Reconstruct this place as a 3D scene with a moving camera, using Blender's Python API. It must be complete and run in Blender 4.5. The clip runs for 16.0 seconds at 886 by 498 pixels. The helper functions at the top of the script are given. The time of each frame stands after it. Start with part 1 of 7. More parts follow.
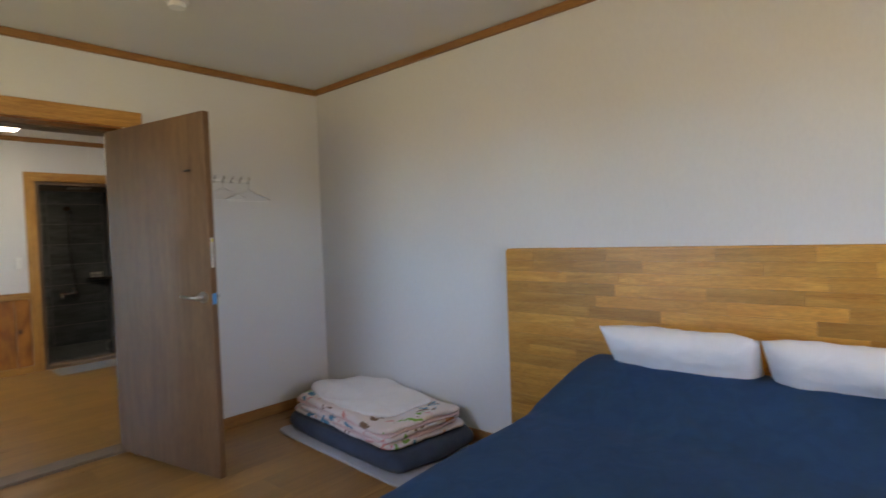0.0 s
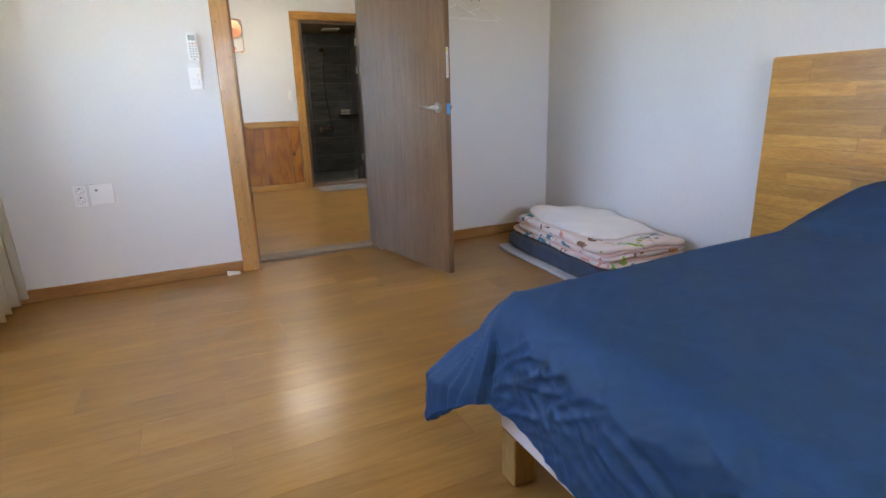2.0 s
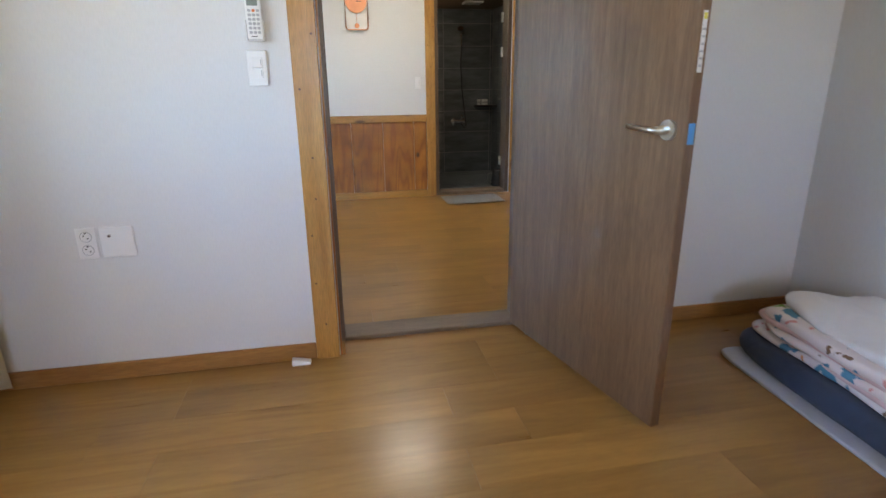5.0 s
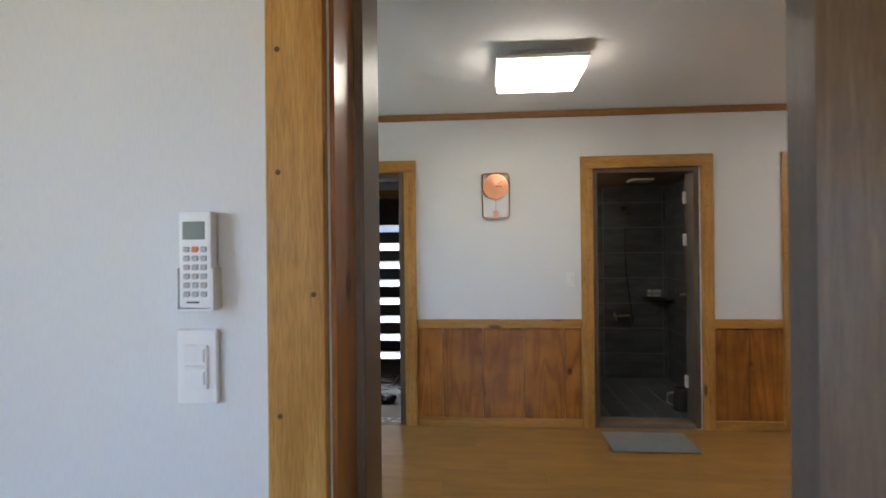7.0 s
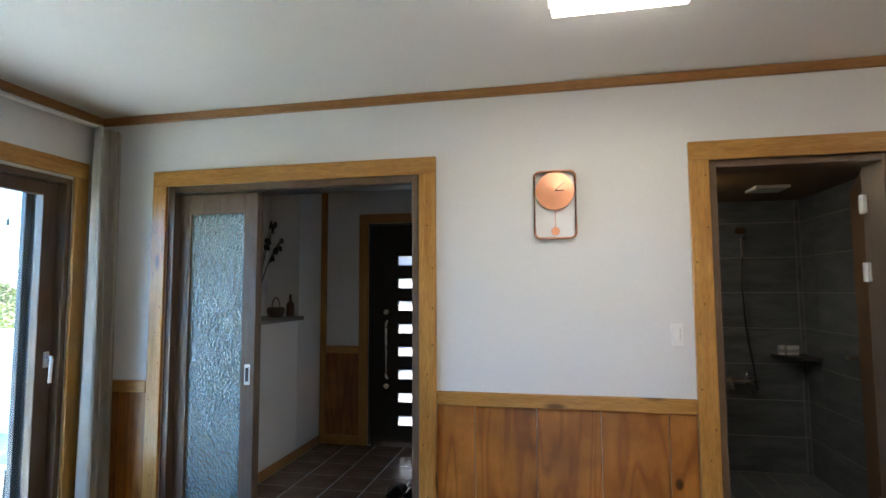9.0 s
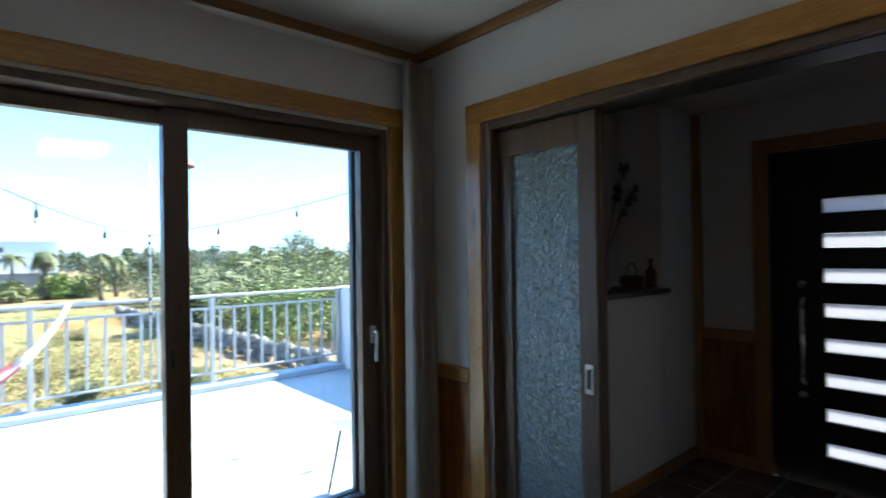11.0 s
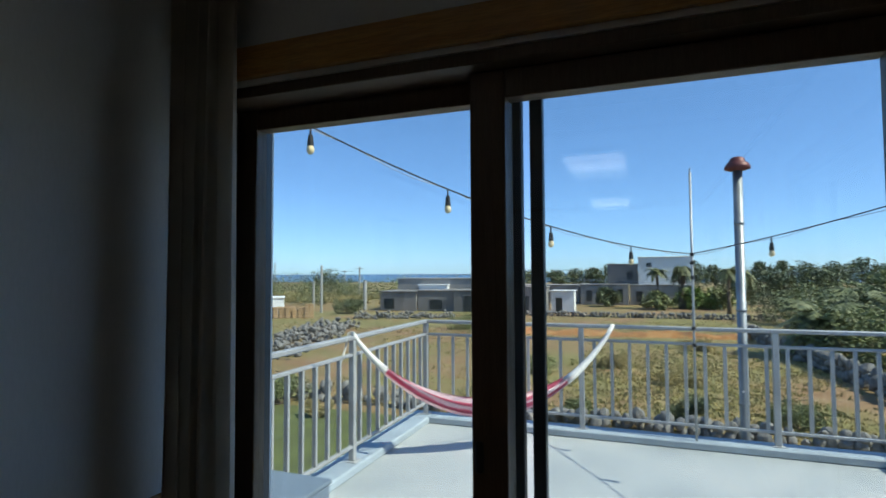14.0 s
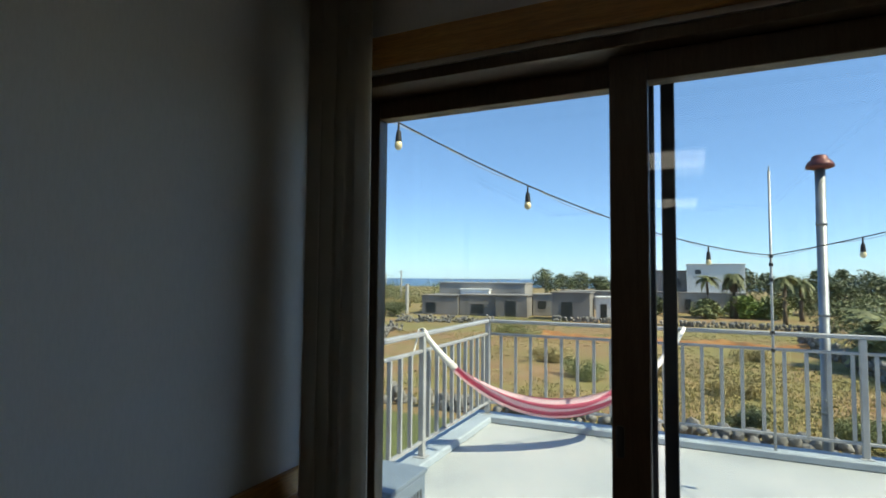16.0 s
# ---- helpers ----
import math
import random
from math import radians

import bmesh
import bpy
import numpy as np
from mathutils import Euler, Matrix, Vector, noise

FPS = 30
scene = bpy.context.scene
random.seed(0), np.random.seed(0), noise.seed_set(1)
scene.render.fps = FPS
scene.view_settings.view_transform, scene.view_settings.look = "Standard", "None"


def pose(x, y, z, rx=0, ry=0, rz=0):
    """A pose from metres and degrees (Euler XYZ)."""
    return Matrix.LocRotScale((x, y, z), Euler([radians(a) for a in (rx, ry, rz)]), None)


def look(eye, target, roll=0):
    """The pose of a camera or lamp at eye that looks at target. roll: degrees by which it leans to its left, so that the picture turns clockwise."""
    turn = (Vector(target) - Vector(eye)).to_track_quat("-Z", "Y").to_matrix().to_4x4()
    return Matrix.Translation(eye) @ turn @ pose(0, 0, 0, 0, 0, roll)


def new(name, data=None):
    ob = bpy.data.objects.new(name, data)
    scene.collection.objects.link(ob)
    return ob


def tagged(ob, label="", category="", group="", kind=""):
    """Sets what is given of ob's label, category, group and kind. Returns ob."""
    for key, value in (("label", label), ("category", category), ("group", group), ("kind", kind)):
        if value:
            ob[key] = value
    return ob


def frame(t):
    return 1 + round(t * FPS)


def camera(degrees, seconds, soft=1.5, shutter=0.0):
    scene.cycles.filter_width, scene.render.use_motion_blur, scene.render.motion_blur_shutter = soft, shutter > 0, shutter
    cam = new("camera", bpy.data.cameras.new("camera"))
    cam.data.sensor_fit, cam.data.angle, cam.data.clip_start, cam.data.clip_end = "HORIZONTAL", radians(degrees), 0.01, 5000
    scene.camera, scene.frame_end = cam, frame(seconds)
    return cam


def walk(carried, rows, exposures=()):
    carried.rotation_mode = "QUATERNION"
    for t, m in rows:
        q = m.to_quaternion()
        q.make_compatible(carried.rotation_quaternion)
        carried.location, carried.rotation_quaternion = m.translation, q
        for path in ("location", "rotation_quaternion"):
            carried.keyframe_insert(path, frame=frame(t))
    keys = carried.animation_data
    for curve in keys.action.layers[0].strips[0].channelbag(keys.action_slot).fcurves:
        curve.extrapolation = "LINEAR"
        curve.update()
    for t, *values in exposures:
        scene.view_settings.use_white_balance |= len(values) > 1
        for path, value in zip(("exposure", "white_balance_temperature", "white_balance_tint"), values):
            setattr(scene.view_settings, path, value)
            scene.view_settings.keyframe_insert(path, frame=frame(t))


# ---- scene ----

# ---- camera ----
cam = camera(79.5, 16.0, shutter=0.3)
PATH = [
    (0, (-0.162, -3.626, 1.305), (1.326, -2.291, 1.247), -2.2),
    (0.5, (-0.243, -3.620, 1.229), (0.960, -2.027, 1.103), -1.8),
    (1, (-0.254, -3.605, 1.131), (0.736, -1.891, 0.846), -1.6),
    (1.5, (-0.253, -3.601, 1.088), (0.628, -1.855, 0.667), -1.4),
    (2, (-0.231, -3.598, 1.050), (0.586, -1.854, 0.512), -1.6),
    (2.5, (-0.200, -3.518, 1.076), (0.572, -1.777, 0.463), -1.1),
    (3, (-0.161, -3.313, 1.091), (0.557, -1.563, 0.441), -0.7),
    (3.2, (-0.137, -3.217, 1.096), (0.562, -1.462, 0.438), -0.5),
    (5.3, (0.157, -1.973, 1.173), (0.517, -0.090, 0.604), -0.6),
    (5.5, (0.172, -1.834, 1.216), (0.530, 0.056, 0.671), -0.6),
    (6, (0.239, -1.526, 1.337), (0.505, 0.413, 0.925), -0.5),
    (6.5, (0.304, -1.178, 1.406), (0.354, 0.812, 1.216), -0.6),
    (7, (0.354, -0.855, 1.396), (0.193, 1.138, 1.404), -0.6),
    (7.5, (0.392, -0.497, 1.397), (0.102, 1.478, 1.529), -0.4),
    (8, (0.442, -0.102, 1.390), (0.122, 1.865, 1.565), -0.6),
    (8.2, (0.463, 0.040, 1.388), (0.133, 2.006, 1.559), -0.6),
    (10.3, (0.150, 1.231, 1.392), (-0.827, 2.975, 1.445), -0.3),
    (10.5, (0.083, 1.322, 1.409), (-1.056, 2.966, 1.450), -0.5),
    (11, (-0.123, 1.592, 1.416), (-1.630, 2.906, 1.431), -0.9),
    (11.5, (-0.299, 1.810, 1.411), (-2.073, 2.733, 1.419), -0.9),
    (12, (-0.500, 2.039, 1.428), (-2.433, 2.553, 1.441), -0.9),
    (12.5, (-0.720, 2.246, 1.432), (-2.716, 2.378, 1.463), -0.4),
    (13, (-0.904, 2.418, 1.422), (-2.892, 2.210, 1.492), -0.8),
    (13.5, (-1.074, 2.486, 1.464), (-3.015, 2.010, 1.542), -0.5),
    (14, (-1.104, 2.578, 1.486), (-2.975, 1.877, 1.578), -0.3),
    (14.5, (-1.116, 2.649, 1.474), (-2.928, 1.807, 1.574), -0.6),
    (15, (-1.098, 2.652, 1.459), (-2.876, 1.741, 1.555), 0.4),
    (15.5, (-1.063, 2.525, 1.450), (-2.846, 1.625, 1.554), 0.9),
    (16, (-0.992, 2.340, 1.426), (-2.804, 1.501, 1.535), 0.5),
]
EXPOSURES = [(0, 3.95, 7900, 10), (1, 4.35, 7800, 10), (2.5, 4.68, 7600, 10), (3.2, 4.68, 7600, 10), (5.5, 4.38, 7500, 10), (6.3, 4.22, 7200, 10), (7.0, 3.97, 7100, 10), (7.5, 3.95, 7000, 10), (8.0, 4.32, 7000, 10), (8.2, 4.32, 7000, 10), (10.3, 3.92, 7300, 10),
             (11, 2.55, 6800, 10), (11.6, 1.33, 6300, 10), (12.3, 0.93, 6700, 10), (13, 0.6, 6900, 10), (14.6, 0.55, 7000, 10), (15.4, 0.65, 7300, 10), (16, 0.85, 8200, 10)]
walk(cam, [(t, look(e, g, r)) for t, e, g, r in PATH], EXPOSURES)

# ---- light ----
world = bpy.data.worlds.new("sky")
scene.world = world
world.use_nodes = True
_nt = world.node_tree
_sky = _nt.nodes.new("ShaderNodeTexSky")
_sky.sky_type = 'NISHITA'
_sky.sun_disc = False
SUN_EL, SUN_AZ = 47.0, 5.0       # degrees; azimuth from +y, towards +x positive
_sky.sun_elevation = radians(SUN_EL)
_sky.sun_rotation = radians(SUN_AZ)
_sky.air_density, _sky.dust_density, _sky.ozone_density = 0.65, 0.35, 1.2
_bg = _nt.nodes["Background"]
_tint = _nt.nodes.new("ShaderNodeMix")
_tint.data_type, _tint.blend_type = 'RGBA', 'MULTIPLY'
_tint.inputs[0].default_value = 1.0
_tint.inputs[7].default_value = (0.79, 0.99, 1.32, 1)
_nt.links.new(_sky.outputs[0], _tint.inputs[6])
_even = _nt.nodes.new("ShaderNodeMix")
_even.data_type = 'RGBA'
_even.inputs[0].default_value = 0.30
_even.inputs[7].default_value = (0.80, 2.25, 4.6, 1)
_nt.links.new(_tint.outputs[2], _even.inputs[6])
_nt.links.new(_even.outputs[2], _bg.inputs[0])
_bg.inputs[1].default_value = 0.15


def lamp(name, kind, energy, matrix, color=(1, 1, 1), **kw):
    data = bpy.data.lights.new(name, kind)
    data.energy, data.color = energy, color
    if kind == 'SUN':
        data.angle = kw["angle"]
    if kind == 'AREA':
        data.shape, data.size, data.size_y = 'RECTANGLE', kw["w"], kw["h"]
    ob = new(name, data)
    ob.matrix_world = matrix
    return ob


_d = Vector((math.sin(radians(SUN_AZ)) * math.cos(radians(SUN_EL)), math.cos(radians(SUN_AZ)) * math.cos(radians(SUN_EL)), math.sin(radians(SUN_EL))))
lamp("sun", 'SUN', 4.8, look(_d * 50, (0, 0, 0)), (1.0, 0.95, 0.87), angle=radians(0.5))
# daylight at the curtained window; the back lamp is fill in an added opening
lamp("bedroom_window_daylight", 'AREA', 1.05, look((-1.62, -1.22, 1.50), (0, -1.22, 1.3)), (1.0, 0.88, 0.72), w=1.7, h=1.15)
lamp("back_fill_light", 'AREA', 1.5, look((0.6, -5.33, 1.53), (0.6, 0, 1.0)), (1.0, 0.84, 0.65), w=1.28, h=0.85)

# ---- materials ----
def nodes_of(name):
    m = bpy.data.materials.new(name)
    m.use_nodes = True
    nt = m.node_tree
    return m, nt, nt.nodes["Principled BSDF"]


def N(nt, kind, **kw):
    n = nt.nodes.new(kind)
    for k, v in kw.items():
        if k in n.inputs:
            n.inputs[k].default_value = v
    return n


def ramp(nt, fac, stops):
    r = nt.nodes.new("ShaderNodeValToRGB")
    e = r.color_ramp.elements
    while len(e) < len(stops):
        e.new(0.5)
    for el, (p, c) in zip(e, stops):
        el.position = p
        el.color = (*c, 1) if len(c) == 3 else c
    nt.links.new(fac, r.inputs[0])
    return r.outputs[0]


def coords(nt, scale=(1, 1, 1), rot=(0, 0, 0), space="Object"):
    tc = nt.nodes.new("ShaderNodeTexCoord")
    mp = nt.nodes.new("ShaderNodeMapping")
    mp.inputs["Scale"].default_value = scale
    mp.inputs["Rotation"].default_value = rot
    nt.links.new(tc.outputs[space], mp.inputs[0])
    return mp.outputs[0]


def shifted(nt, vec):
    """The coordinates moved by a random amount for each object, so that alike pieces differ."""
    oi = nt.nodes.new("ShaderNodeObjectInfo")
    mu = nt.nodes.new("ShaderNodeVectorMath")
    mu.operation = 'ADD'
    sc = nt.nodes.new("ShaderNodeMath")
    sc.operation = 'MULTIPLY'
    sc.inputs[1].default_value = 37.0
    nt.links.new(oi.outputs["Random"], sc.inputs[0])
    nt.links.new(vec, mu.inputs[0])
    nt.links.new(sc.outputs[0], mu.inputs[1])
    return mu.outputs[0], oi.outputs["Random"]


def mix(nt, fac, a, b, mode='MIX'):
    m = nt.nodes.new("ShaderNodeMix")
    m.data_type, m.blend_type = 'RGBA', mode
    for sock, v in ((m.inputs[0], fac), (m.inputs[6], a), (m.inputs[7], b)):
        if isinstance(v, (int, float)):
            sock.default_value = v
        elif isinstance(v, tuple):
            sock.default_value = (*v, 1)
        else:
            nt.links.new(v, sock)
    return m.outputs[2]


def bump(nt, bsdf, height, strength=0.2, dist=0.002):
    b = nt.nodes.new("ShaderNodeBump")
    b.inputs["Strength"].default_value = strength
    b.inputs["Distance"].default_value = dist
    nt.links.new(height, b.inputs["Height"])
    nt.links.new(b.outputs[0], bsdf.inputs["Normal"])


def rough_from(nt, bsdf, fac, lo, hi):
    mr = nt.nodes.new("ShaderNodeMapRange")
    mr.inputs[3].default_value, mr.inputs[4].default_value = lo, hi
    nt.links.new(fac, mr.inputs[0])
    nt.links.new(mr.outputs[0], bsdf.inputs["Roughness"])


def plain(name, col, rough=0.5, metal=0.0, var=0.06, scale=9.0, bumps=0.0, bscale=120.0, coat=0.0):
    m, nt, b = nodes_of(name)
    v = coords(nt)
    n1 = N(nt, "ShaderNodeTexNoise", Scale=scale, Detail=5.0)
    n2 = N(nt, "ShaderNodeTexNoise", Scale=bscale, Detail=4.0)
    nt.links.new(v, n1.inputs["Vector"])
    nt.links.new(v, n2.inputs["Vector"])
    lo = tuple(max(0, c * (1 - var)) for c in col)
    hi = tuple(min(1, c * (1 + var)) for c in col)
    c = ramp(nt, n1.outputs[0], [(0.3, lo), (0.7, hi)])
    nt.links.new(c, b.inputs["Base Color"])
    b.inputs["Metallic"].default_value = metal
    b.inputs["Coat Weight"].default_value = coat
    rough_from(nt, b, n1.outputs[0], max(0, rough - 0.06), min(1, rough + 0.06))
    if bumps:
        bump(nt, b, n2.outputs[0], bumps)
    return m


def wood(name, dark, light, axis='x', ring=14.0, rough=0.4, knots=False, var=0.25, stretch=12.0, coat=0.0, pores=0.5, broad=0.5, twist=1.2):
    """Grain along an axis, with broad tone changes, fine pores and, if wanted, knots."""
    m, nt, b = nodes_of(name)
    s = {'x': (1, stretch, stretch), 'y': (stretch, 1, stretch), 'z': (stretch, stretch, 1)}[axis]
    base = coords(nt)
    vec, rnd = shifted(nt, base)
    mp = nt.nodes.new("ShaderNodeMapping")
    mp.inputs["Scale"].default_value = s
    nt.links.new(vec, mp.inputs[0])
    g = N(nt, "ShaderNodeTexNoise", Scale=ring * 0.12, Detail=6.0, Roughness=0.6, Distortion=twist)
    nt.links.new(mp.outputs[0], g.inputs["Vector"])
    f = N(nt, "ShaderNodeTexNoise", Scale=ring * 1.6, Detail=3.0)
    nt.links.new(mp.outputs[0], f.inputs["Vector"])
    w = N(nt, "ShaderNodeTexNoise", Scale=2.2, Detail=2.0)
    nt.links.new(vec, w.inputs["Vector"])
    mid = tuple((a + c) / 2 for a, c in zip(dark, light))
    col = ramp(nt, g.outputs[0], [(0.28, dark), (0.5, mid), (0.72, light)])
    fine = ramp(nt, f.outputs[0], [(0.35, (1 - pores * 0.5,) * 3), (0.6, (1, 1, 1))])
    col = mix(nt, 1.0, col, fine, 'MULTIPLY')
    tone = ramp(nt, w.outputs[0], [(0.3, (1 - broad * 0.3,) * 3), (0.7, (1, 1, 1))])
    col = mix(nt, 1.0, col, tone, 'MULTIPLY')
    rt = ramp(nt, rnd, [(0.0, (1 - var,) * 3), (1.0, (1 + var * 0.4,) * 3)])
    col = mix(nt, 1.0, col, rt, 'MULTIPLY')
    if knots:
        kv = nt.nodes.new("ShaderNodeMapping")
        k = {'x': (1.6, 6, 6), 'y': (6, 1.6, 6), 'z': (6, 6, 1.6)}[axis]
        kv.inputs["Scale"].default_value = k
        nt.links.new(vec, kv.inputs[0])
        vo = N(nt, "ShaderNodeTexVoronoi", Scale=1.0)
        nt.links.new(kv.outputs[0], vo.inputs["Vector"])
        kf = ramp(nt, vo.outputs["Distance"], [(0.05, (1, 1, 1)), (0.11, (0, 0, 0))])
        col = mix(nt, kf, col, tuple(c * 0.28 for c in dark))
    nt.links.new(col, b.inputs["Base Color"])
    b.inputs["Coat Weight"].default_value = coat
    b.inputs["Coat Roughness"].default_value = 0.15
    rough_from(nt, b, g.outputs[0], rough - 0.07, rough + 0.08)
    bump(nt, b, f.outputs[0], 0.12, 0.0012)
    return m


def wallpaper(name, col):
    m, nt, b = nodes_of(name)
    v = coords(nt, (260, 260, 40))
    n = N(nt, "ShaderNodeTexNoise", Scale=1.0, Detail=3.0)
    nt.links.new(v, n.inputs["Vector"])
    v2 = coords(nt)
    n2 = N(nt, "ShaderNodeTexNoise", Scale=1.3, Detail=3.0)
    nt.links.new(v2, n2.inputs["Vector"])
    c1 = ramp(nt, n2.outputs[0], [(0.3, tuple(c * 0.965 for c in col)), (0.7, col)])
    c2 = ramp(nt, n.outputs[0], [(0.35, (0.96, 0.96, 0.96)), (0.6, (1, 1, 1))])
    nt.links.new(mix(nt, 1.0, c1, c2, 'MULTIPLY'), b.inputs["Base Color"])
    b.inputs["Roughness"].default_value = 0.75
    bump(nt, b, n.outputs[0], 0.25, 0.001)
    return m


def cloth(name, col, var=0.12, rough=0.85, weave=900.0, sheen=0.3, wrinkle=0.35, wscale=7.0):
    m, nt, b = nodes_of(name)
    v = coords(nt)
    n = N(nt, "ShaderNodeTexNoise", Scale=weave, Detail=2.0)
    n2 = N(nt, "ShaderNodeTexNoise", Scale=wscale, Detail=6.0, Distortion=0.8)
    for k in (n, n2):
        nt.links.new(v, k.inputs["Vector"])
    c = ramp(nt, n2.outputs[0], [(0.3, tuple(x * (1 - var) for x in col)), (0.7, tuple(min(1, x * (1 + var)) for x in col))])
    nt.links.new(c, b.inputs["Base Color"])
    b.inputs["Roughness"].default_value = rough
    b.inputs["Sheen Weight"].default_value = sheen
    bump(nt, b, n2.outputs[0], wrinkle, 0.02)
    return m


def glass(name, tint=(1, 1, 1), rough=0.0):
    m, nt, b = nodes_of(name)
    b.inputs["Base Color"].default_value = (*tint, 1)
    b.inputs["Roughness"].default_value = rough
    b.inputs["Transmission Weight"].default_value = 1.0
    b.inputs["IOR"].default_value = 1.45
    return m


def pane_glass(name):
    """Thin window glass: clear, with a faint mirror gloss."""
    m, nt, b = nodes_of(name)
    out = nt.nodes["Material Output"]
    tr = nt.nodes.new("ShaderNodeBsdfTransparent")
    tr.inputs[0].default_value = (0.93, 0.965, 0.96, 1)
    gl = nt.nodes.new("ShaderNodeBsdfGlossy")
    gl.inputs["Roughness"].default_value = 0.0
    lw = nt.nodes.new("ShaderNodeLayerWeight")
    lw.inputs[0].default_value = 0.5
    pw = nt.nodes.new("ShaderNodeMath")
    pw.operation = 'POWER'
    pw.inputs[1].default_value = 5.0
    nt.links.new(lw.outputs["Facing"], pw.inputs[0])
    fr = nt.nodes.new("ShaderNodeMath")
    fr.operation = 'MULTIPLY_ADD'
    fr.inputs[1].default_value, fr.inputs[2].default_value = 0.9, 0.042
    nt.links.new(pw.outputs[0], fr.inputs[0])
    mx = nt.nodes.new("ShaderNodeMixShader")
    nt.links.new(fr.outputs[0], mx.inputs[0])
    nt.links.new(tr.outputs[0], mx.inputs[1])
    nt.links.new(gl.outputs[0], mx.inputs[2])
    nt.links.new(mx.outputs[0], out.inputs[0])
    nt.nodes.remove(b)
    return m


def emitter(name, col, strength):
    m, nt, b = nodes_of(name)
    b.inputs["Base Color"].default_value = (0.8, 0.8, 0.8, 1)
    b.inputs["Emission Color"].default_value = (*col, 1)
    b.inputs["Emission Strength"].default_value = strength
    return m


M = {}
M["wall"] = wallpaper("wall_paper", (0.72, 0.72, 0.715))
M["ceiling"] = wallpaper("ceiling_paper", (0.70, 0.69, 0.67))
M["casing_z"] = wood("pine_upright", (0.44, 0.185, 0.036), (0.65, 0.345, 0.09), 'z', knots=True, rough=0.36, coat=0.2, var=0.12)
M["casing_x"] = wood("pine_level_x", (0.44, 0.185, 0.036), (0.65, 0.345, 0.09), 'x', knots=True, rough=0.36, coat=0.2, var=0.12)
M["casing_y"] = wood("pine_level_y", (0.44, 0.185, 0.036), (0.65, 0.345, 0.09), 'y', knots=True, rough=0.36, coat=0.2, var=0.12)
M["crown"] = wood("crown_pine_x", (0.30, 0.13, 0.035), (0.43, 0.21, 0.07), 'x', rough=0.4, var=0.05)
M["crown_y"] = wood("crown_pine_y", (0.30, 0.13, 0.035), (0.43, 0.21, 0.07), 'y', rough=0.4, var=0.05)
M["base_x"] = wood("skirting_x", (0.34, 0.15, 0.04), (0.48, 0.24, 0.075), 'x', rough=0.4, var=0.05)
M["base_y"] = wood("skirting_y", (0.34, 0.15, 0.04), (0.48, 0.24, 0.075), 'y', rough=0.4, var=0.05)
def swirl_board(name):
    """Varnished softwood with bold flame-shaped growth lines, darker blotches and a few knots."""
    m, nt, b = nodes_of(name)
    vec, rnd = shifted(nt, coords(nt))
    mp = nt.nodes.new("ShaderNodeMapping")
    mp.inputs["Scale"].default_value = (7.5, 7.5, 0.75)
    nt.links.new(vec, mp.inputs[0])
    g = N(nt, "ShaderNodeTexNoise", Scale=1.0, Detail=1.5, Roughness=0.4, Distortion=0.5)
    nt.links.new(mp.outputs[0], g.inputs["Vector"])
    k = nt.nodes.new("ShaderNodeMath")
    k.operation = 'MULTIPLY'
    k.inputs[1].default_value = 42.0
    nt.links.new(g.outputs[0], k.inputs[0])
    sn = nt.nodes.new("ShaderNodeMath")
    sn.operation = 'SINE'
    nt.links.new(k.outputs[0], sn.inputs[0])
    mr = nt.nodes.new("ShaderNodeMapRange")
    mr.inputs[1].default_value, mr.inputs[2].default_value = -1.0, 1.0
    nt.links.new(sn.outputs[0], mr.inputs[0])
    col = ramp(nt, mr.outputs[0], [(0.0, (0.29, 0.096, 0.015)), (0.3, (0.37, 0.134, 0.022)), (1.0, (0.42, 0.160, 0.029))])
    w = N(nt, "ShaderNodeTexNoise", Scale=4.5, Detail=3.0)
    nt.links.new(vec, w.inputs["Vector"])
    col = mix(nt, 1.0, col, ramp(nt, w.outputs[0], [(0.3, (0.62, 0.56, 0.52)), (0.65, (1.1, 1.1, 1.1))]), 'MULTIPLY')
    f = N(nt, "ShaderNodeTexNoise", Scale=30.0, Detail=4.0)
    nt.links.new(mp.outputs[0], f.inputs["Vector"])
    col = mix(nt, 1.0, col, ramp(nt, f.outputs[0], [(0.35, (0.85, 0.85, 0.85)), (0.6, (1, 1, 1))]), 'MULTIPLY')
    col = mix(nt, 1.0, col, ramp(nt, rnd, [(0.0, (0.8, 0.78, 0.75)), (1.0, (1.15, 1.15, 1.15))]), 'MULTIPLY')
    kv = nt.nodes.new("ShaderNodeMapping")
    kv.inputs["Scale"].default_value = (5, 5, 3.5)
    nt.links.new(vec, kv.inputs[0])
    vo = N(nt, "ShaderNodeTexVoronoi", Scale=1.0)
    nt.links.new(kv.outputs[0], vo.inputs["Vector"])
    col = mix(nt, ramp(nt, vo.outputs["Distance"], [(0.06, (1, 1, 1)), (0.12, (0, 0, 0))]), col, (0.06, 0.02, 0.006))
    nt.links.new(col, b.inputs["Base Color"])
    b.inputs["Coat Weight"].default_value = 0.25
    b.inputs["Coat Roughness"].default_value = 0.2
    rough_from(nt, b, mr.outputs[0], 0.32, 0.46)
    bump(nt, b, f.outputs[0], 0.12, 0.0012)
    return m


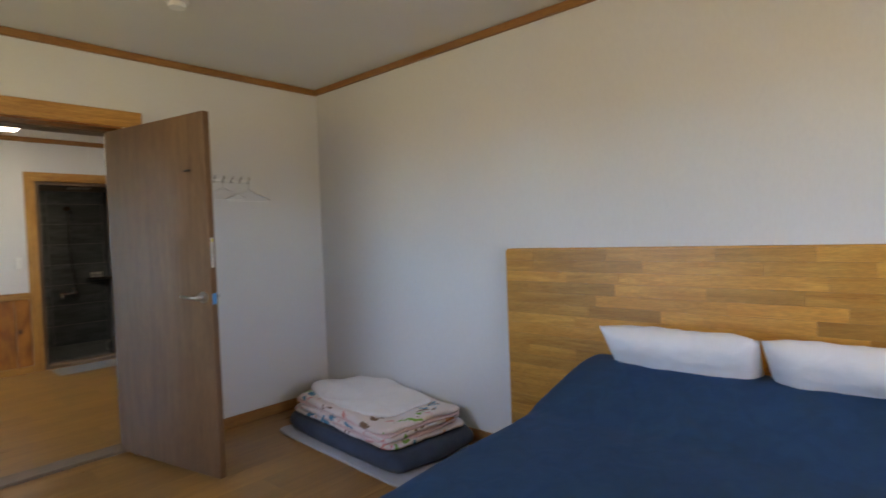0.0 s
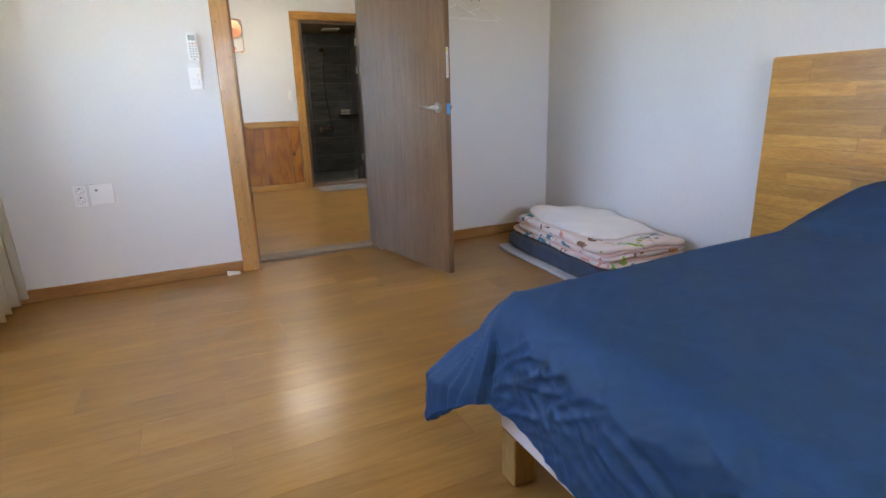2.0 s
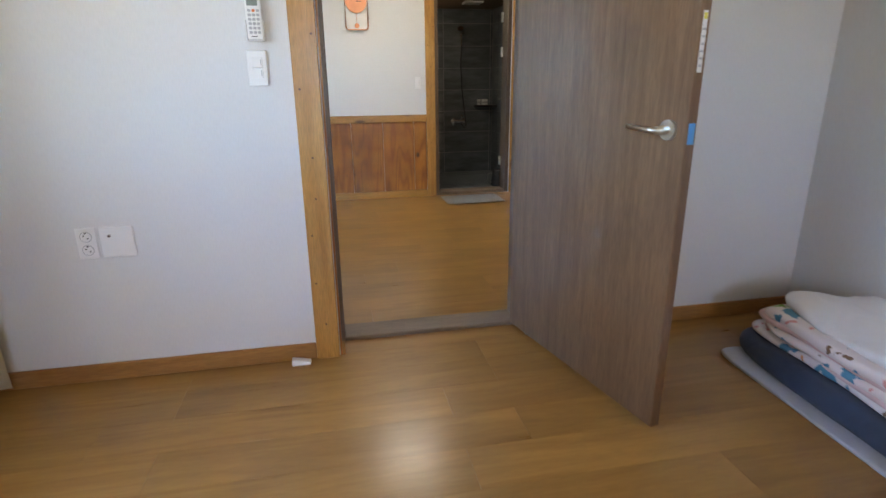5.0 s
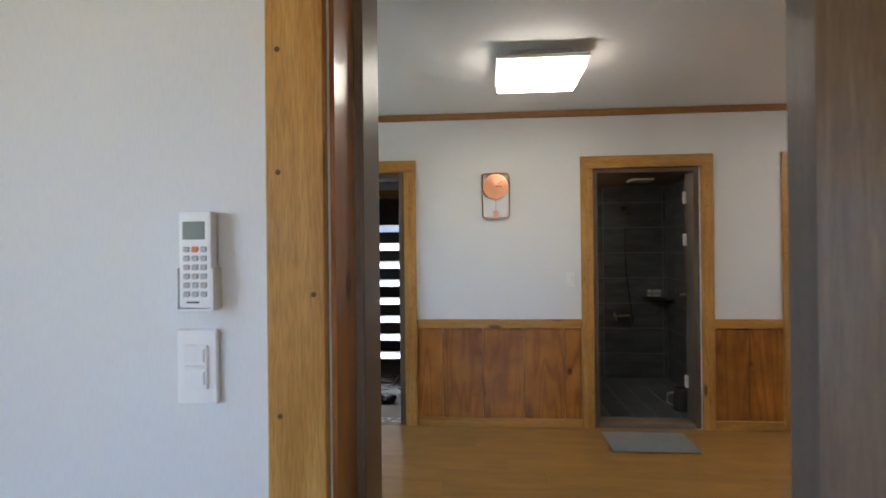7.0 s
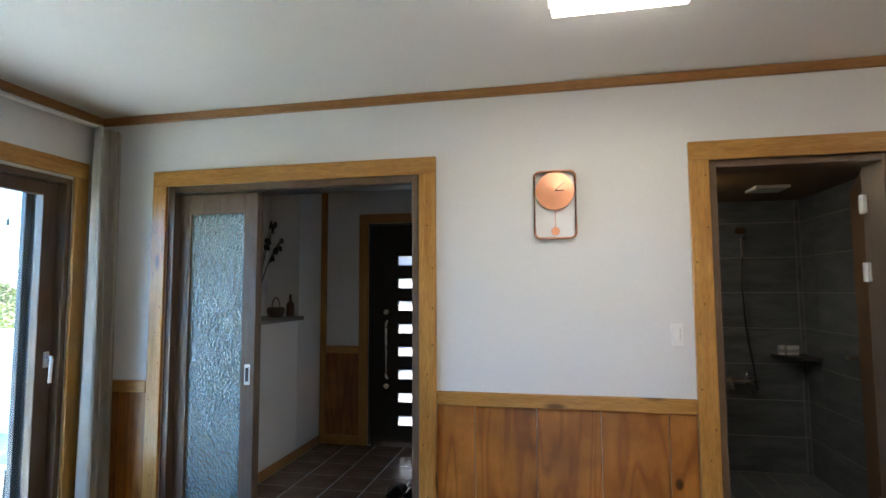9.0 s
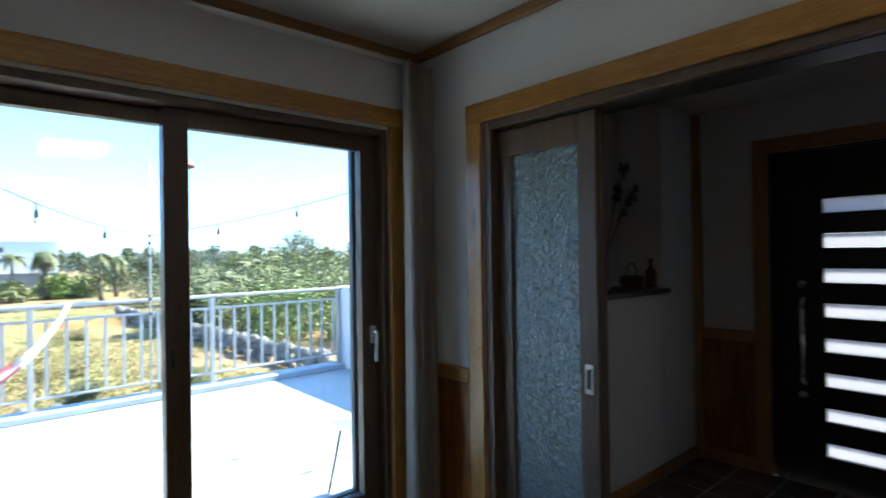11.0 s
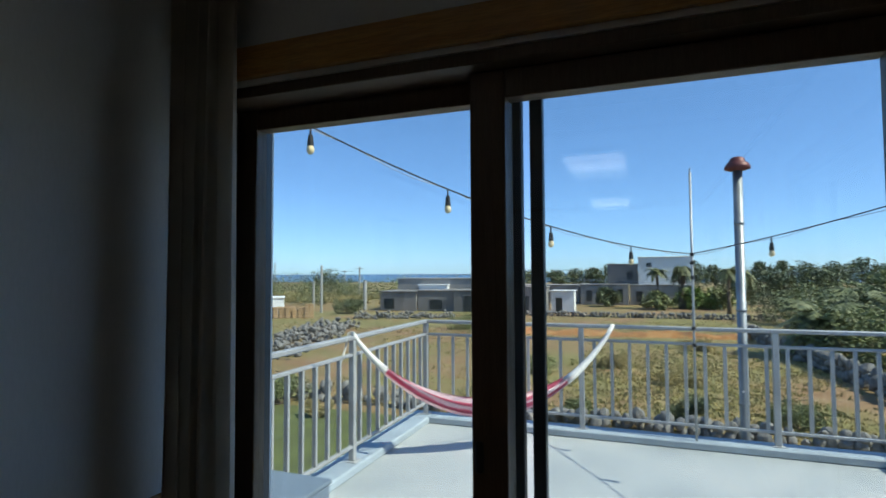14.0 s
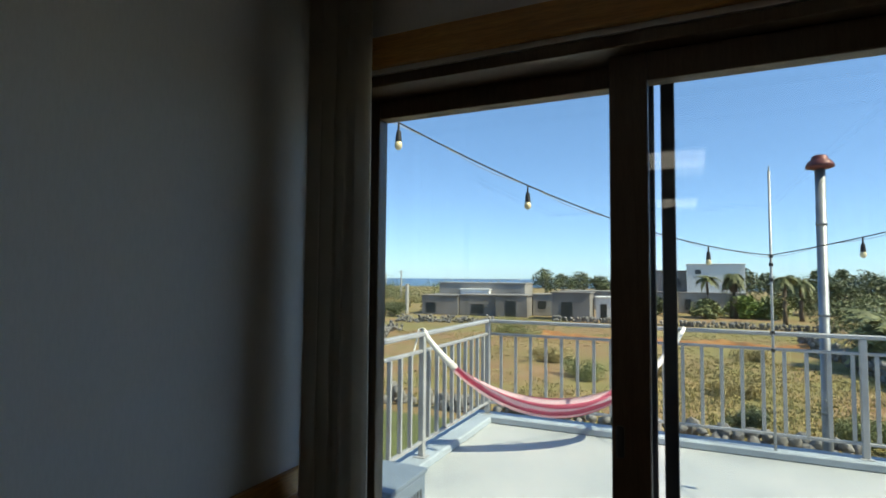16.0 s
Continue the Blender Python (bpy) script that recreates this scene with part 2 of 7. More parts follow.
M["wainscot"] = swirl_board("wainscot_board")
M["plank"] = wood("laminate_plank", (0.32, 0.152, 0.037), (0.47, 0.252, 0.072), 'x', ring=11.0, rough=0.3, var=0.07, stretch=11.0, coat=0.12, pores=0.22, broad=0.8)
M["floor_bed"] = plain("floor_joint", (0.24, 0.125, 0.045), 0.6)
M["leaf"] = wood("door_leaf_wood", (0.160, 0.083, 0.040), (0.255, 0.148, 0.078), 'z', ring=16.0, rough=0.42, var=0.05, stretch=16.0)
M["frame"] = wood("door_frame_brown", (0.13, 0.085, 0.055), (0.19, 0.13, 0.09), 'z', ring=24.0, rough=0.42, var=0.05, stretch=16.0)
M["winframe"] = wood("window_frame_brown", (0.10, 0.06, 0.036), (0.155, 0.10, 0.065), 'z', ring=24.0, rough=0.4, var=0.05, stretch=16.0)
M["headboard"] = wood("headboard_strip", (0.53, 0.215, 0.030), (0.80, 0.42, 0.088), 'y', ring=20.0, rough=0.38, var=0.32, stretch=11.0, coat=0.15)
M["white_plastic"] = plain("white_plastic", (0.80, 0.80, 0.79), 0.35, var=0.02)
M["grey_plastic"] = plain("grey_plastic", (0.45, 0.46, 0.47), 0.4, var=0.04)
M["dark_plastic"] = plain("dark_plastic", (0.03, 0.03, 0.032), 0.4, var=0.1)
M["lcd"] = plain("lcd_screen", (0.25, 0.28, 0.26), 0.15, var=0.04)
M["orange_key"] = plain("orange_key", (0.75, 0.22, 0.07), 0.4, var=0.04)
M["steel"] = plain("brushed_steel", (0.62, 0.61, 0.58), 0.28, 1.0, var=0.06)
M["chrome"] = plain("chrome", (0.78, 0.78, 0.79), 0.12, 1.0, var=0.03)
M["copper"] = plain("brushed_copper", (0.62, 0.29, 0.175), 0.40, 0.95, var=0.10)
M["navy"] = cloth("navy_duvet", (0.030, 0.118, 0.285), 0.10, 0.62, sheen=0.0, wrinkle=0.2, wscale=13.0)
M["navy2"] = cloth("slate_blue_quilt", (0.035, 0.058, 0.105), 0.15, 0.85, sheen=0.08)
M["pink_hem"] = cloth("pink_quilt_lining", (0.72, 0.52, 0.51), 0.10, 0.85, sheen=0.05, wscale=12.0)
M["mattress"] = cloth("white_mattress", (0.72, 0.70, 0.70), 0.05)
M["pillow"] = cloth("white_pillow", (0.78, 0.77, 0.77), 0.04, wrinkle=0.5, wscale=9.0)
M["felt"] = cloth("grey_felt", (0.42, 0.45, 0.52), 0.06)
M["curtain"] = cloth("linen_curtain", (0.60, 0.55, 0.48), 0.06, wrinkle=0.1)
M["bedwood"] = wood("bed_leg_wood", (0.45, 0.25, 0.07), (0.62, 0.38, 0.13), 'z')
M["pane"] = pane_glass("window_pane")
M["lampglow"] = emitter("lamp_diffuser", (1.0, 0.98, 0.95), 1.0)
M["tile"] = plain("slate_tile", (0.055, 0.060, 0.064), 0.35, var=0.35, scale=6.0, bumps=0.25, bscale=40.0)
M["grout"] = plain("tile_grout", (0.34, 0.35, 0.36), 0.8)
M["halltile"] = plain("hall_tile", (0.15, 0.11, 0.088), 0.24, var=0.3, scale=5.0, bumps=0.2, bscale=40.0)
M["black_door"] = plain("black_door_paint", (0.012, 0.012, 0.013), 0.45, var=0.2)
M["mat"] = cloth("grey_bath_mat", (0.42, 0.42, 0.41), 0.1, weave=300.0, wrinkle=0.6, wscale=60.0)
M["threshold"] = wood("threshold_brown", (0.19, 0.135, 0.095), (0.27, 0.20, 0.145), 'x', ring=24.0, rough=0.5, var=0.05)
M["parapet"] = plain("white_render", (0.68, 0.70, 0.71), 0.8, var=0.06, scale=3.0, bumps=0.2)
M["nail"] = plain("dark_nail_head", (0.10, 0.045, 0.015), 0.6)

# ---- making things ----
def box(bm, x0, x1, y0, y1, z0, z1, bevel=0.0, seg=1):
    m = Matrix.LocRotScale(((x0 + x1) / 2, (y0 + y1) / 2, (z0 + z1) / 2), None, (abs(x1 - x0), abs(y1 - y0), abs(z1 - z0)))
    made = bmesh.ops.create_cube(bm, size=1.0, matrix=m)
    if bevel:
        edges = list({e for v in made["verts"] for e in v.link_edges})
        bmesh.ops.bevel(bm, geom=edges, offset=bevel, segments=seg, affect='EDGES', profile=0.7)
    return bm


def boxes(*dims, bevel=0.0, seg=1):
    bm = bmesh.new()
    for d in dims:
        box(bm, *d, bevel=bevel, seg=seg)
    return bm


def rod(bm, a, b, r, seg=12, r2=None):
    a, b = Vector(a), Vector(b)
    d = b - a
    m = Matrix.Translation((a + b) / 2) @ d.to_track_quat("Z", "Y").to_matrix().to_4x4()
    bmesh.ops.create_cone(bm, cap_ends=True, segments=seg, radius1=r, radius2=r if r2 is None else r2, depth=d.length, matrix=m)
    return bm


def rods(*list_of, seg=12):
    bm = bmesh.new()
    for a, b, r in list_of:
        rod(bm, a, b, r, seg)
    return bm


def tube(bm, pts, r, seg=8):
    """A round bar along points."""
    pts = [Vector(p) for p in pts]
    rings = []
    for i, p in enumerate(pts):
        d = (pts[min(i + 1, len(pts) - 1)] - pts[max(i - 1, 0)]).normalized()
        u = d.cross(Vector((0, 0, 1)))
        if u.length < 1e-3:
            u = d.cross(Vector((1, 0, 0)))
        u.normalize()
        v = d.cross(u)
        rr = r(i / (len(pts) - 1)) if callable(r) else r
        rings.append([bm.verts.new(p + (u * math.cos(a) + v * math.sin(a)) * rr) for a in (2 * math.pi * k / seg for k in range(seg))])
    for s, t in zip(rings, rings[1:]):
        for k in range(seg):
            bm.faces.new((s[k], s[(k + 1) % seg], t[(k + 1) % seg], t[k]))
    bm.faces.new(rings[0][::-1])
    bm.faces.new(rings[-1])
    return bm


def part(name, bm, material, parent=None, label="", smooth=False, at=None):
    me = bpy.data.meshes.new(name)
    bmesh.ops.recalc_face_normals(bm, faces=bm.faces)
    bm.to_mesh(me)
    bm.free()
    me.materials.append(M[material] if isinstance(material, str) else material)
    if smooth:
        me.polygons.foreach_set("use_smooth", [True] * len(me.polygons))
    ob = new(name, me)
    if parent is not None:
        ob.parent = parent
        ob.matrix_parent_inverse = parent.matrix_world.inverted()
    if at is not None:
        ob.matrix_basis = at
    if label:
        tagged(ob, label)
    return ob


def thing(name, label, category, place=(0, 0, 0), group="", kind="", turn=0.0):
    ob = new(name)
    ob.empty_display_size = 0.05
    ob.matrix_world = pose(*place, 0, 0, turn)
    ob.matrix_basis = pose(*place, 0, 0, turn)
    bpy.context.view_layer.update() if False else None
    return tagged(ob, label, category, group, kind)


def structure(name, bm, material, label, category):
    return tagged(part(name, bm, material), label, category, kind="structure")


def panel(bm, axis, a0, a1, d0, d1, z0, z1, holes=()):
    """A wall along an axis from a0 to a1, between depths d0 and d1, with holes (from, to, low, high)."""
    cuts = sorted({a0, a1, *[h[0] for h in holes], *[h[1] for h in holes]})
    for s, e in zip(cuts, cuts[1:]):
        mid = (s + e) / 2
        spans = [(z0, z1)]
        for h in holes:
            if h[0] < mid < h[1]:
                new_spans = []
                for lo, hi in spans:
                    if h[2] > lo:
                        new_spans.append((lo, min(h[2], hi)))
                    if h[3] < hi:
                        new_spans.append((max(h[3], lo), hi))
                spans = new_spans
        for lo, hi in spans:
            if hi - lo > 1e-4:
                if axis == 'x':
                    box(bm, s, e, d0, d1, lo, hi)
                else:
                    box(bm, d0, d1, s, e, lo, hi)
    bmesh.ops.remove_doubles(bm, verts=bm.verts, dist=1e-4)
    return bm


# ---- the rooms ----
BX0, BX1, BY0 = -1.45, 2.41, -5.3       # bedroom
CEIL_B, CEIL_L = 2.492, 2.49
LX0, LX1, LY0, LY1 = -2.39, 4.4, 0.28, 3.40   # living room
JOG_X, JOG_Y = -1.45, 1.24
WIN = (1.28, 3.20, 0.03, 2.06)          # patio window in the west wall: y from, to, z low, high
BEDWIN = (-2.1, -0.35, 0.90, 2.10)
# unseen opening added behind the camera to light the bedroom
ADDED_WIN = (-0.1, 1.3, 1.05, 2.02)

structure("wall_bedroom_door", panel(bmesh.new(), 'x', -1.75, BX1 + 0.2, 0.0, LY0, -0.3, 2.75, [(0.10, 0.99, -0.3, 2.035)]), "wall", "off-white papered wall with the bedroom doorway", "wall")
structure("wall_headboard", panel(bmesh.new(), 'y', BY0 - 0.2, 0.0, BX1, BX1 + 0.2, -0.3, 2.75), "wall", "off-white papered wall behind the bed", "wall")
structure("wall_bedroom_window", panel(bmesh.new(), 'y', BY0 - 0.2, 0.0, BX0 - 0.3, BX0, -0.3, 2.75, [BEDWIN]), "wall", "off-white papered wall with a curtained window", "wall")
structure("wall_bedroom_back", panel(bmesh.new(), 'x', BX0, BX1, BY0 - 0.2, BY0, -0.3, 2.75, [ADDED_WIN]), "wall", "off-white papered bedroom wall with an added unseen window", "wall")
structure("ceiling_bedroom", boxes((BX0, BX1, BY0, 0, CEIL_B, CEIL_B + 0.2)), "ceiling", "off-white papered bedroom ceiling", "ceiling")
structure("floor_bedroom_base", boxes((BX0, BX1, BY0, 0.0, -0.2, -0.009)), "floor_bed", "dark underlay in the floor joints", "floor")

ENT = (-1.898, -0.30, -0.3, 2.035)
BATH = (1.19, 2.0, -0.3, 2.035)
SUNRM = (2.69, 3.50, -0.3, 2.035)
structure("wall_clock", panel(bmesh.new(), 'x', LX0 - 0.36, LX1 + 0.2, LY1, LY1 + 0.2, -0.3, 2.75, [ENT, BATH, SUNRM]), "wall", "off-white papered wall with three doorways", "wall")
structure("wall_patio", panel(bmesh.new(), 'y', JOG_Y - 0.25, LY1, LX0 - 0.36, LX0, -0.3, 2.75, [WIN]), "wall", "off-white papered wall with the patio window", "wall")
structure("wall_jog", panel(bmesh.new(), 'x', LX0, JOG_X - 0.0, JOG_Y - 0.25, JOG_Y, -0.3, 2.75), "wall", "off-white papered wall beside the patio curtain", "wall")
structure("wall_jog_side", panel(bmesh.new(), 'y', LY0, JOG_Y - 0.25, JOG_X - 0.25, JOG_X, -0.3, 2.75), "wall", "off-white papered short wall", "wall")
structure("wall_living_east", panel(bmesh.new(), 'y', LY0, LY1, LX1, LX1 + 0.2, -0.3, 2.75), "wall", "plain off-white papered wall", "wall")
structure("wall_living_south", panel(bmesh.new(), 'x', BX1 + 0.2, LX1 + 0.2, 0.1, LY0, -0.3, 2.75), "wall", "plain off-white papered wall", "wall")
bm = boxes((JOG_X, LX1, LY0, LY1, CEIL_L, CEIL_L + 0.2), (LX0, JOG_X, JOG_Y, LY1, CEIL_L, CEIL_L + 0.2))
structure("ceiling_living", bm, "ceiling", "off-white papered living room ceiling", "ceiling")
bm = boxes((JOG_X, LX1, LY0, LY1, -0.2, -0.009), (LX0, JOG_X, JOG_Y, LY1, -0.2, -0.009))
structure("floor_living_base", bm, "floor_bed", "dark underlay in the floor joints", "floor")


# unseen roof block, added to meet the light strings and stop sky light leaks
structure("roof", boxes((BX0 - 0.3, BX1 + 0.2, BY0 - 0.2, 0.1, 2.751, 3.55), (LX0 - 0.36, LX1 + 0.2, 0.1, LY1 + 0.2, 2.751, 3.55), (-2.42, 5.4, LY1 + 0.2, 6.85, 2.751, 3.55)), "parapet", "unseen flat white roof block added over the house", "roof")


def strip_run(name, label, segs, mats, category, bevel=0.004):
    """Trim that follows the walls: each segment (x0, x1, y0, y1, z0, z1) is a piece of its own."""
    holder = thing(name, label, category, kind="structure")
    for s in segs:
        along = 'x' if (s[1] - s[0]) > (s[3] - s[2]) else 'y'
        part("strip", boxes(s, bevel=bevel), mats[0] if along == 'x' else mats[1], holder)
    return holder


C = 0.028
strip_run("trim_crown_bedroom", "brown wooden crown moulding under the bedroom ceiling", [
    (BX0, BX1, -C, -0.001, CEIL_B - 0.045, CEIL_B - 0.001), (BX1 - C, BX1 - 0.001, BY0, -C, CEIL_B - 0.045, CEIL_B - 0.001),
    (BX0 + 0.001, BX0 + C, BY0, -C, CEIL_B - 0.045, CEIL_B - 0.001), (BX0 + C, BX1 - C, BY0 + 0.001, BY0 + C, CEIL_B - 0.045, CEIL_B - 0.001)], ("crown", "crown_y"), "moulding")
strip_run("trim_crown_living", "brown wooden crown moulding under the living room ceiling", [
    (LX0, LX1, LY1 - C, LY1 - 0.001, CEIL_L - 0.05, CEIL_L - 0.001), (LX0 + 0.001, LX0 + C, JOG_Y, LY1 - C, CEIL_L - 0.05, CEIL_L - 0.001),
    (LX1 - C, LX1 - 0.001, LY0, LY1 - C, CEIL_L - 0.05, CEIL_L - 0.001), (JOG_X, LX1 - C, LY0 + 0.001, LY0 + C, CEIL_L - 0.05, CEIL_L - 0.001),
    (LX0 + C, JOG_X + C, JOG_Y + 0.001, JOG_Y + C, CEIL_L - 0.05, CEIL_L - 0.001), (JOG_X + 0.001, JOG_X + C, LY0 + C, JOG_Y, CEIL_L - 0.05, CEIL_L - 0.001)], ("crown", "crown_y"), "moulding")
B = 0.014
strip_run("baseboard_bedroom", "honey-brown wooden skirting board with a pale top line", [
    (BX0, -0.001, -B, -0.001, 0, 0.075), (1.095, BX1, -B, -0.001, 0, 0.075), (BX1 - B, BX1 - 0.001, BY0, -B, 0, 0.075),
    (BX0 + 0.001, BX0 + B, BY0, -B, 0, 0.075)], ("base_x", "base_y"), "skirting")


def casing(name, label, x0, x1, face, top, out, w=0.095, d=0.022):
    """Pine boards round a doorway on a wall that faces along y; out is -1 or 1."""
    t = thing(name, label, "door casing", kind="structure")
    y0, y1 = sorted((face + out * 0.001, face + out * d))
    for a in (x0, x1 - w):
        part("jamb_board", boxes((a, a + w, y0, y1, 0.0, top - w), bevel=0.003), "casing_z", t)
    part("head_board", boxes((x0, x1, y0, y1, top - w, top), bevel=0.003), "casing_x", t)
    rng = random.Random(int(x0 * 100) + 7)
    yf = y0 if out < 0 else y1
    for k in range(10):
        for a in (x0, x1 - w):
            x, z = a + w * rng.choice((0.22, 0.5, 0.8)), 0.12 + k * 0.2 + rng.uniform(-0.05, 0.05)
            part("nail", rods(((x, yf + out * 0.0002, z), (x, yf + out * 0.0012, z), 0.0045), seg=8), "nail", t)
    return t


casing("trim_casing_bedroom", "honey-coloured knotty pine door casing", 0.0, 1.094, 0.0, 2.125, -1, 0.098)
casing("trim_casing_entry", "honey-coloured knotty pine casing of the entry doorway", -1.993, -0.205, LY1, 2.125, -1)
casing("trim_casing_bath", "honey-coloured knotty pine casing of the bathroom doorway", 1.095, 2.097, LY1, 2.125, -1)
casing("trim_casing_sunroom", "honey-coloured knotty pine casing of the far doorway", 2.60, 3.595, LY1, 2.125, -1)


def door_frame(name, label, x0, x1, y0, y1, top, w=0.04, low=-0.0, sill=None):
    t = thing(name, label, "door frame", kind="structure")
    part("jamb", boxes((x0 + 0.001, x0 + w, y0, y1, low, top - 0.001), bevel=0.003), "frame", t)
    part("jamb", boxes((x1 - w, x1 - 0.001, y0, y1, low, top - 0.001), bevel=0.003), "frame", t)
    part("head", boxes((x0 + w, x1 - w, y0, y1, top - w, top - 0.001), bevel=0.003), "frame", t)
    if sill:
        part("threshold", boxes((x0 + w, x1 - w, *sill), bevel=0.004), "threshold", t)
    return t


door_frame("door_1_frame", "brown laminate bedroom door frame with a low threshold", 0.10, 0.99, 0.13, 0.278, 2.035, w=0.026, sill=(0.13, 0.278, -0.008, 0.018))
_rev = thing("trim_reveal_bedroom", "dark varnished wooden boards lining the bedroom doorway", "door lining", kind="structure")
part("lining_board", boxes((0.101, 0.109, 0.0, 0.129, 0.0, 2.016)), "wainscot", _rev)
part("lining_board", boxes((0.971, 0.989, 0.0, 0.129, 0.0, 2.016)), "wainscot", _rev)
part("lining_board", boxes((0.101, 0.989, 0.0, 0.129, 2.017, 2.034)), "wainscot", _rev)
door_frame("door_2_frame", "brown laminate frame of the sliding entry door", ENT[0], ENT[1], LY1 + 0.002, LY1 + 0.198, 2.035, 0.045)
door_frame("door_3_frame", "brown laminate bathroom door frame", BATH[0], BATH[1], LY1 + 0.01, LY1 + 0.198, 2.035, 0.04, sill=(LY1 + 0.02, LY1 + 0.19, -0.2, 0.03))
door_frame("door_4_frame", "brown laminate door frame of the sunny room", SUNRM[0], SUNRM[1], LY1 + 0.01, LY1 + 0.198, 2.035, 0.04, sill=(LY1 + 0.01, LY1 + 0.19, -0.2, 0.015))


# wainscot of the clock wall and the walls by the patio
def wainscot(name, axis, a0, a1, face, out, n, first=0.0):
    """Boards between a top rail and a bottom rail, out from a wall face."""
    t = thing(name, "orange-brown knotty wooden wainscot boards under a pine rail", "wainscot", kind="structure")

    def piece(kind, s, e, lo, hi, thick, mat, bevel):
        p0, p1 = sorted((face + out * 0.001, face + out * thick))
        d = (s, e, p0, p1, lo, hi) if axis == 'x' else (p0, p1, s, e, lo, hi)
        part(kind, boxes(d, bevel=bevel), mat, t)
    lvl = "casing_x" if axis == 'x' else "casing_y"
    piece("top_rail", a0, a1, 0.779, 0.851, 0.024, lvl, 0.004)
    piece("bottom_rail", a0, a1, 0.0, 0.072, 0.02, lvl, 0.004)
    if first:
        edges = [a0] + [a0 + first + k * 0.32 for k in range(n - 1)] + [a1]
    else:
        edges = [a0 + (a1 - a0) * k / n for k in range(n + 1)]
    for k in range(n):
        piece("board", edges[k] + 0.0015, edges[k + 1] - 0.0015, 0.073, 0.778, 0.011 + 0.001 * (k % 2), "wainscot", 0.002)
    return t


wainscot("trim_wainscot_clock", 'x', -0.204, 1.094, LY1, -1, 5, 0.205)
wainscot("trim_wainscot_mid", 'x', 2.098, 2.599, LY1, -1, 2)
wainscot("trim_wainscot_corner", 'x', LX0, -1.994, LY1, -1, 2)
wainscot("trim_wainscot_east", 'x', 3.596, LX1, LY1, -1, 4)
wainscot("trim_wainscot_jog", 'x', LX0, JOG_X, JOG_Y, 1, 3)
wainscot("trim_wainscot_jogside", 'y', LY0 + 0.03, JOG_Y, JOG_X, 1, 3)
wainscot("trim_wainscot_door_wall", 'x', 1.30, LX1, LY0, 1, 14)
wainscot("trim_wainscot_south", 'x', JOG_X + 0.03, -0.05, LY0, 1, 6)

# ---- bedroom ----
def bedroom_door():
    """Flush brown leaf, hinged on the far jamb, standing open into the bedroom."""
    t = thing("door_1", "open brown wood-grain flush door with a steel lever", "door", (0.962, 0.125, 0.0), kind="structure", turn=-77.8)
    m = t.matrix_world
    w, th, h = 0.935, 0.038, 1.985
    # built along local +x from the hinge, thickness towards +y
    leaf = part("leaf", boxes((0.0, w, -th, 0.0, 0.022, 0.022 + h), bevel=0.002), "leaf", t, at=Matrix())
    def sub(name, bm, mat, parent, label="", smooth=False):
        o = part(name, bm, mat, None, label, smooth)
        o.parent = parent
        return o
    leaf.matrix_parent_inverse = Matrix()
    for side, y in ((-1, -th), (1, 0.0)):
        bm = bmesh.new()
        rose = bmesh.new()
        rod(rose, (w - 0.065, y, 1.01), (w - 0.065, y + side * 0.009, 1.01), 0.030, 32)
        rod(bm, (w - 0.065, y + side * 0.009, 1.01), (w - 0.065, y + side * 0.05, 1.01), 0.0125, 16)
        tube(bm, [(w - 0.062, y + side * 0.047, 1.01), (w - 0.10, y + side * 0.05, 1.01), (w - 0.15, y + side * 0.05, 1.013), (w - 0.188, y + side * 0.047, 1.016)], lambda u: 0.0085 - 0.002 * u, 10)
        grip = sub("door_handle", bm, "steel", leaf, "brushed steel lever handle on a round rose", True)
        sub("rose", rose, "steel", grip)
    sub("strike_label", boxes((w + 0.0002, w + 0.0015, -th + 0.007, -0.007, 0.972, 1.032)), plain("blue_tape", (0.08, 0.33, 0.70), 0.4), leaf, "bright blue tape on the latch edge")
    lab = sub("sticker", boxes((w + 0.0002, w + 0.0014, -th + 0.010, -0.012, 1.17, 1.33)), "white_plastic", leaf, "pale paper strip with rows of fine print")
    for k in range(6):
        sub("print_line", boxes((w + 0.0013, w + 0.0018, -th + 0.0125, -0.0145, 1.185 + k * 0.019, 1.191 + k * 0.019)), "grey_plastic", lab)
    sub("print_line", boxes((w + 0.0013, w + 0.0018, -th + 0.0115, -0.0135, 1.308, 1.324)), plain("yellow_print", (0.75, 0.68, 0.12), 0.5), lab)
    sub("peep_hook", rods(((w - 0.13, -th, 1.70), (w - 0.13, -th - 0.015, 1.70), 0.006), ((w - 0.13, -th - 0.013, 1.70), (w - 0.165, -th - 0.013, 1.698), 0.005)), "dark_plastic", leaf, "small black coat hook")
    for z in (0.25, 1.0, 1.75):
        sub("hinge", rods(((-0.004, 0.002, z), (-0.004, 0.002, z + 0.09), 0.007)), "steel", leaf)
    return t


bedroom_door()


def grid_cloth(nx, ny, f):
    bm = bmesh.new()
    v = [[bm.verts.new(f(i / nx, j / ny)) for j in range(ny + 1)] for i in range(nx + 1)]
    for i in range(nx):
        for j in range(ny):
            bm.faces.new((v[i][j], v[i + 1][j], v[i + 1][j + 1], v[i][j + 1]))
    return bm


BED = (0.455, 2.333, -4.05, -2.455)      # mattress: foot x, head x, y from, to


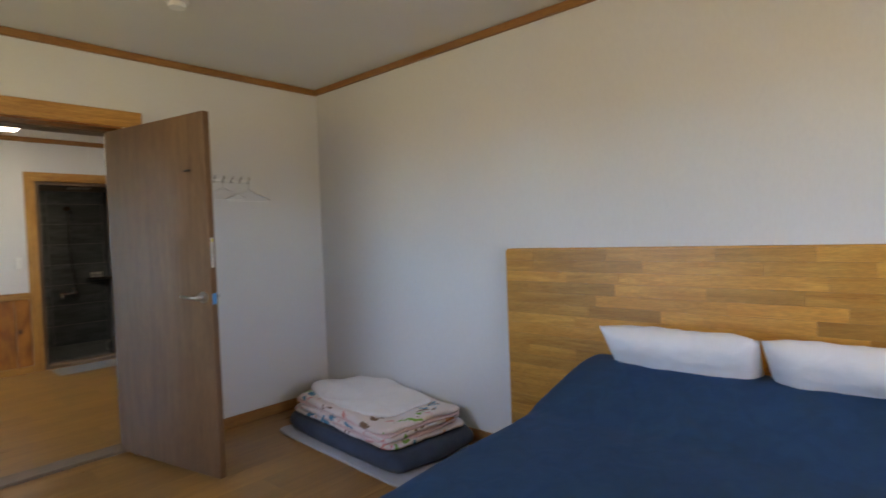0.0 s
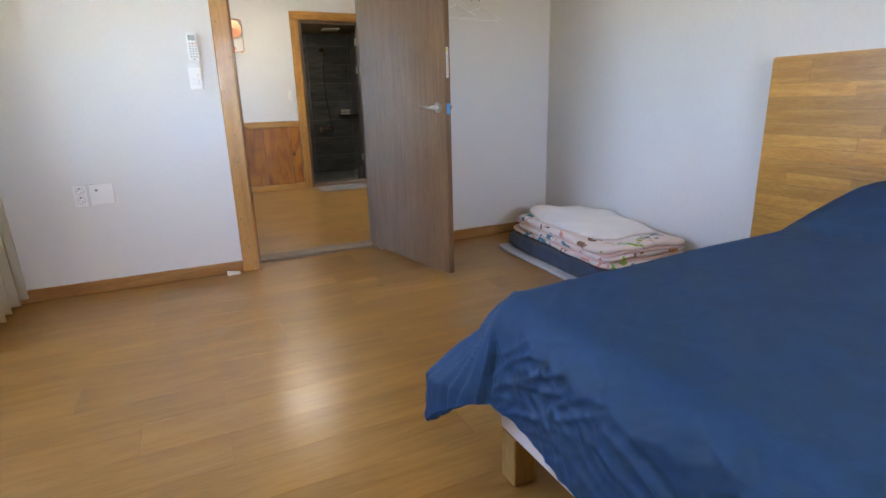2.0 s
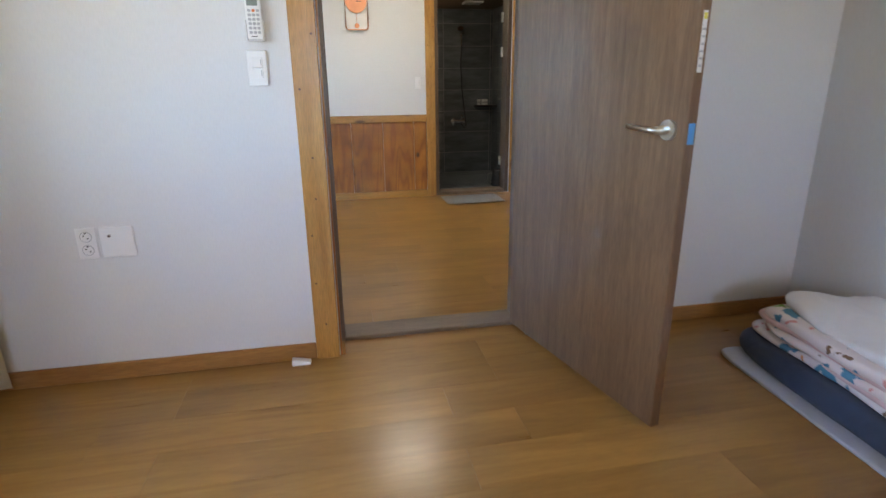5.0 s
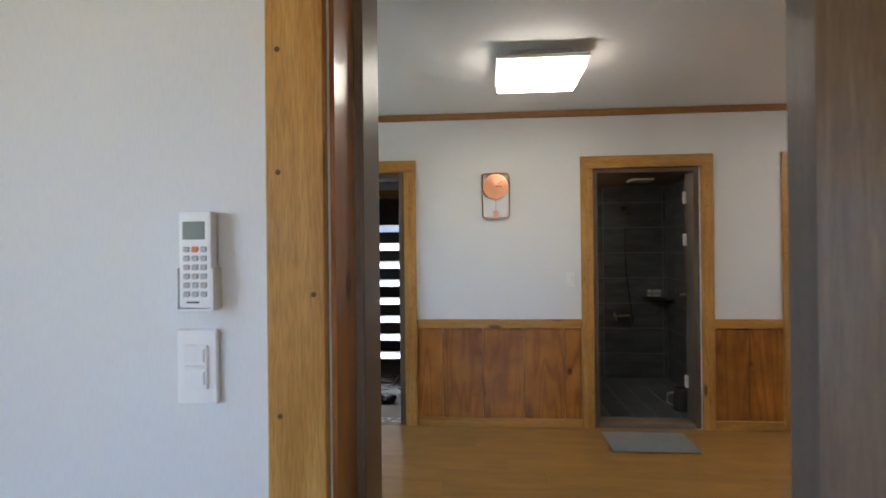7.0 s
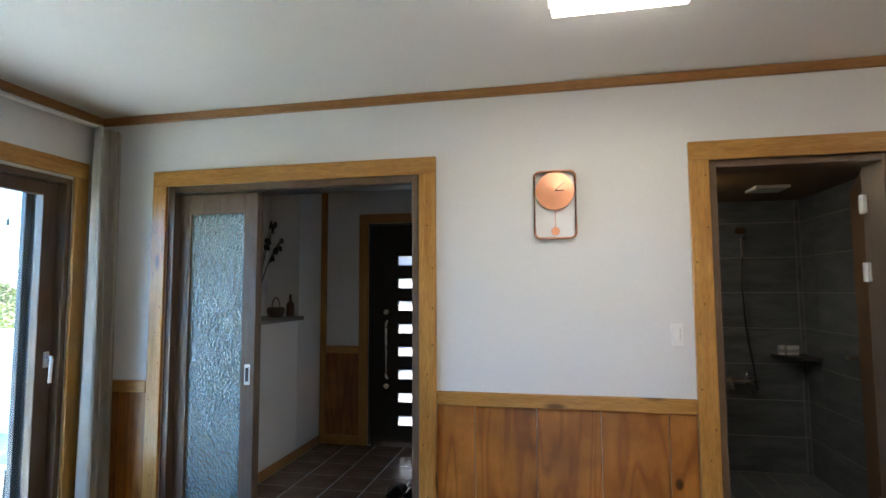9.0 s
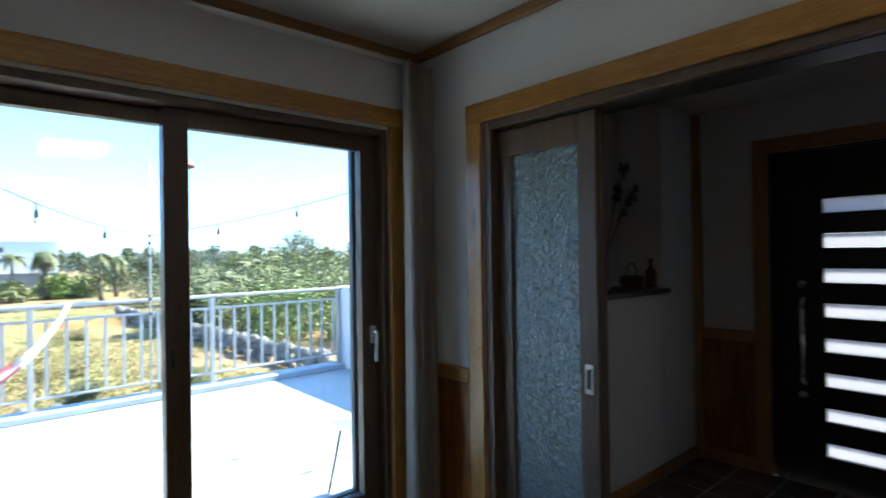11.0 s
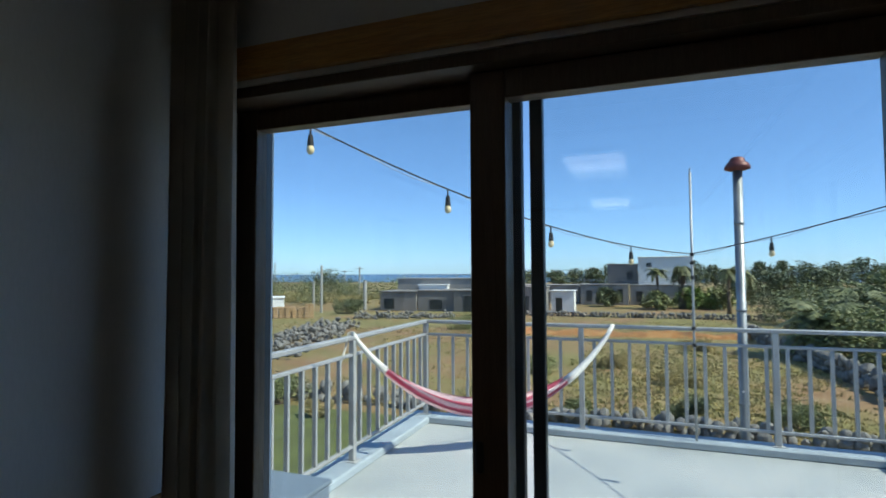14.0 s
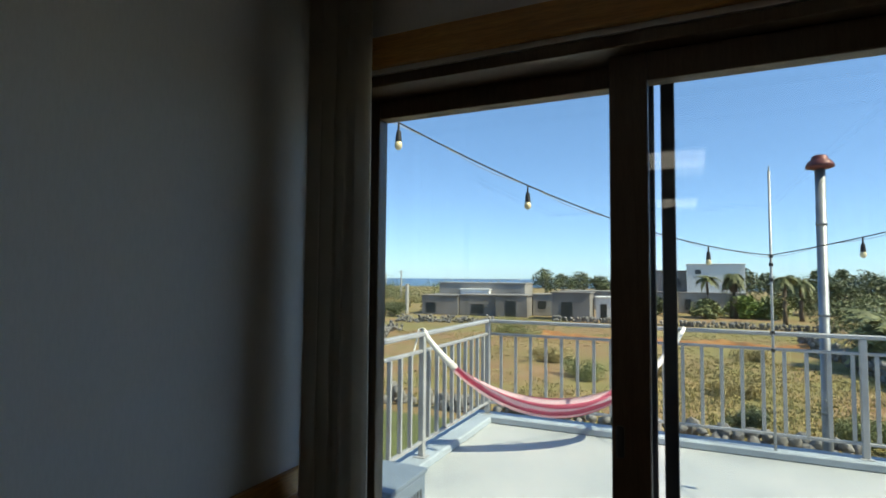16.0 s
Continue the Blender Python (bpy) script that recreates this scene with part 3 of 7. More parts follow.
def bed():
    t = thing("bed", "double bed with white mattress on pale wooden legs", "bed", ((BED[0] + BED[1]) / 2, -3.27, 0))
    x0, x1, y0, y1 = BED
    for x in (x0 + 0.045, x1 - 0.12):
        for y in (y0 + 0.05, y1 - 0.05):
            part("leg", boxes((x - 0.035, x + 0.035, y - 0.035, y + 0.035, 0, 0.155), bevel=0.004), "bedwood", t)
    part("base", boxes((x0 + 0.01, x1, y0 + 0.01, y1 - 0.01, 0.155, 0.26), bevel=0.012, seg=2), "mattress", t, "white fabric bed base")
    part("mattress", boxes((x0, x1, y0, y1, 0.262, 0.527), bevel=0.05, seg=3), "mattress", t, smooth=True)
    return t


bed()


def duvet():
    """A navy cover on the mattress that swells over the pillows and hangs over foot and sides, with creases."""
    x0, x1, y0, y1 = BED
    L, W = (x1 - 0.15) - x0, y1 - y0
    drop_f, drop_s = 0.29, 0.36
    R = 0.10

    def roll(d):
        """How far out and how far down a cloth lies at the distance d past an edge, rounding it first."""
        a = min(d / R, math.pi / 2)
        rest = max(0.0, d - R * math.pi / 2)
        return R * math.sin(a) + 0.10 * rest, R * (1 - math.cos(a)) + rest * 0.99

    def crease(p, q, seed):
        """Sharp-crested folds: ridges of a stretched noise, faded in patches."""
        n = noise.noise((p * 4.0, q * 21.0, seed))
        patch = max(0.0, noise.noise((p * 2.2, q * 3.0, seed + 9)) + 0.45)
        return (1 - min(1.0, abs(n) * 3.0)) ** 1.6 * patch

    def f(u, v):
        # finer rows at the foot
        s = -drop_f + (drop_f + 0.14) * u / 0.4 if u < 0.4 else 0.14 + (L - 0.14) * (u - 0.4) / 0.6
        w = v * (W + drop_s * 2) - drop_s
        rise = max(0.0, s / L)
        top = 0.560 + 0.045 * rise + 0.165 * max(0.0, (rise - 0.67) / 0.33) ** 1.5 * (3 - 2 * max(0.0, (rise - 0.67) / 0.33)) / 1.6
        top += 0.007 * noise.noise((s * 1.7, w * 1.7, 3.1)) + 0.0035 * crease(s * 0.5 + w * 0.4, w * 0.5 - s * 0.35, 2.0)
        ef = max(0.0, R * 0.6 - s)
        es = max(0.0, w - (W - R * 0.6)) if w > W / 2 else max(0.0, R * 0.6 - w)
        sgn = 1 if w > W / 2 else -1
        if ef > 0 and es > 0:               # the cloth's own corner is rounded
            a, b = ef / (drop_f + R * 0.6), es / (drop_s + R * 0.6)
            r = (a ** 8.0 + b ** 8.0) ** (1 / 8.0) / max(a, b)
            ef, es = ef / r, es / r
        fo, fd = roll(ef)
        so, sd = roll(es)
        x = max(s, R * 0.6) + x0 - fo
        y = min(max(w, R * 0.6), W - R * 0.6) + y0 + sgn * so
        z = top - max(fd, sd)
        gf, gs = min(1.0, fd / 0.07), min(1.0, sd / 0.07)
        if fd > 0:
            x += gf * 0.014 * math.sin(w * 9 + 1.0) * min(1.0, fd / 0.2)
            x -= gf * (0.020 * crease(w * 0.8 + s * 0.9, s * 0.8 - w * 0.45, 4.0) + 0.013 * crease(w * 1.1 - s * 0.6, s * 1.1 + w * 0.7, 11.0) + 0.010 * noise.noise((w * 5, s * 5, 2.0)))
            x -= gf * (0.006 * crease(w * 1.2 + s * 1.5, s * 1.1 - w * 1.0, 17.0) + 0.004 * crease(w * 1.4 - s * 1.3, s * 1.2 + w * 1.0, 23.0))
        if sd > 0:
            y += sgn * gs * (0.014 * math.sin(s * 11) + 0.012 * crease(s * 0.8 + w * 0.7, w * 0.9 - s * 0.4, 6.0) + 0.008 * noise.noise((s * 5, w * 4, 6.0)))
        if fd > 0 and sd > 0:
            # round the corner the cloth fans out; in the middle it stands off as a stiff flap that bends down at its rim
            rho, phi = math.hypot(ef, es), math.atan2(es, ef)
            k = math.sin(2 * phi) ** 2
            no, nd = roll(rho)
            kink = 0.325
            po = 0.85 * min(rho, kink) + 0.04 * max(0.0, rho - kink)
            pd = 0.84 * min(rho, kink) * min(1.0, rho / 0.14) + max(0.0, rho - kink)
            out, down = no + (po - no) * k, nd + (pd - nd) * k
            ripple = 0.010 * min(1.0, rho / 0.1) * crease(rho * 0.5 + phi * 0.1, phi * 0.5 - rho * 0.2, 8.0) + 0.012 * min(1.0, rho / 0.2) * math.sin(phi * 9) + 0.016 * min(1.0, rho / 0.12) * crease(rho * 0.7, phi * 0.55, 5.0)
            out += ripple
            x = R * 0.6 + x0 - out * math.cos(phi)
            y = (y1 - R * 0.6 if sgn > 0 else y0 + R * 0.6) + sgn * out * math.sin(phi)
            z = top - down
            x -= 0.010 * min(gf, 1.0) * math.cos(phi) ** 4 * noise.noise((w * 5, s * 5, 2.0))
        return (x, y, z)
    bm = grid_cloth(220, 340, f)
    bmesh.ops.solidify(bm, geom=bm.faces, thickness=0.014)
    return tagged(part("duvet", bm, "navy", None, smooth=True), "navy blue duvet cover with creases hanging over the bed", "duvet")


duvet()


def pillow_mesh(w, d, h, seed):
    def top(u, v, sg):
        a, b = 2 * u - 1, 2 * v - 1
        e = max(0.0, 1 - abs(a) ** 5.0) ** 0.5 * max(0.0, 1 - abs(b) ** 4.0) ** 0.5
        n = noise.noise((u * 4 + seed, v * 4, seed)) * 0.14 + noise.noise((u * 11, v * 11 + seed, seed)) * 0.12
        pinch = 1 - 0.06 * (1 - abs(a)) * abs(b) - 0.04 * (1 - abs(b)) * abs(a)
        return Vector((a * w / 2 * pinch, b * d / 2 * pinch, sg * h / 2 * e * (1 + n * 1.5)))
    bm = bmesh.new()
    n = 26
    for sg in (1, -1):
        v = [[bm.verts.new(top(i / n, j / n, sg)) for j in range(n + 1)] for i in range(n + 1)]
        for i in range(n):
            for j in range(n):
                bm.faces.new((v[i][j], v[i + 1][j], v[i + 1][j + 1], v[i][j + 1]))
    bmesh.ops.remove_doubles(bm, verts=bm.verts, dist=0.0015)
    return bm


for k, y in enumerate((-2.875, -3.50)):
    p = part("pillow", pillow_mesh(0.62, 0.46, 0.15, 3.0 + k), "pillow", None, smooth=True)
    p.matrix_basis = Matrix.Translation((2.175, y, 0.690)) @ Euler((0, radians(52), 0)).to_matrix().to_4x4() @ Euler((0, 0, radians(90))).to_matrix().to_4x4()
    tagged(p, "plump white cotton pillow leaning on the headboard", "pillow", "pillows on the bed")


def headboard():
    t = thing("headboard", "honey-coloured wooden headboard of joined strips", "headboard", (2.39, -3.1, 0))
    part("backing", boxes((2.356, 2.408, -4.35, -1.858, 0.09, 1.204), bevel=0.002), "headboard", t)
    rng = random.Random(4)
    z = 0.095
    row = 0
    while z < 1.197:
        h = min(0.058, 1.202 - z)
        y = -4.345
        while y < -1.87:
            L = min(rng.choice((0.28, 0.36, 0.42, 0.5, 0.6)), -1.865 - y)
            if -1.865 - (y + L) < 0.08:
                L = -1.865 - y
            part("strip", boxes((2.335, 2.3555, y, y + L - 0.0006, z, z + h - 0.0006)), "headboard", t)
            y += L
        z += h
        row += 1
    return t


headboard()


def futon():
    """Folded bedding on the floor: a felt pad, a slate blue quilt, a printed quilt in layers and a white one."""
    cx, cy = 2.06, -0.90

    def slab(w, d, z0, h, turn, ox=0, oy=0, wav=0.012, seed=1.0, square=12.0, sag=0.0):
        """A soft layer with an uneven outline, rounded rim and a top that sags towards one corner."""
        bm = bmesh.new()
        n = 40
        pts = []
        for i in range(4 * n):
            q, fr = divmod(i / n, 1)
            a, b = [(-1 + 2 * fr, -1), (1, -1 + 2 * fr), (1 - 2 * fr, 1), (-1, 1 - 2 * fr)][int(q)]
            r = (abs(a) ** square + abs(b) ** square) ** (1 / square)
            pts.append((a / r, b / r))

        def place(a, b, k, u):
            edge = 1 + wav * 1.6 * noise.noise((a * 1.7 + seed, b * 1.7, seed)) + wav * 0.5 * noise.noise((a * 5, b * 5 + seed, seed))
            x, y = a * w / 2 * edge * k, b * d / 2 * edge * k
            lift = wav * 0.5 * noise.noise((x * 4 + seed, y * 4, seed + 3)) * u + sag * max(0.0, (-b * k + 0.2)) * u
            return (x, y, z0 + u * h + lift)
        rings = []
        for k in range(9):
            a = -math.pi / 2 + math.pi * k / 8
            inset = min(0.5 * h, 0.03) * (1 - math.cos(a)) / (w / 2)
            rings.append([bm.verts.new(place(p, q, 1 - inset, 0.5 + 0.5 * math.sin(a))) for p, q in pts])
        for k in (0.88, 0.75, 0.6, 0.45, 0.3, 0.15):
            rings.append([bm.verts.new(place(p, q, k, 1.0)) for p, q in pts])
        for p, q in zip(rings, rings[1:]):
            for i in range(len(p)):
                bm.faces.new((p[i], p[(i + 1) % len(p)], q[(i + 1) % len(p)], q[i]))
        bm.faces.new(rings[-1])
        bm.faces.new(rings[0][::-1])
        bm.transform(pose(cx + ox, cy + oy, 0, 0, 0, turn))
        return bm
    tagged(part("floor_mat", slab(0.64, 1.36, 0.001, 0.016, -3, -0.05, -0.12, 0.012, 2.0), "felt", None, smooth=True), "thin grey felt pad lying on the floor", "floor mat")
    tagged(part("folded_quilt", slab(0.67, 1.28, 0.018, 0.098, -4, 0.015, -0.06, 0.03, 5.0, 9.0), "navy2", None, smooth=True), "folded slate blue quilt on a grey pad", "quilt")
    t = thing("patterned_quilt", "folded quilt with colourful printed figures and pink lining", "quilt", (cx, cy, 0.118))
    part("fold", slab(0.60, 1.10, 0.120, 0.036, -6, 0.03, -0.06, 0.05, 7.0), M["pattern"], t, smooth=True)
    part("lining", slab(0.585, 1.075, 0.152, 0.014, -7, 0.025, -0.06, 0.05, 8.5), "pink_hem", t, "pale pink lining", smooth=True)
    part("fold", slab(0.60, 1.07, 0.163, 0.034, -5, 0.03, -0.05, 0.05, 11.0), M["pattern"], t, smooth=True)
    part("lining", slab(0.585, 1.05, 0.194, 0.013, -6, 0.028, -0.05, 0.05, 12.5), "pink_hem", t, "pale pink lining", smooth=True)
    part("fold", slab(0.595, 1.06, 0.204, 0.036, -7, 0.03, -0.04, 0.045, 15.0), M["pattern"], t, smooth=True)
    tagged(part("white_quilt", slab(0.50, 0.90, 0.234, 0.030, -10, 0.06, 0.03, 0.07, 9.0, 6.0), "pillow", None, smooth=True), "folded white quilt on top of the pile", "quilt")


def pattern_cloth():
    m, nt, b = nodes_of("printed_quilt")
    v = coords(nt)
    vo = N(nt, "ShaderNodeTexVoronoi", Scale=9.0)
    wob = N(nt, "ShaderNodeTexNoise", Scale=16.0, Detail=2.0)
    nt.links.new(v, wob.inputs["Vector"])
    bent = nt.nodes.new("ShaderNodeVectorMath")
    bent.operation = 'MULTIPLY_ADD'
    bent.inputs[1].default_value = (0.22, 0.22, 0.22)
    nt.links.new(wob.outputs["Color"], bent.inputs[0])
    nt.links.new(v, bent.inputs[2])
    nt.links.new(bent.outputs[0], vo.inputs["Vector"])
    blot = ramp(nt, vo.outputs["Distance"], [(0.30, (1, 1, 1)), (0.33, (0, 0, 0))])
    hs = nt.nodes.new("ShaderNodeSeparateColor")
    nt.links.new(vo.outputs["Color"], hs.inputs[0])
    pal = ramp(nt, hs.outputs[0], [(0.0, (0.75, 0.30, 0.06)), (0.2, (0.08, 0.28, 0.42)), (0.4, (0.20, 0.42, 0.08)), (0.55, (0.78, 0.74, 0.72)), (0.7, (0.70, 0.30, 0.28)), (0.88, (0.22, 0.13, 0.08))])
    pal.node.color_ramp.interpolation = 'CONSTANT'
    base = mix(nt, blot, (0.80, 0.72, 0.70), pal)
    nt.links.new(base, b.inputs["Base Color"])
    b.inputs["Roughness"].default_value = 0.85
    n2 = N(nt, "ShaderNodeTexNoise", Scale=14.0, Detail=5.0)
    nt.links.new(v, n2.inputs["Vector"])
    bump(nt, b, n2.outputs[0], 0.4, 0.01)
    return m


M["pattern"] = pattern_cloth()
futon()

# ---- living room ----
def ceiling_lamp(x, y, name="ceiling_lamp"):
    t = thing(name, "square white ceiling lamp, lit, with a metal rim", "ceiling lamp", (x, y, CEIL_L), group="living room ceiling lamps")
    part("mount", boxes((x - 0.17, x + 0.17, y - 0.17, y + 0.17, CEIL_L - 0.055, CEIL_L - 0.001), bevel=0.01), "chrome", t, "shiny metal mounting box")
    part("rim", boxes((x - 0.246, x + 0.246, y - 0.246, y + 0.246, CEIL_L - 0.076, CEIL_L - 0.056), bevel=0.008, seg=3), "white_plastic", t)
    part("diffuser", boxes((x - 0.232, x + 0.232, y - 0.232, y + 0.232, CEIL_L - 0.122, CEIL_L - 0.077), bevel=0.016, seg=3), "lampglow", t, "glowing white diffuser")
    return t


ceiling_lamp(0.665, 2.23)
ceiling_lamp(3.3, 2.20)


def sash(parent, y0, y1, x0, x1, z0, z1, w=0.075, mat="winframe", name="sash"):
    s = part(name, boxes((x0, x1, y0, y0 + w, z0, z1), (x0, x1, y1 - w, y1, z0, z1), (x0, x1, y0 + w, y1 - w, z0, z0 + w * 1.3), (x0, x1, y0 + w, y1 - w, z1 - w * 0.8, z1), bevel=0.003), mat, parent)
    xm = (x0 + x1) / 2
    p = part("pane", boxes((xm - 0.003, xm + 0.003, y0 + w, y1 - w, z0 + w * 1.3, z1 - w * 0.8)), "pane", s)
    p.visible_shadow = False
    return s


def patio_window():
    y0, y1, z0, z1 = WIN
    t = thing("window_1", "dark brown double sliding patio window, closed", "window", (-2.5, 2.3, 0), kind="structure")
    f = 0.035
    part("window_frame", boxes((-2.60, LX0 - 0.006, y0 + 0.001, y0 + f, z0, z1 - 0.001), (-2.60, LX0 - 0.006, y1 - f, y1 - 0.001, z0, z1 - 0.001),
                               (-2.60, LX0 - 0.006, y0 + f, y1 - f, z1 - f, z1 - 0.001), (-2.60, LX0 - 0.006, y0 + f, y1 - f, z0, z0 + f), bevel=0.003), "winframe", t)
    part("outer_frame", boxes((-2.735, -2.601, y0 + 0.001, y0 + 0.003, z0, z1 - 0.001), (-2.735, -2.601, y1 - 0.012, y1 - 0.001, z0, z1 - 0.001),
                              (-2.735, -2.601, y0 + f, y1 - f, z1 - 0.011, z1 - 0.001), (-2.735, -2.601, y0 + f, y1 - f, z0, z0 + f), bevel=0.003), "outerframe", t, "dark grey-blue outer frame")
    r = sash(t, 2.15, y1 - f + 0.002, -2.51, -2.456, z0 + f, z1 - f, 0.096)
    sash(t, y0 + f - 0.002, 2.24, -2.575, -2.52, z0 + f, z1 - f, 0.078)
    sash(t, 2.268, y1 - 0.013, -2.71, -2.672, z0 + f, z1 - 0.012, 0.038, "outerframe", "outer_sash")
    sash(t, y0 + 0.004, 2.252, -2.665, -2.625, z0 + f, z1 - 0.012, 0.030, "outerframe", "outer_sash")
    bm = boxes((-2.455, -2.44, 3.115, 3.143, 0.955, 1.045), bevel=0.005, seg=2)
    tube(bm, [(-2.44, 3.129, 1.015), (-2.412, 3.129, 1.015), (-2.405, 3.127, 1.0), (-2.405, 3.123, 0.96), (-2.403, 3.118, 0.87)], 0.010, 10)
    part("handle", bm, "white_plastic", r, "white turning handle", True)
    part("latch", boxes((-2.457, -2.44, 2.162, 2.182, 0.97, 1.05), bevel=0.004), "dark_plastic", r)
    c = thing("trim_casing_patio", "honey-coloured pine casing round the patio window", "window casing", kind="structure")
    part("side_board", boxes((LX0 + 0.001, LX0 + 0.024, 3.196, 3.284, 0.0, 2.074), bevel=0.003), "casing_z", c)
    part("side_board", boxes((LX0 + 0.001, LX0 + 0.024, JOG_Y + 0.026, 1.31, 0.0, 2.074), bevel=0.003), "casing_z", c)
    part("head_board", boxes((LX0 + 0.001, LX0 + 0.024, JOG_Y + 0.026, 3.284, 2.075, 2.17), bevel=0.003), "casing_y", c)


M["outerframe"] = plain("outer_frame_slate", (0.035, 0.045, 0.055), 0.4, var=0.1)
patio_window()


def curtain(name, label, axis, a0, a1, depth, z0, z1, folds, amp, mat, thick=0.004, seed=1.0, flare=0.0, gather=1.0):
    """A hanging cloth with folds that loosen towards the hem."""
    def f(u, v):
        z = z1 + (z0 - z1) * v
        wob = 0.12 * math.sin(3 * u * 6.28 + seed) + 0.05 * noise.noise((u * 5, v * 2, seed))
        ph = folds * 2 * math.pi * (u + 0.02 * noise.noise((u * 3, v * 1.5, seed)))
        A = amp * (0.75 + 0.35 * v) * (1 + 0.3 * noise.noise((u * folds * 0.7, v, seed + 4)))
        d = depth + A * math.sin(ph + wob) + 0.25 * A * math.sin(2.1 * ph + 1.0)
        a = a0 + (a1 - a0) * u + 0.3 * A * math.cos(ph) + flare * v * v * (u - 0.5)
        return (a, d, z) if axis == 'x' else (d, a, z)
    bm = grid_cloth(folds * 14, 30, f)
    bmesh.ops.solidify(bm, geom=bm.faces, thickness=thick)
    return tagged(part(name, bm, mat, None, smooth=True), label, "curtain")


curtain("curtain", "beige linen curtain drawn aside, hanging in folds", 'y', 3.185, 3.36, -2.235, 0.05, 2.375, 3, 0.055, "curtain", seed=1.0)
curtain("curtain", "beige linen curtain drawn aside by the patio window", 'y', 1.285, 1.495, -2.285, 0.03, 2.375, 4, 0.045, "curtain", seed=2.0)
_rod = thing("curtain_rod", "slim white curtain rod on brackets", "curtain rod", (-2.28, 2.4, 2.385))
part("pole", rods(((-2.28, 1.26, 2.385), (-2.28, 3.38, 2.385), 0.0125), seg=14), "white_plastic", _rod, smooth=True)
for _y in (1.40, 3.335):
    part("bracket", rods(((LX0 + 0.002, _y, 2.385), (-2.28, _y, 2.385), 0.007)), "white_plastic", _rod)

# ---- the terrace ----
DECK, GROUND = -0.175, -3.0
RAIL_X, RAIL_Y, CURB = -6.78, 0.235, 0.075


def earth(name):
    """Dry field: ochre soil, straw and weeds in patches."""
    m, nt, b = nodes_of(name)
    v = coords(nt)
    n1 = N(nt, "ShaderNodeTexNoise", Scale=0.16, Detail=6.0, Roughness=0.65)
    n2 = N(nt, "ShaderNodeTexNoise", Scale=1.1, Detail=6.0, Roughness=0.7)
    n3 = N(nt, "ShaderNodeTexNoise", Scale=9.0, Detail=4.0)
    for n in (n1, n2, n3):
        nt.links.new(v, n.inputs["Vector"])
    soil = ramp(nt, n2.outputs[0], [(0.3, (0.235, 0.125, 0.052)), (0.55, (0.34, 0.20, 0.10)), (0.75, (0.38, 0.28, 0.165))])
    weed = ramp(nt, n2.outputs[0], [(0.3, (0.17, 0.15, 0.045)), (0.6, (0.28, 0.235, 0.085)), (0.8, (0.38, 0.30, 0.14))])
    f = ramp(nt, n1.outputs[0], [(0.40, (0, 0, 0)), (0.58, (1, 1, 1))])
    col = mix(nt, f, soil, weed)
    g = ramp(nt, n3.outputs[0], [(0.3, (0.6, 0.6, 0.6)), (0.7, (1.1, 1.1, 1.1))])
    nt.links.new(mix(nt, 1.0, col, g, 'MULTIPLY'), b.inputs["Base Color"])
    b.inputs["Roughness"].default_value = 0.95
    bump(nt, b, n3.outputs[0], 0.8, 0.08)
    return m


def deck_paint(name):
    m, nt, b = nodes_of(name)
    v = coords(nt)
    n1 = N(nt, "ShaderNodeTexNoise", Scale=1.4, Detail=6.0, Roughness=0.6)
    n2 = N(nt, "ShaderNodeTexNoise", Scale=12.0, Detail=5.0)
    vo = N(nt, "ShaderNodeTexVoronoi", Scale=5.0)
    for n in (n1, n2, vo):
        nt.links.new(v, n.inputs["Vector"])
    c = ramp(nt, n1.outputs[0], [(0.3, (0.33, 0.36, 0.375)), (0.5, (0.42, 0.445, 0.45)), (0.72, (0.49, 0.50, 0.50))])
    spots = ramp(nt, n2.outputs[0], [(0.28, (0.82, 0.82, 0.82)), (0.42, (1, 1, 1))])
    nt.links.new(mix(nt, 1.0, c, spots, 'MULTIPLY'), b.inputs["Base Color"])
    rough_from(nt, b, n1.outputs[0], 0.4, 0.65)
    bump(nt, b, n2.outputs[0], 0.15, 0.004)
    return m


M["deck"] = deck_paint("painted_deck")
M["curbpaint"] = plain("blue_grey_curb", (0.34, 0.40, 0.45), 0.6, var=0.15, scale=4.0, bumps=0.2)
M["galv"] = plain("rail_paint", (0.40, 0.405, 0.41), 0.5, 0.3, var=0.12, scale=5.0)
M["earth"] = earth("dry_field")
M["lawn"] = plain("mown_lawn", (0.10, 0.115, 0.035), 0.95, var=0.3, scale=1.5, bumps=0.5, bscale=30.0)
M["stone"] = plain("basalt_stone", (0.19, 0.18, 0.165), 0.9, var=0.45, scale=3.0, bumps=0.6, bscale=14.0)
M["concrete"] = plain("weathered_concrete", (0.29, 0.272, 0.25), 0.9, var=0.25, scale=0.6, bumps=0.2)
M["concrete_dark"] = plain("dark_concrete", (0.20, 0.185, 0.172), 0.9, var=0.25, scale=0.5, bumps=0.2)
M["whitewash"] = plain("white_painted_wall", (0.72, 0.72, 0.70), 0.85, var=0.08, scale=0.7)
M["darkglass"] = plain("dark_window_glass", (0.03, 0.04, 0.045), 0.1, var=0.1)
M["bark"] = plain("bark", (0.12, 0.09, 0.065), 0.95, var=0.3, scale=8.0, bumps=0.6, bscale=30.0)
M["polewood"] = plain("concrete_pole", (0.36, 0.35, 0.33), 0.8, var=0.1)
M["zinc"] = plain("zinc_flue", (0.27, 0.285, 0.30), 0.5, 0.7, var=0.3, scale=4.0)
M["redcap"] = plain("red_oxide_cap", (0.14, 0.035, 0.032), 0.5, 0.2, var=0.2, scale=14.0)
M["cable"] = plain("black_cable", (0.015, 0.015, 0.016), 0.6)
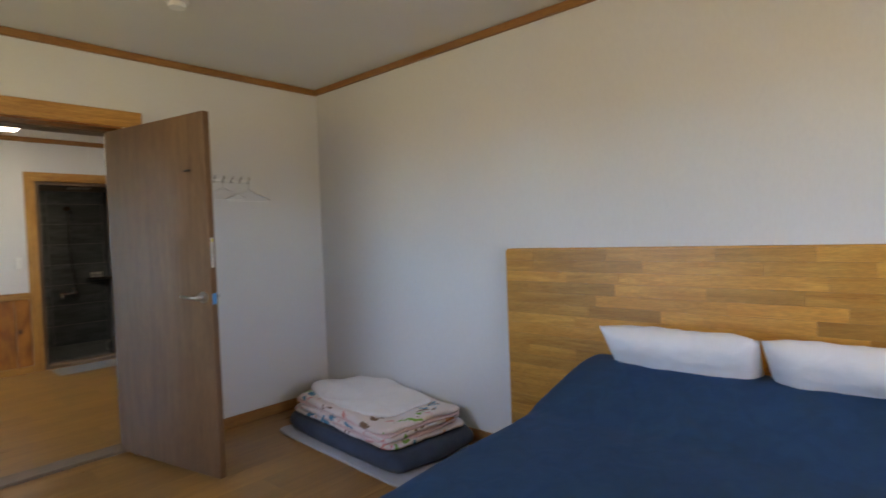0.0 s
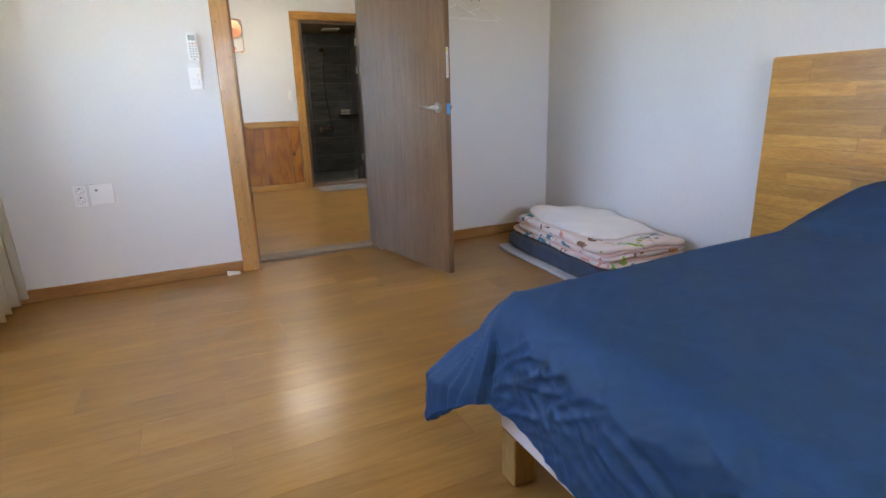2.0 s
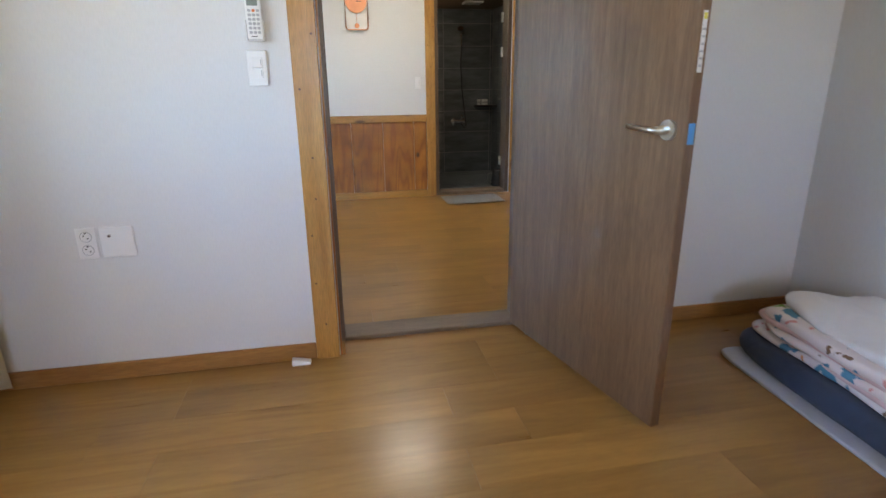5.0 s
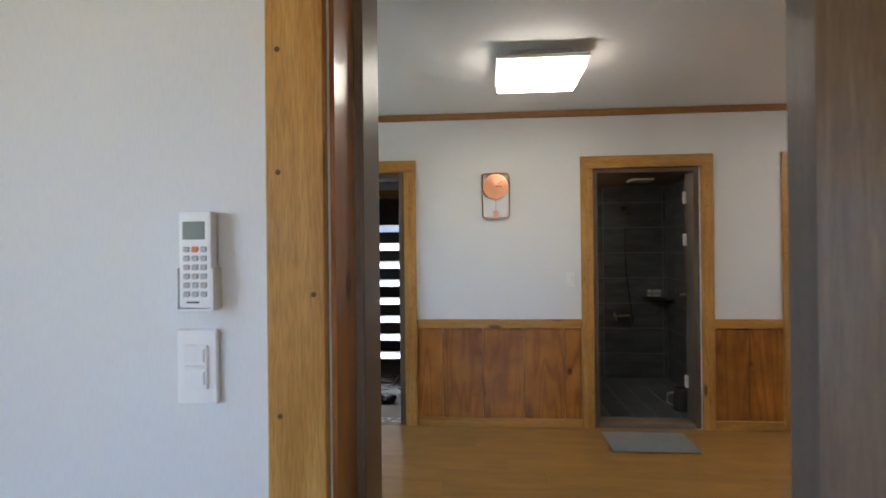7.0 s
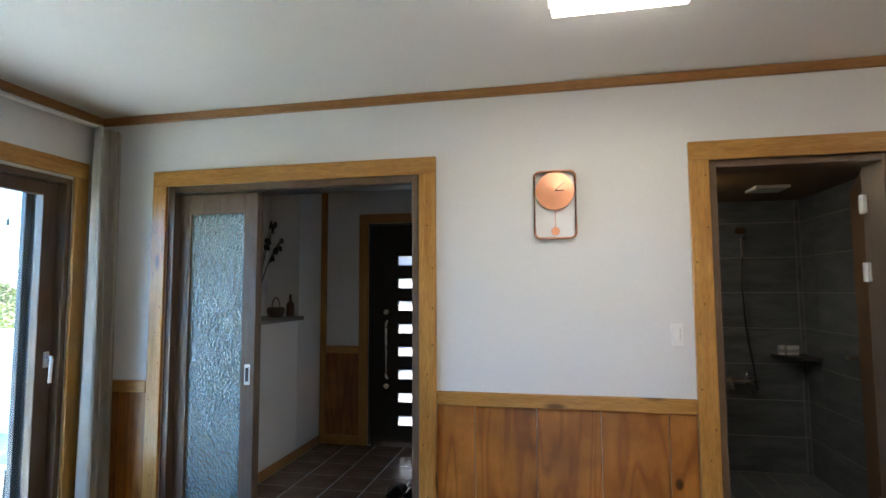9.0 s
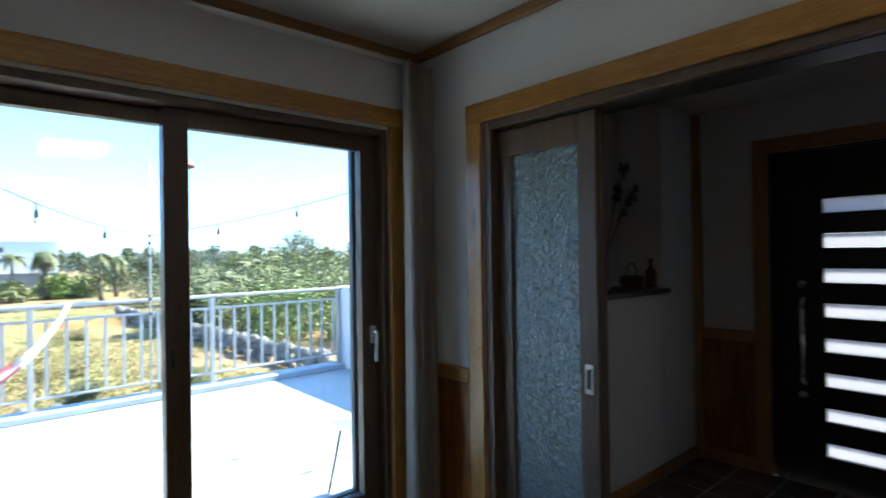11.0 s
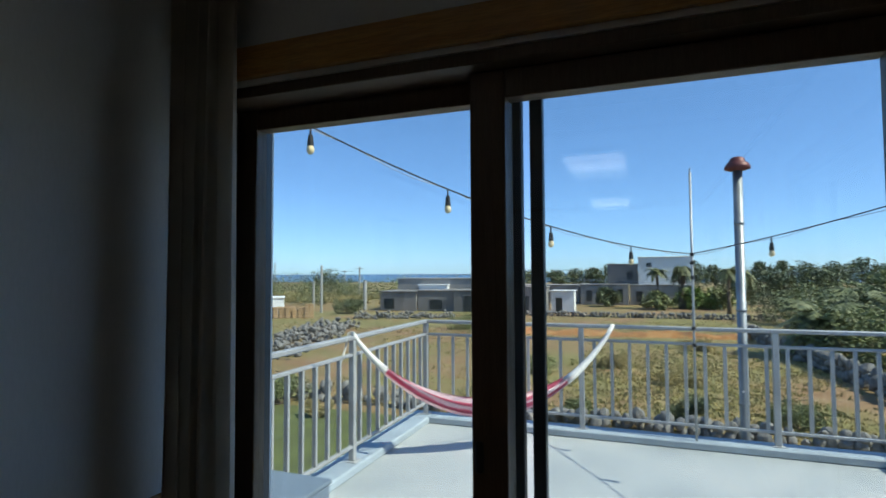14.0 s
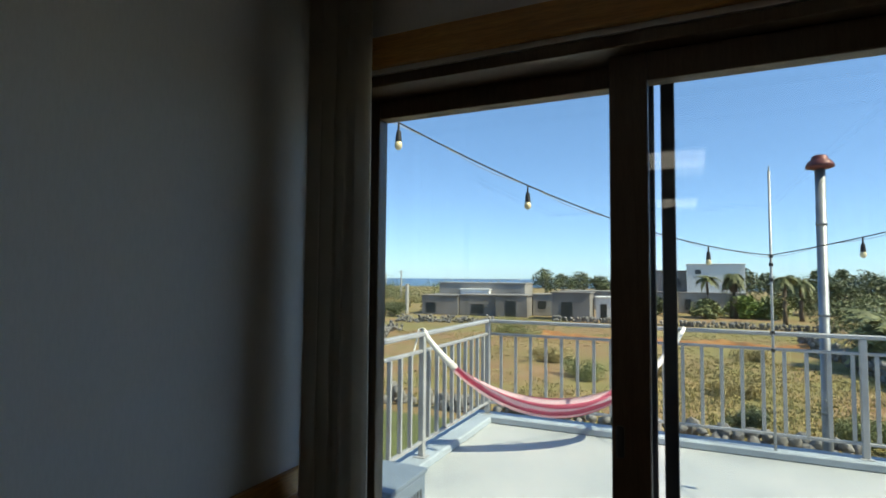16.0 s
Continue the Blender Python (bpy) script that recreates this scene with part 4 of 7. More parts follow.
M["bulb"] = plain("bulb_glass", (0.85, 0.70, 0.42), 0.15, var=0.05)
M["chairblue"] = plain("pale_blue_seat", (0.32, 0.42, 0.52), 0.45, var=0.05)
M["acwhite"] = plain("outdoor_unit_paint", (0.17, 0.22, 0.28), 0.55, var=0.1)


def leafy(name, dark, light):
    m, nt, b = nodes_of(name)
    geo = nt.nodes.new("ShaderNodeNewGeometry")
    c = ramp(nt, geo.outputs["Random Per Island"], [(0.0, dark), (0.6, light), (1.0, tuple(min(1, x * 1.35) for x in light))])
    v = coords(nt)
    n = N(nt, "ShaderNodeTexNoise", Scale=0.9, Detail=3.0)
    nt.links.new(v, n.inputs["Vector"])
    tone = ramp(nt, n.outputs[0], [(0.3, (0.6, 0.62, 0.6)), (0.7, (1.15, 1.1, 1.0))])
    nt.links.new(mix(nt, 1.0, c, tone, 'MULTIPLY'), b.inputs["Base Color"])
    b.inputs["Roughness"].default_value = 0.6
    b.inputs["Subsurface Weight"].default_value = 0.0
    return m


M["leaf_dark"] = leafy("pine_leaves", (0.055, 0.075, 0.035), (0.125, 0.15, 0.07))
M["leaf_mid"] = leafy("broad_leaves", (0.085, 0.105, 0.04), (0.20, 0.225, 0.09))
M["leaf_bright"] = leafy("fresh_leaves", (0.07, 0.12, 0.02), (0.17, 0.24, 0.05))
M["leaf_olive"] = leafy("field_weeds", (0.12, 0.13, 0.04), (0.25, 0.24, 0.085))
M["straw"] = leafy("dry_grass", (0.24, 0.20, 0.08), (0.42, 0.34, 0.16))
M["frond"] = leafy("palm_frond", (0.06, 0.08, 0.03), (0.17, 0.18, 0.075))

structure("floor_terrace", boxes((RAIL_X - 0.12, -2.755, RAIL_Y - 0.17, 5.61, DECK - 0.25, DECK)), "deck", "pale grey painted terrace floor with water stains", "terrace")
_curb = thing("trim_terrace_curb", "low blue-grey curb along the terrace edge", "curb", kind="structure")
part("curb", boxes((RAIL_X - 0.12, RAIL_X + 0.12, RAIL_Y - 0.17, 5.448, DECK + 0.001, DECK + CURB), bevel=0.012), "curbpaint", _curb)
part("curb", boxes((RAIL_X + 0.121, -2.76, RAIL_Y - 0.17, RAIL_Y + 0.09, DECK + 0.001, DECK + CURB), bevel=0.012), "curbpaint", _curb)
structure("wall_terrace_parapet", boxes((RAIL_X - 0.12, -2.76, 5.45, 5.60, DECK + 0.001, 0.965), bevel=0.01), "parapet", "white rendered parapet wall of the terrace", "parapet")
structure("wall_terrace_support", boxes((RAIL_X - 0.06, -2.8, RAIL_Y - 0.1, 5.55, GROUND - 0.2, DECK - 0.251)), "parapet", "rendered wall under the terrace", "wall")


def railing(name, axis, a0, a1, c, posts, step, first):
    """Galvanised railing: posts with base plates, top bar, mid bar, bottom bar and balusters between."""
    t = thing(name, "grey galvanised steel terrace railing with upright bars", "railing", (c if axis == 'y' else a0, a0 if axis == 'y' else c, DECK))

    def bar(kind, s, e, half, lo, hi, b=0.004):
        d = (c - half, c + half, s, e, lo, hi) if axis == 'y' else (s, e, c - half, c + half, lo, hi)
        part(kind, boxes(d, bevel=b), "galv", t)
    bar("top_bar", a0, a1, 0.027, 0.922, 0.960, 0.008)
    bar("mid_bar", a0, a1, 0.016, 0.783, 0.810)
    bar("bottom_bar", a0, a1, 0.016, 0.012, 0.038)
    for p in posts:
        bar("post", p - 0.026, p + 0.026, 0.0255, DECK + CURB + 0.006, 0.921)
        bar("base_plate", p - 0.055, p + 0.055, 0.055, DECK + CURB + 0.001, DECK + CURB + 0.008, 0.002)
    me = None
    s = first
    while s < a1 - 0.03:
        if min(abs(s - p) for p in posts) > 0.05:
            if me is None:
                d = (-0.009, 0.009, -0.016, 0.016, 0.0385, 0.7825) if axis == 'y' else (-0.016, 0.016, -0.009, 0.009, 0.0385, 0.7825)
                if axis == 'x':
                    d = (-0.012, 0.012, -0.018, 0.018, 0.0385, 0.7825)
                bm = boxes(d, bevel=0.002)
                me = bpy.data.meshes.new("baluster")
                bm.to_mesh(me)
                bm.free()
                me.materials.append(M["galv"])
            ob = new("baluster", me)
            ob.parent = t
            ob.matrix_parent_inverse = t.matrix_world.inverted()
            ob.location = (c, s, 0) if axis == 'y' else (s, c, 0)
        s += step
    return t


railing("railing", 'y', RAIL_Y - 0.03, 5.448, RAIL_X, (RAIL_Y, 1.967, 3.70, 5.41), 0.170, RAIL_Y + 0.16)
railing("railing", 'x', RAIL_X + 0.028, -2.75, RAIL_Y, (-5.14, -3.46), 0.170, RAIL_X + 0.16)


def flue():
    t = thing("flue_pipe", "tall zinc stove flue with a rust-red cap behind the railing", "flue", (-7.0, 3.47, GROUND))
    part("pipe", rods(((-7.0, 3.47, GROUND), (-7.0, 3.47, 2.50), 0.043), seg=24), "zinc", t, smooth=True)
    for z in (0.2, 1.1, 1.95):
        part("joint_ring", rods(((-7.0, 3.47, z), (-7.0, 3.47, z + 0.03), 0.047), seg=24), "zinc", t, smooth=True)
    bm = bmesh.new()
    prof = [(0.060, 2.480), (0.116, 2.497), (0.116, 2.524), (0.092, 2.559), (0.068, 2.577), (0.068, 2.599), (0.043, 2.616), (0.001, 2.625)]
    rings = [[bm.verts.new((-7.0 + r * math.cos(2 * math.pi * k / 24), 3.47 + r * math.sin(2 * math.pi * k / 24), z)) for k in range(24)] for r, z in prof]
    for a, b in zip(rings, rings[1:]):
        for k in range(24):
            bm.faces.new((a[k], a[(k + 1) % 24], b[(k + 1) % 24], b[k]))
    bm.faces.new(rings[0][::-1])
    part("cap", bm, "redcap", t, "rust-red rain cap", smooth=True)
    part("bracket", rods(((-7.0, 3.47, 0.33), (-6.81, 3.42, 0.36), 0.008)), "zinc", t)
    return t


flue()


def wire_pole():
    t = thing("wire_pole", "thin grey steel pole tied to the railing", "pole", (-6.70, 3.02, DECK + CURB + 0.001))
    part("tube", rods(((-6.70, 3.02, DECK + CURB + 0.001), (-6.70, 3.02, 2.445), 0.0115)), "galv", t, smooth=True)
    bm = bmesh.new()
    tube(bm, [(-6.70 + 0.022 * math.cos(a), 3.02 + 0.0, 2.465 + 0.022 * math.sin(a)) for a in [k * 0.7 for k in range(9)]], 0.005, 6)
    part("eyelet", bm, "galv", t)
    for z in (0.78, 0.94, 1.42, 1.56, 1.64):
        part("tie", rods(((-6.70, 3.02, z), (-6.70, 3.02, z + 0.03), 0.019)), "cable", t)


wire_pole()


def light_string(name, a, b, sag, spacing, start, group):
    """A cable with hanging sockets and bulbs between two points."""
    a, b = Vector(a), Vector(b)
    t = thing(name, "black outdoor light string with hanging bulbs", "string lights", tuple(a), group=group)
    pt = lambda u: a.lerp(b, u) - Vector((0, 0, sag * 4 * u * (1 - u)))
    bm = bmesh.new()
    tube(bm, [pt(k / 40) for k in range(41)], 0.0048, 6)
    part("cable", bm, "cable", t, smooth=True)
    bm = bmesh.new()
    tube(bm, [pt(k / 40) - Vector((0, 0, 0.012 + 0.012 * math.sin(k * 1.3))) for k in range(41)], 0.0025, 5)
    part("guy_wire", bm, "galv", t, smooth=True)
    L = (b - a).length
    d = start
    while d < L - 0.2:
        p = pt(d / L)
        bm = rods((p, p - Vector((0, 0, 0.05)), 0.006))
        rod(bm, p - Vector((0, 0, 0.05)), p - Vector((0, 0, 0.112)), 0.014, 12, 0.020)
        s = part("socket", bm, "cable", t, smooth=False)
        bm = bmesh.new()
        bmesh.ops.create_uvsphere(bm, u_segments=14, v_segments=10, radius=0.023, matrix=Matrix.Translation(p - Vector((0, 0, 0.135))) @ Matrix.Diagonal((1, 1, 1.25, 1)))
        part("bulb", bm, "bulb", s, "pale amber glass bulb", smooth=True)
        d += spacing
    return t


light_string("string_lights", (-6.70, 3.02, 1.663), (-1.76, -0.60, 3.39), 0.405, 0.985, 0.940, "terrace light strings")
light_string("string_lights", (-6.70, 3.02, 1.663), (-2.43, 7.0, 3.36), 0.262, 0.925, 0.835, "terrace light strings")


def hammock():
    A, B = Vector((-5.14, RAIL_Y, 0.965)), Vector((RAIL_X + 0.03, 2.285, 0.945))
    t = thing("hammock", "pink striped cloth hammock with white rope ends", "hammock", tuple((A + B) / 2))
    flat = (B - A)
    side = Vector((flat.y, -flat.x, 0)).normalized()
    def mid(u):
        return A.lerp(B, u) - Vector((0, 0, 0.755 * (1 - (2 * u - 1) ** 2) ** 0.87))
    def f(u, v):
        uu = 0.09 + 0.72 * u
        p = mid(uu)
        w = 0.10 * math.sin(math.pi * (0.10 + 0.8 * u)) ** 0.7 + 0.018
        s = 2 * v - 1
        fold = 0.018 * math.sin(v * 30 + 3 * u) * math.sin(math.pi * u) + 0.006 * math.sin(v * 75)
        return p + side * (s * w * 0.75) + Vector((0, 0, abs(s) ** 1.5 * w * 1.1 + fold - 0.03))
    bm = grid_cloth(60, 26, f)
    bmesh.ops.solidify(bm, geom=bm.faces, thickness=0.006)
    m, nt, b = nodes_of("pink_stripes")
    v = coords(nt, rot=(0, 0, -math.atan2(side.y, side.x)))
    w = N(nt, "ShaderNodeTexWave", Scale=7.0, Distortion=0.6)
    nt.links.new(v, w.inputs["Vector"])
    c = ramp(nt, w.outputs[0], [(0.3, (0.68, 0.15, 0.24)), (0.5, (0.82, 0.34, 0.43)), (0.72, (0.88, 0.70, 0.72))])
    nt.links.new(c, b.inputs["Base Color"])
    b.inputs["Roughness"].default_value = 0.85
    part("cloth", bm, m, t, smooth=True)
    M["rope"] = plain("white_rope", (0.75, 0.73, 0.70), 0.9, var=0.1, scale=60.0, bumps=0.4)
    for u0, u1 in ((0.0, 0.11), (1.0, 0.79)):
        bm = bmesh.new()
        for k in range(5):
            o = side * (k - 2) * 0.013
            tube(bm, [mid(u0 + (u1 - u0) * s / 6) + o * (s / 6) + Vector((0, 0, 0.004 * ((k * 7) % 3) + 0.012)) for s in range(7)], lambda u: 0.018 + 0.014 * u, 6)
        part("rope_end", bm, "rope", t, "gathered white rope", smooth=True)
    bm = bmesh.new()
    tube(bm, [A + Vector((0.02, 0.03, 0.02)), A + Vector((0.0, 0, 0.022)), A + Vector((0.0, -0.04, 0.015)), A + Vector((0.05, -0.04, -0.1)), A + Vector((0.16, -0.02, -0.22)), A + Vector((0.2, -0.03, -0.3))], 0.008, 6)
    part("loose_rope", bm, "rope", t, smooth=True)


hammock()


def outdoor_unit():
    x0, x1, y0, y1, z0, z1 = -3.24, -2.92, 0.60, 1.22, DECK + 0.05, 0.530
    t = thing("air_conditioner_unit", "weathered blue-grey air conditioner outdoor unit on the terrace", "outdoor unit", (-3.08, 0.91, DECK))
    part("body", boxes((x0, x1, y0, y1, z0, z1), bevel=0.012, seg=2), "acwhite", t)
    part("lid", boxes((x0 - 0.008, x1 + 0.008, y0 - 0.008, y1 + 0.008, z1 + 0.001, z1 + 0.022), bevel=0.008, seg=2), "acwhite", t)
    for y in (y0 + 0.1, y1 - 0.1):
        part("foot", boxes((x0 + 0.02, x1 - 0.02, y - 0.03, y + 0.03, DECK + 0.001, z0 - 0.001), bevel=0.004), "dark_plastic", t)
    for k in range(9):
        part("vent_slot", boxes((x1 - 0.28 + k * 0.03, x1 - 0.268 + k * 0.03, y1 + 0.0005, y1 + 0.003, z0 + 0.1, z1 - 0.06)), "dark_plastic", t)
    return t


outdoor_unit()


def terrace_chair():
    t = thing("terrace_chair", "pale blue moulded chair on thin dark legs", "chair", (-3.12, 3.55, DECK), turn=175)
    def shell(u, v):
        a, b = 2 * u - 1, v
        w = 0.22 - 0.03 * b
        if b < 0.5:
            y = 0.20 - 0.8 * b
            z = 0.45 + 0.02 * a * a - 0.015 * math.sin(b * 2 * math.pi)
        else:
            q = (b - 0.5) * 2
            y = -0.20 - 0.10 * q - 0.03 * a * a * q
            z = 0.45 + 0.40 * q ** 1.1
        return (a * w * (1 - 0.15 * max(0, b - 0.8) * 5 * abs(a)), y, z)
    bm = grid_cloth(16, 24, shell)
    bmesh.ops.solidify(bm, geom=bm.faces, thickness=0.008)
    o = part("shell", bm, "chairblue", None, smooth=True)
    o.parent = t
    for sx in (-1, 1):
        for sy, ty in ((0.15, 0.22), (-0.15, -0.24)):
            o = part("leg", rods(((sx * 0.14, sy, 0.445), (sx * 0.20, ty, 0.0), 0.009)), "cable", None)
            o.parent = t
    return t


terrace_chair()

# ---- the land beyond ----
structure("ground", boxes((-260, 300, -400, 400, GROUND - 1, GROUND)), "earth", "dry field of ochre earth, straw and weeds", "ground")
M["sea"] = plain("sea_water", (0.012, 0.055, 0.115), 0.25, var=0.2, scale=0.02)
structure("water", boxes((-4600, -260, -4000, 4000, GROUND - 2, GROUND - 0.6)), "sea", "deep blue sea on the horizon", "sea")
structure("lawn", boxes((-16.5, -6.92, -14.0, 0.1, GROUND + 0.001, GROUND + 0.03)), "lawn", "short green lawn beside the house", "lawn")


def afar(x, y):
    """A place on the field, named as if the field lay 2.3 m under the floor."""
    dx, dy = (x + 1.23) * 1.183, (y - 2.62) * 1.183
    return (-1.13 + dx * 0.9994 - dy * 0.036, 2.52 + dx * 0.036 + dy * 0.9994)


def clump_mesh(name, blobs, count, size, mat, seed, flat=1.0):
    """Leaves as small crossed slips, scattered in uneven lumps."""
    rng = random.Random(seed)
    verts, faces = [], []
    for _ in range(count):
        cx, cy, cz, r = rng.choice(blobs)
        d = Vector((rng.gauss(0, 1), rng.gauss(0, 1), rng.gauss(0, 1) * flat)).normalized() * r * (0.55 + 0.5 * rng.random() ** 0.6)
        p = Vector((cx, cy, cz)) + d
        u = Vector((rng.gauss(0, 1), rng.gauss(0, 1), rng.gauss(0, 0.6))).normalized()
        w = u.cross(Vector((rng.gauss(0, 1), rng.gauss(0, 1), rng.gauss(0, 1)))).normalized()
        s = size * (0.6 + 0.8 * rng.random())
        k = len(verts)
        verts += [p - u * s, p + w * s * 0.45, p + u * s, p - w * s * 0.45]
        faces.append((k, k + 1, k + 2, k + 3))
    me = bpy.data.meshes.new(name)
    me.from_pydata([tuple(v) for v in verts], [], faces)
    me.materials.append(M[mat])
    return me


def tree(x, y, height, spread, mat, label, seed, count=1500, leaf=0.22, base=0.3, group="", category="tree"):
    rng = random.Random(seed)
    t = thing("tree", label, category, (x, y, GROUND), group=group)
    bm = bmesh.new()
    lean = Vector((rng.uniform(-0.3, 0.3), rng.uniform(-0.3, 0.3), 0))
    tube(bm, [lean * (k / 5) ** 2 + Vector((0, 0, height * 0.75 * k / 5)) for k in range(6)], lambda u: 0.045 * height * (1 - 0.75 * u) ** 1.1 * 0.6, 8)
    blobs = []
    n = 11
    for k in range(n):
        a = k * 2.4 + rng.random()
        h = base + (1 - base) * (0.12 + 0.78 * k / n)
        rr = spread * 0.5 * (1 - 0.55 * max(0, (h - 0.5) * 2)) * rng.uniform(0.55, 1.0)
        end = Vector((math.cos(a) * rr, math.sin(a) * rr, height * h))
        tube(bm, [Vector((lean.x * h, lean.y * h, height * h * 0.62)), end * 0.6 + Vector((0, 0, height * h * 0.32)), end], lambda u: 0.012 * height * (1 - 0.7 * u), 5)
        blobs.append((end.x, end.y, end.z, spread * rng.uniform(0.13, 0.24)))
        blobs.append((end.x * 0.5, end.y * 0.5, end.z + height * 0.05, spread * rng.uniform(0.12, 0.2)))
    blobs.append((lean.x, lean.y, height * 0.9, spread * 0.15))
    o = part("trunk", bm, "bark", None, smooth=True)
    o.parent = t
    c = new("crown", clump_mesh("crown", blobs, count, leaf, mat, seed, 0.75))
    c.parent = t
    return t


def palm(x, y, height, size, label, seed, thick=0.16, fronds=26, droop=1.0, skirt=False):
    rng = random.Random(seed)
    t = thing("palm_tree", label, "palm tree", (x, y, GROUND), group="palms beyond the field")
    bm = bmesh.new()
    tube(bm, [(0.03 * math.sin(k), 0.03 * math.cos(k * 1.3), height * k / 8) for k in range(9)], lambda u: thick * (1.15 - 0.35 * u), 10)
    o = part("trunk", bm, "bark", None, smooth=True)
    o.parent = t
    verts, faces = [], []
    for k in range(fronds):
        a = k * 2.399 + rng.random() * 0.3
        up = rng.uniform(-0.35 if skirt else 0.0, 1.0)
        L = size * rng.uniform(0.85, 1.1)
        d = Vector((math.cos(a), math.sin(a), 0))
        s = Vector((-math.sin(a), math.cos(a), 0))
        prev = None
        steps = 9
        for i in range(steps + 1):
            u = i / steps
            p = Vector((0, 0, height)) + d * (L * u * (0.95 - 0.25 * up * (1 - u))) + Vector((0, 0, L * (up * u * 0.95 - droop * 0.8 * u * u)))
            if prev is not None and i > 1:
                for sg in (-1, 1):
                    w = 0.24 * size * (1 - abs(2 * u - 1.0) ** 1.5 * 0.75)
                    tip = p + s * sg * w + Vector((0, 0, -0.35 * w)) + d * w * 0.45
                    n = len(verts)
                    verts += [prev, p, tip]
                    faces.append((n, n + 1, n + 2))
                    q = prev.lerp(p, 0.5)
                    tip2 = q + s * sg * w * 0.95 + Vector((0, 0, -0.45 * w)) + d * w * 0.3
                    n = len(verts)
                    verts += [prev, q, tip2]
                    faces.append((n, n + 1, n + 2))
            prev = p
    me = bpy.data.meshes.new("crown")
    me.from_pydata([tuple(v) for v in verts], [], faces)
    me.materials.append(M["frond"])
    c = new("crown", me)
    c.parent = t
    return t


palm(*afar(-61.0, 6.2), 4.6, 1.7, "slim fan palm in front of the white house", 1, 0.17, 30, 1.1)
palm(*afar(-61.5, 8.6), 5.0, 1.5, "thick shaggy fan palm beside the white house", 2, 0.42, 60, 1.5, True)
palm(*afar(-54.9, 11.8), 4.6, 1.35, "fan palm behind the stone wall", 3, 0.2, 34, 1.2, False)
palm(*afar(-60, 14.0), 4.4, 1.6, "fan palm in the garden behind the field", 4, 0.22, 34, 1.2, True)
palm(*afar(-28.5, 10.9), 2.2, 2.3, "low wide date palm behind the stone wall", 5, 0.3, 44, 0.8, True)
palm(*afar(-33, 14.0), 2.6, 2.6, "wide date palm among shrubs", 6, 0.3, 44, 0.8, True)
palm(*afar(-44, 21.0), 3.4, 2.6, "date palm among the trees", 7, 0.3, 44, 0.8, True)

_rng = random.Random(21)
# a dark belt of pines behind everything
for k in range(34):
    a = -16 + k * 2.05
    d = 150 + 30 * _rng.random()
    x, y = -d, 4 + d * math.tan(radians(a)) * 0.9
    tree(x, y, _rng.uniform(5.0, 7.6), _rng.uniform(6.5, 10), "leaf_dark", "dark windswept pine of the distant belt", 100 + k, 1500, 0.34, 0.15, "distant belt of trees")
for k, (x, y, h, s, m) in enumerate([
        (-72, 39, 8.6, 8, "leaf_dark"), (-80, 46, 8.2, 9, "leaf_dark"), (-66, 46, 7.5, 9, "leaf_dark"), (-64, 31, 5.6, 7, "leaf_mid"), (-78, 26, 4.8, 6, "leaf_dark"),
        (-73, 20, 4.4, 6, "leaf_dark"), (-70, 16, 4.2, 5, "leaf_dark"), (-58, 25, 4.4, 6, "leaf_mid"), (-52, 33, 5.0, 7, "leaf_mid"), (-46, 41, 5.2, 8, "leaf_mid"),
        (-60, 58, 7.4, 9, "leaf_dark"), (-48, 27, 4.2, 6, "leaf_mid"), (-88.6, -48.5, 4.9, 9, "leaf_dark"), (-60, 6.0, 1.9, 3, "leaf_mid"), (-64, 1.2, 2.2, 3, "leaf_dark"),
        (-62, 9.5, 2.2, 4.2, "leaf_bright"), (-63, 12.0, 2.0, 4.0, "leaf_mid")]):
    x, y = afar(x, y)
    tree(x, y, h, s * 1.15, m, "leafy tree at the far side of the field", 300 + k, 2200, 0.22, 0.12, "trees round the field")


def bush(x, y, h, s, mat, label, seed, count=1500, leaf=0.13, z=None):
    rng = random.Random(seed)
    t = thing("bush", label, "bush", (x, y, GROUND if z is None else z), group="shrubs round the field")
    blobs = [(rng.uniform(-0.4, 0.4) * s, rng.uniform(-0.4, 0.4) * s, h * rng.uniform(0.2, 0.72), s * rng.uniform(0.14, 0.26)) for _ in range(12)]
    bm = bmesh.new()
    for b in blobs[:7]:
        tube(bm, [(0, 0, 0), (b[0] * 0.5, b[1] * 0.5, b[2] * 0.6), b[:3]], lambda u: 0.03 * (1 - 0.6 * u), 5)
    o = part("stem", bm, "bark", None)
    o.parent = t
    c = new("crown", clump_mesh("crown", blobs, count, leaf, mat, seed, 0.8))
    c.parent = t
    return t


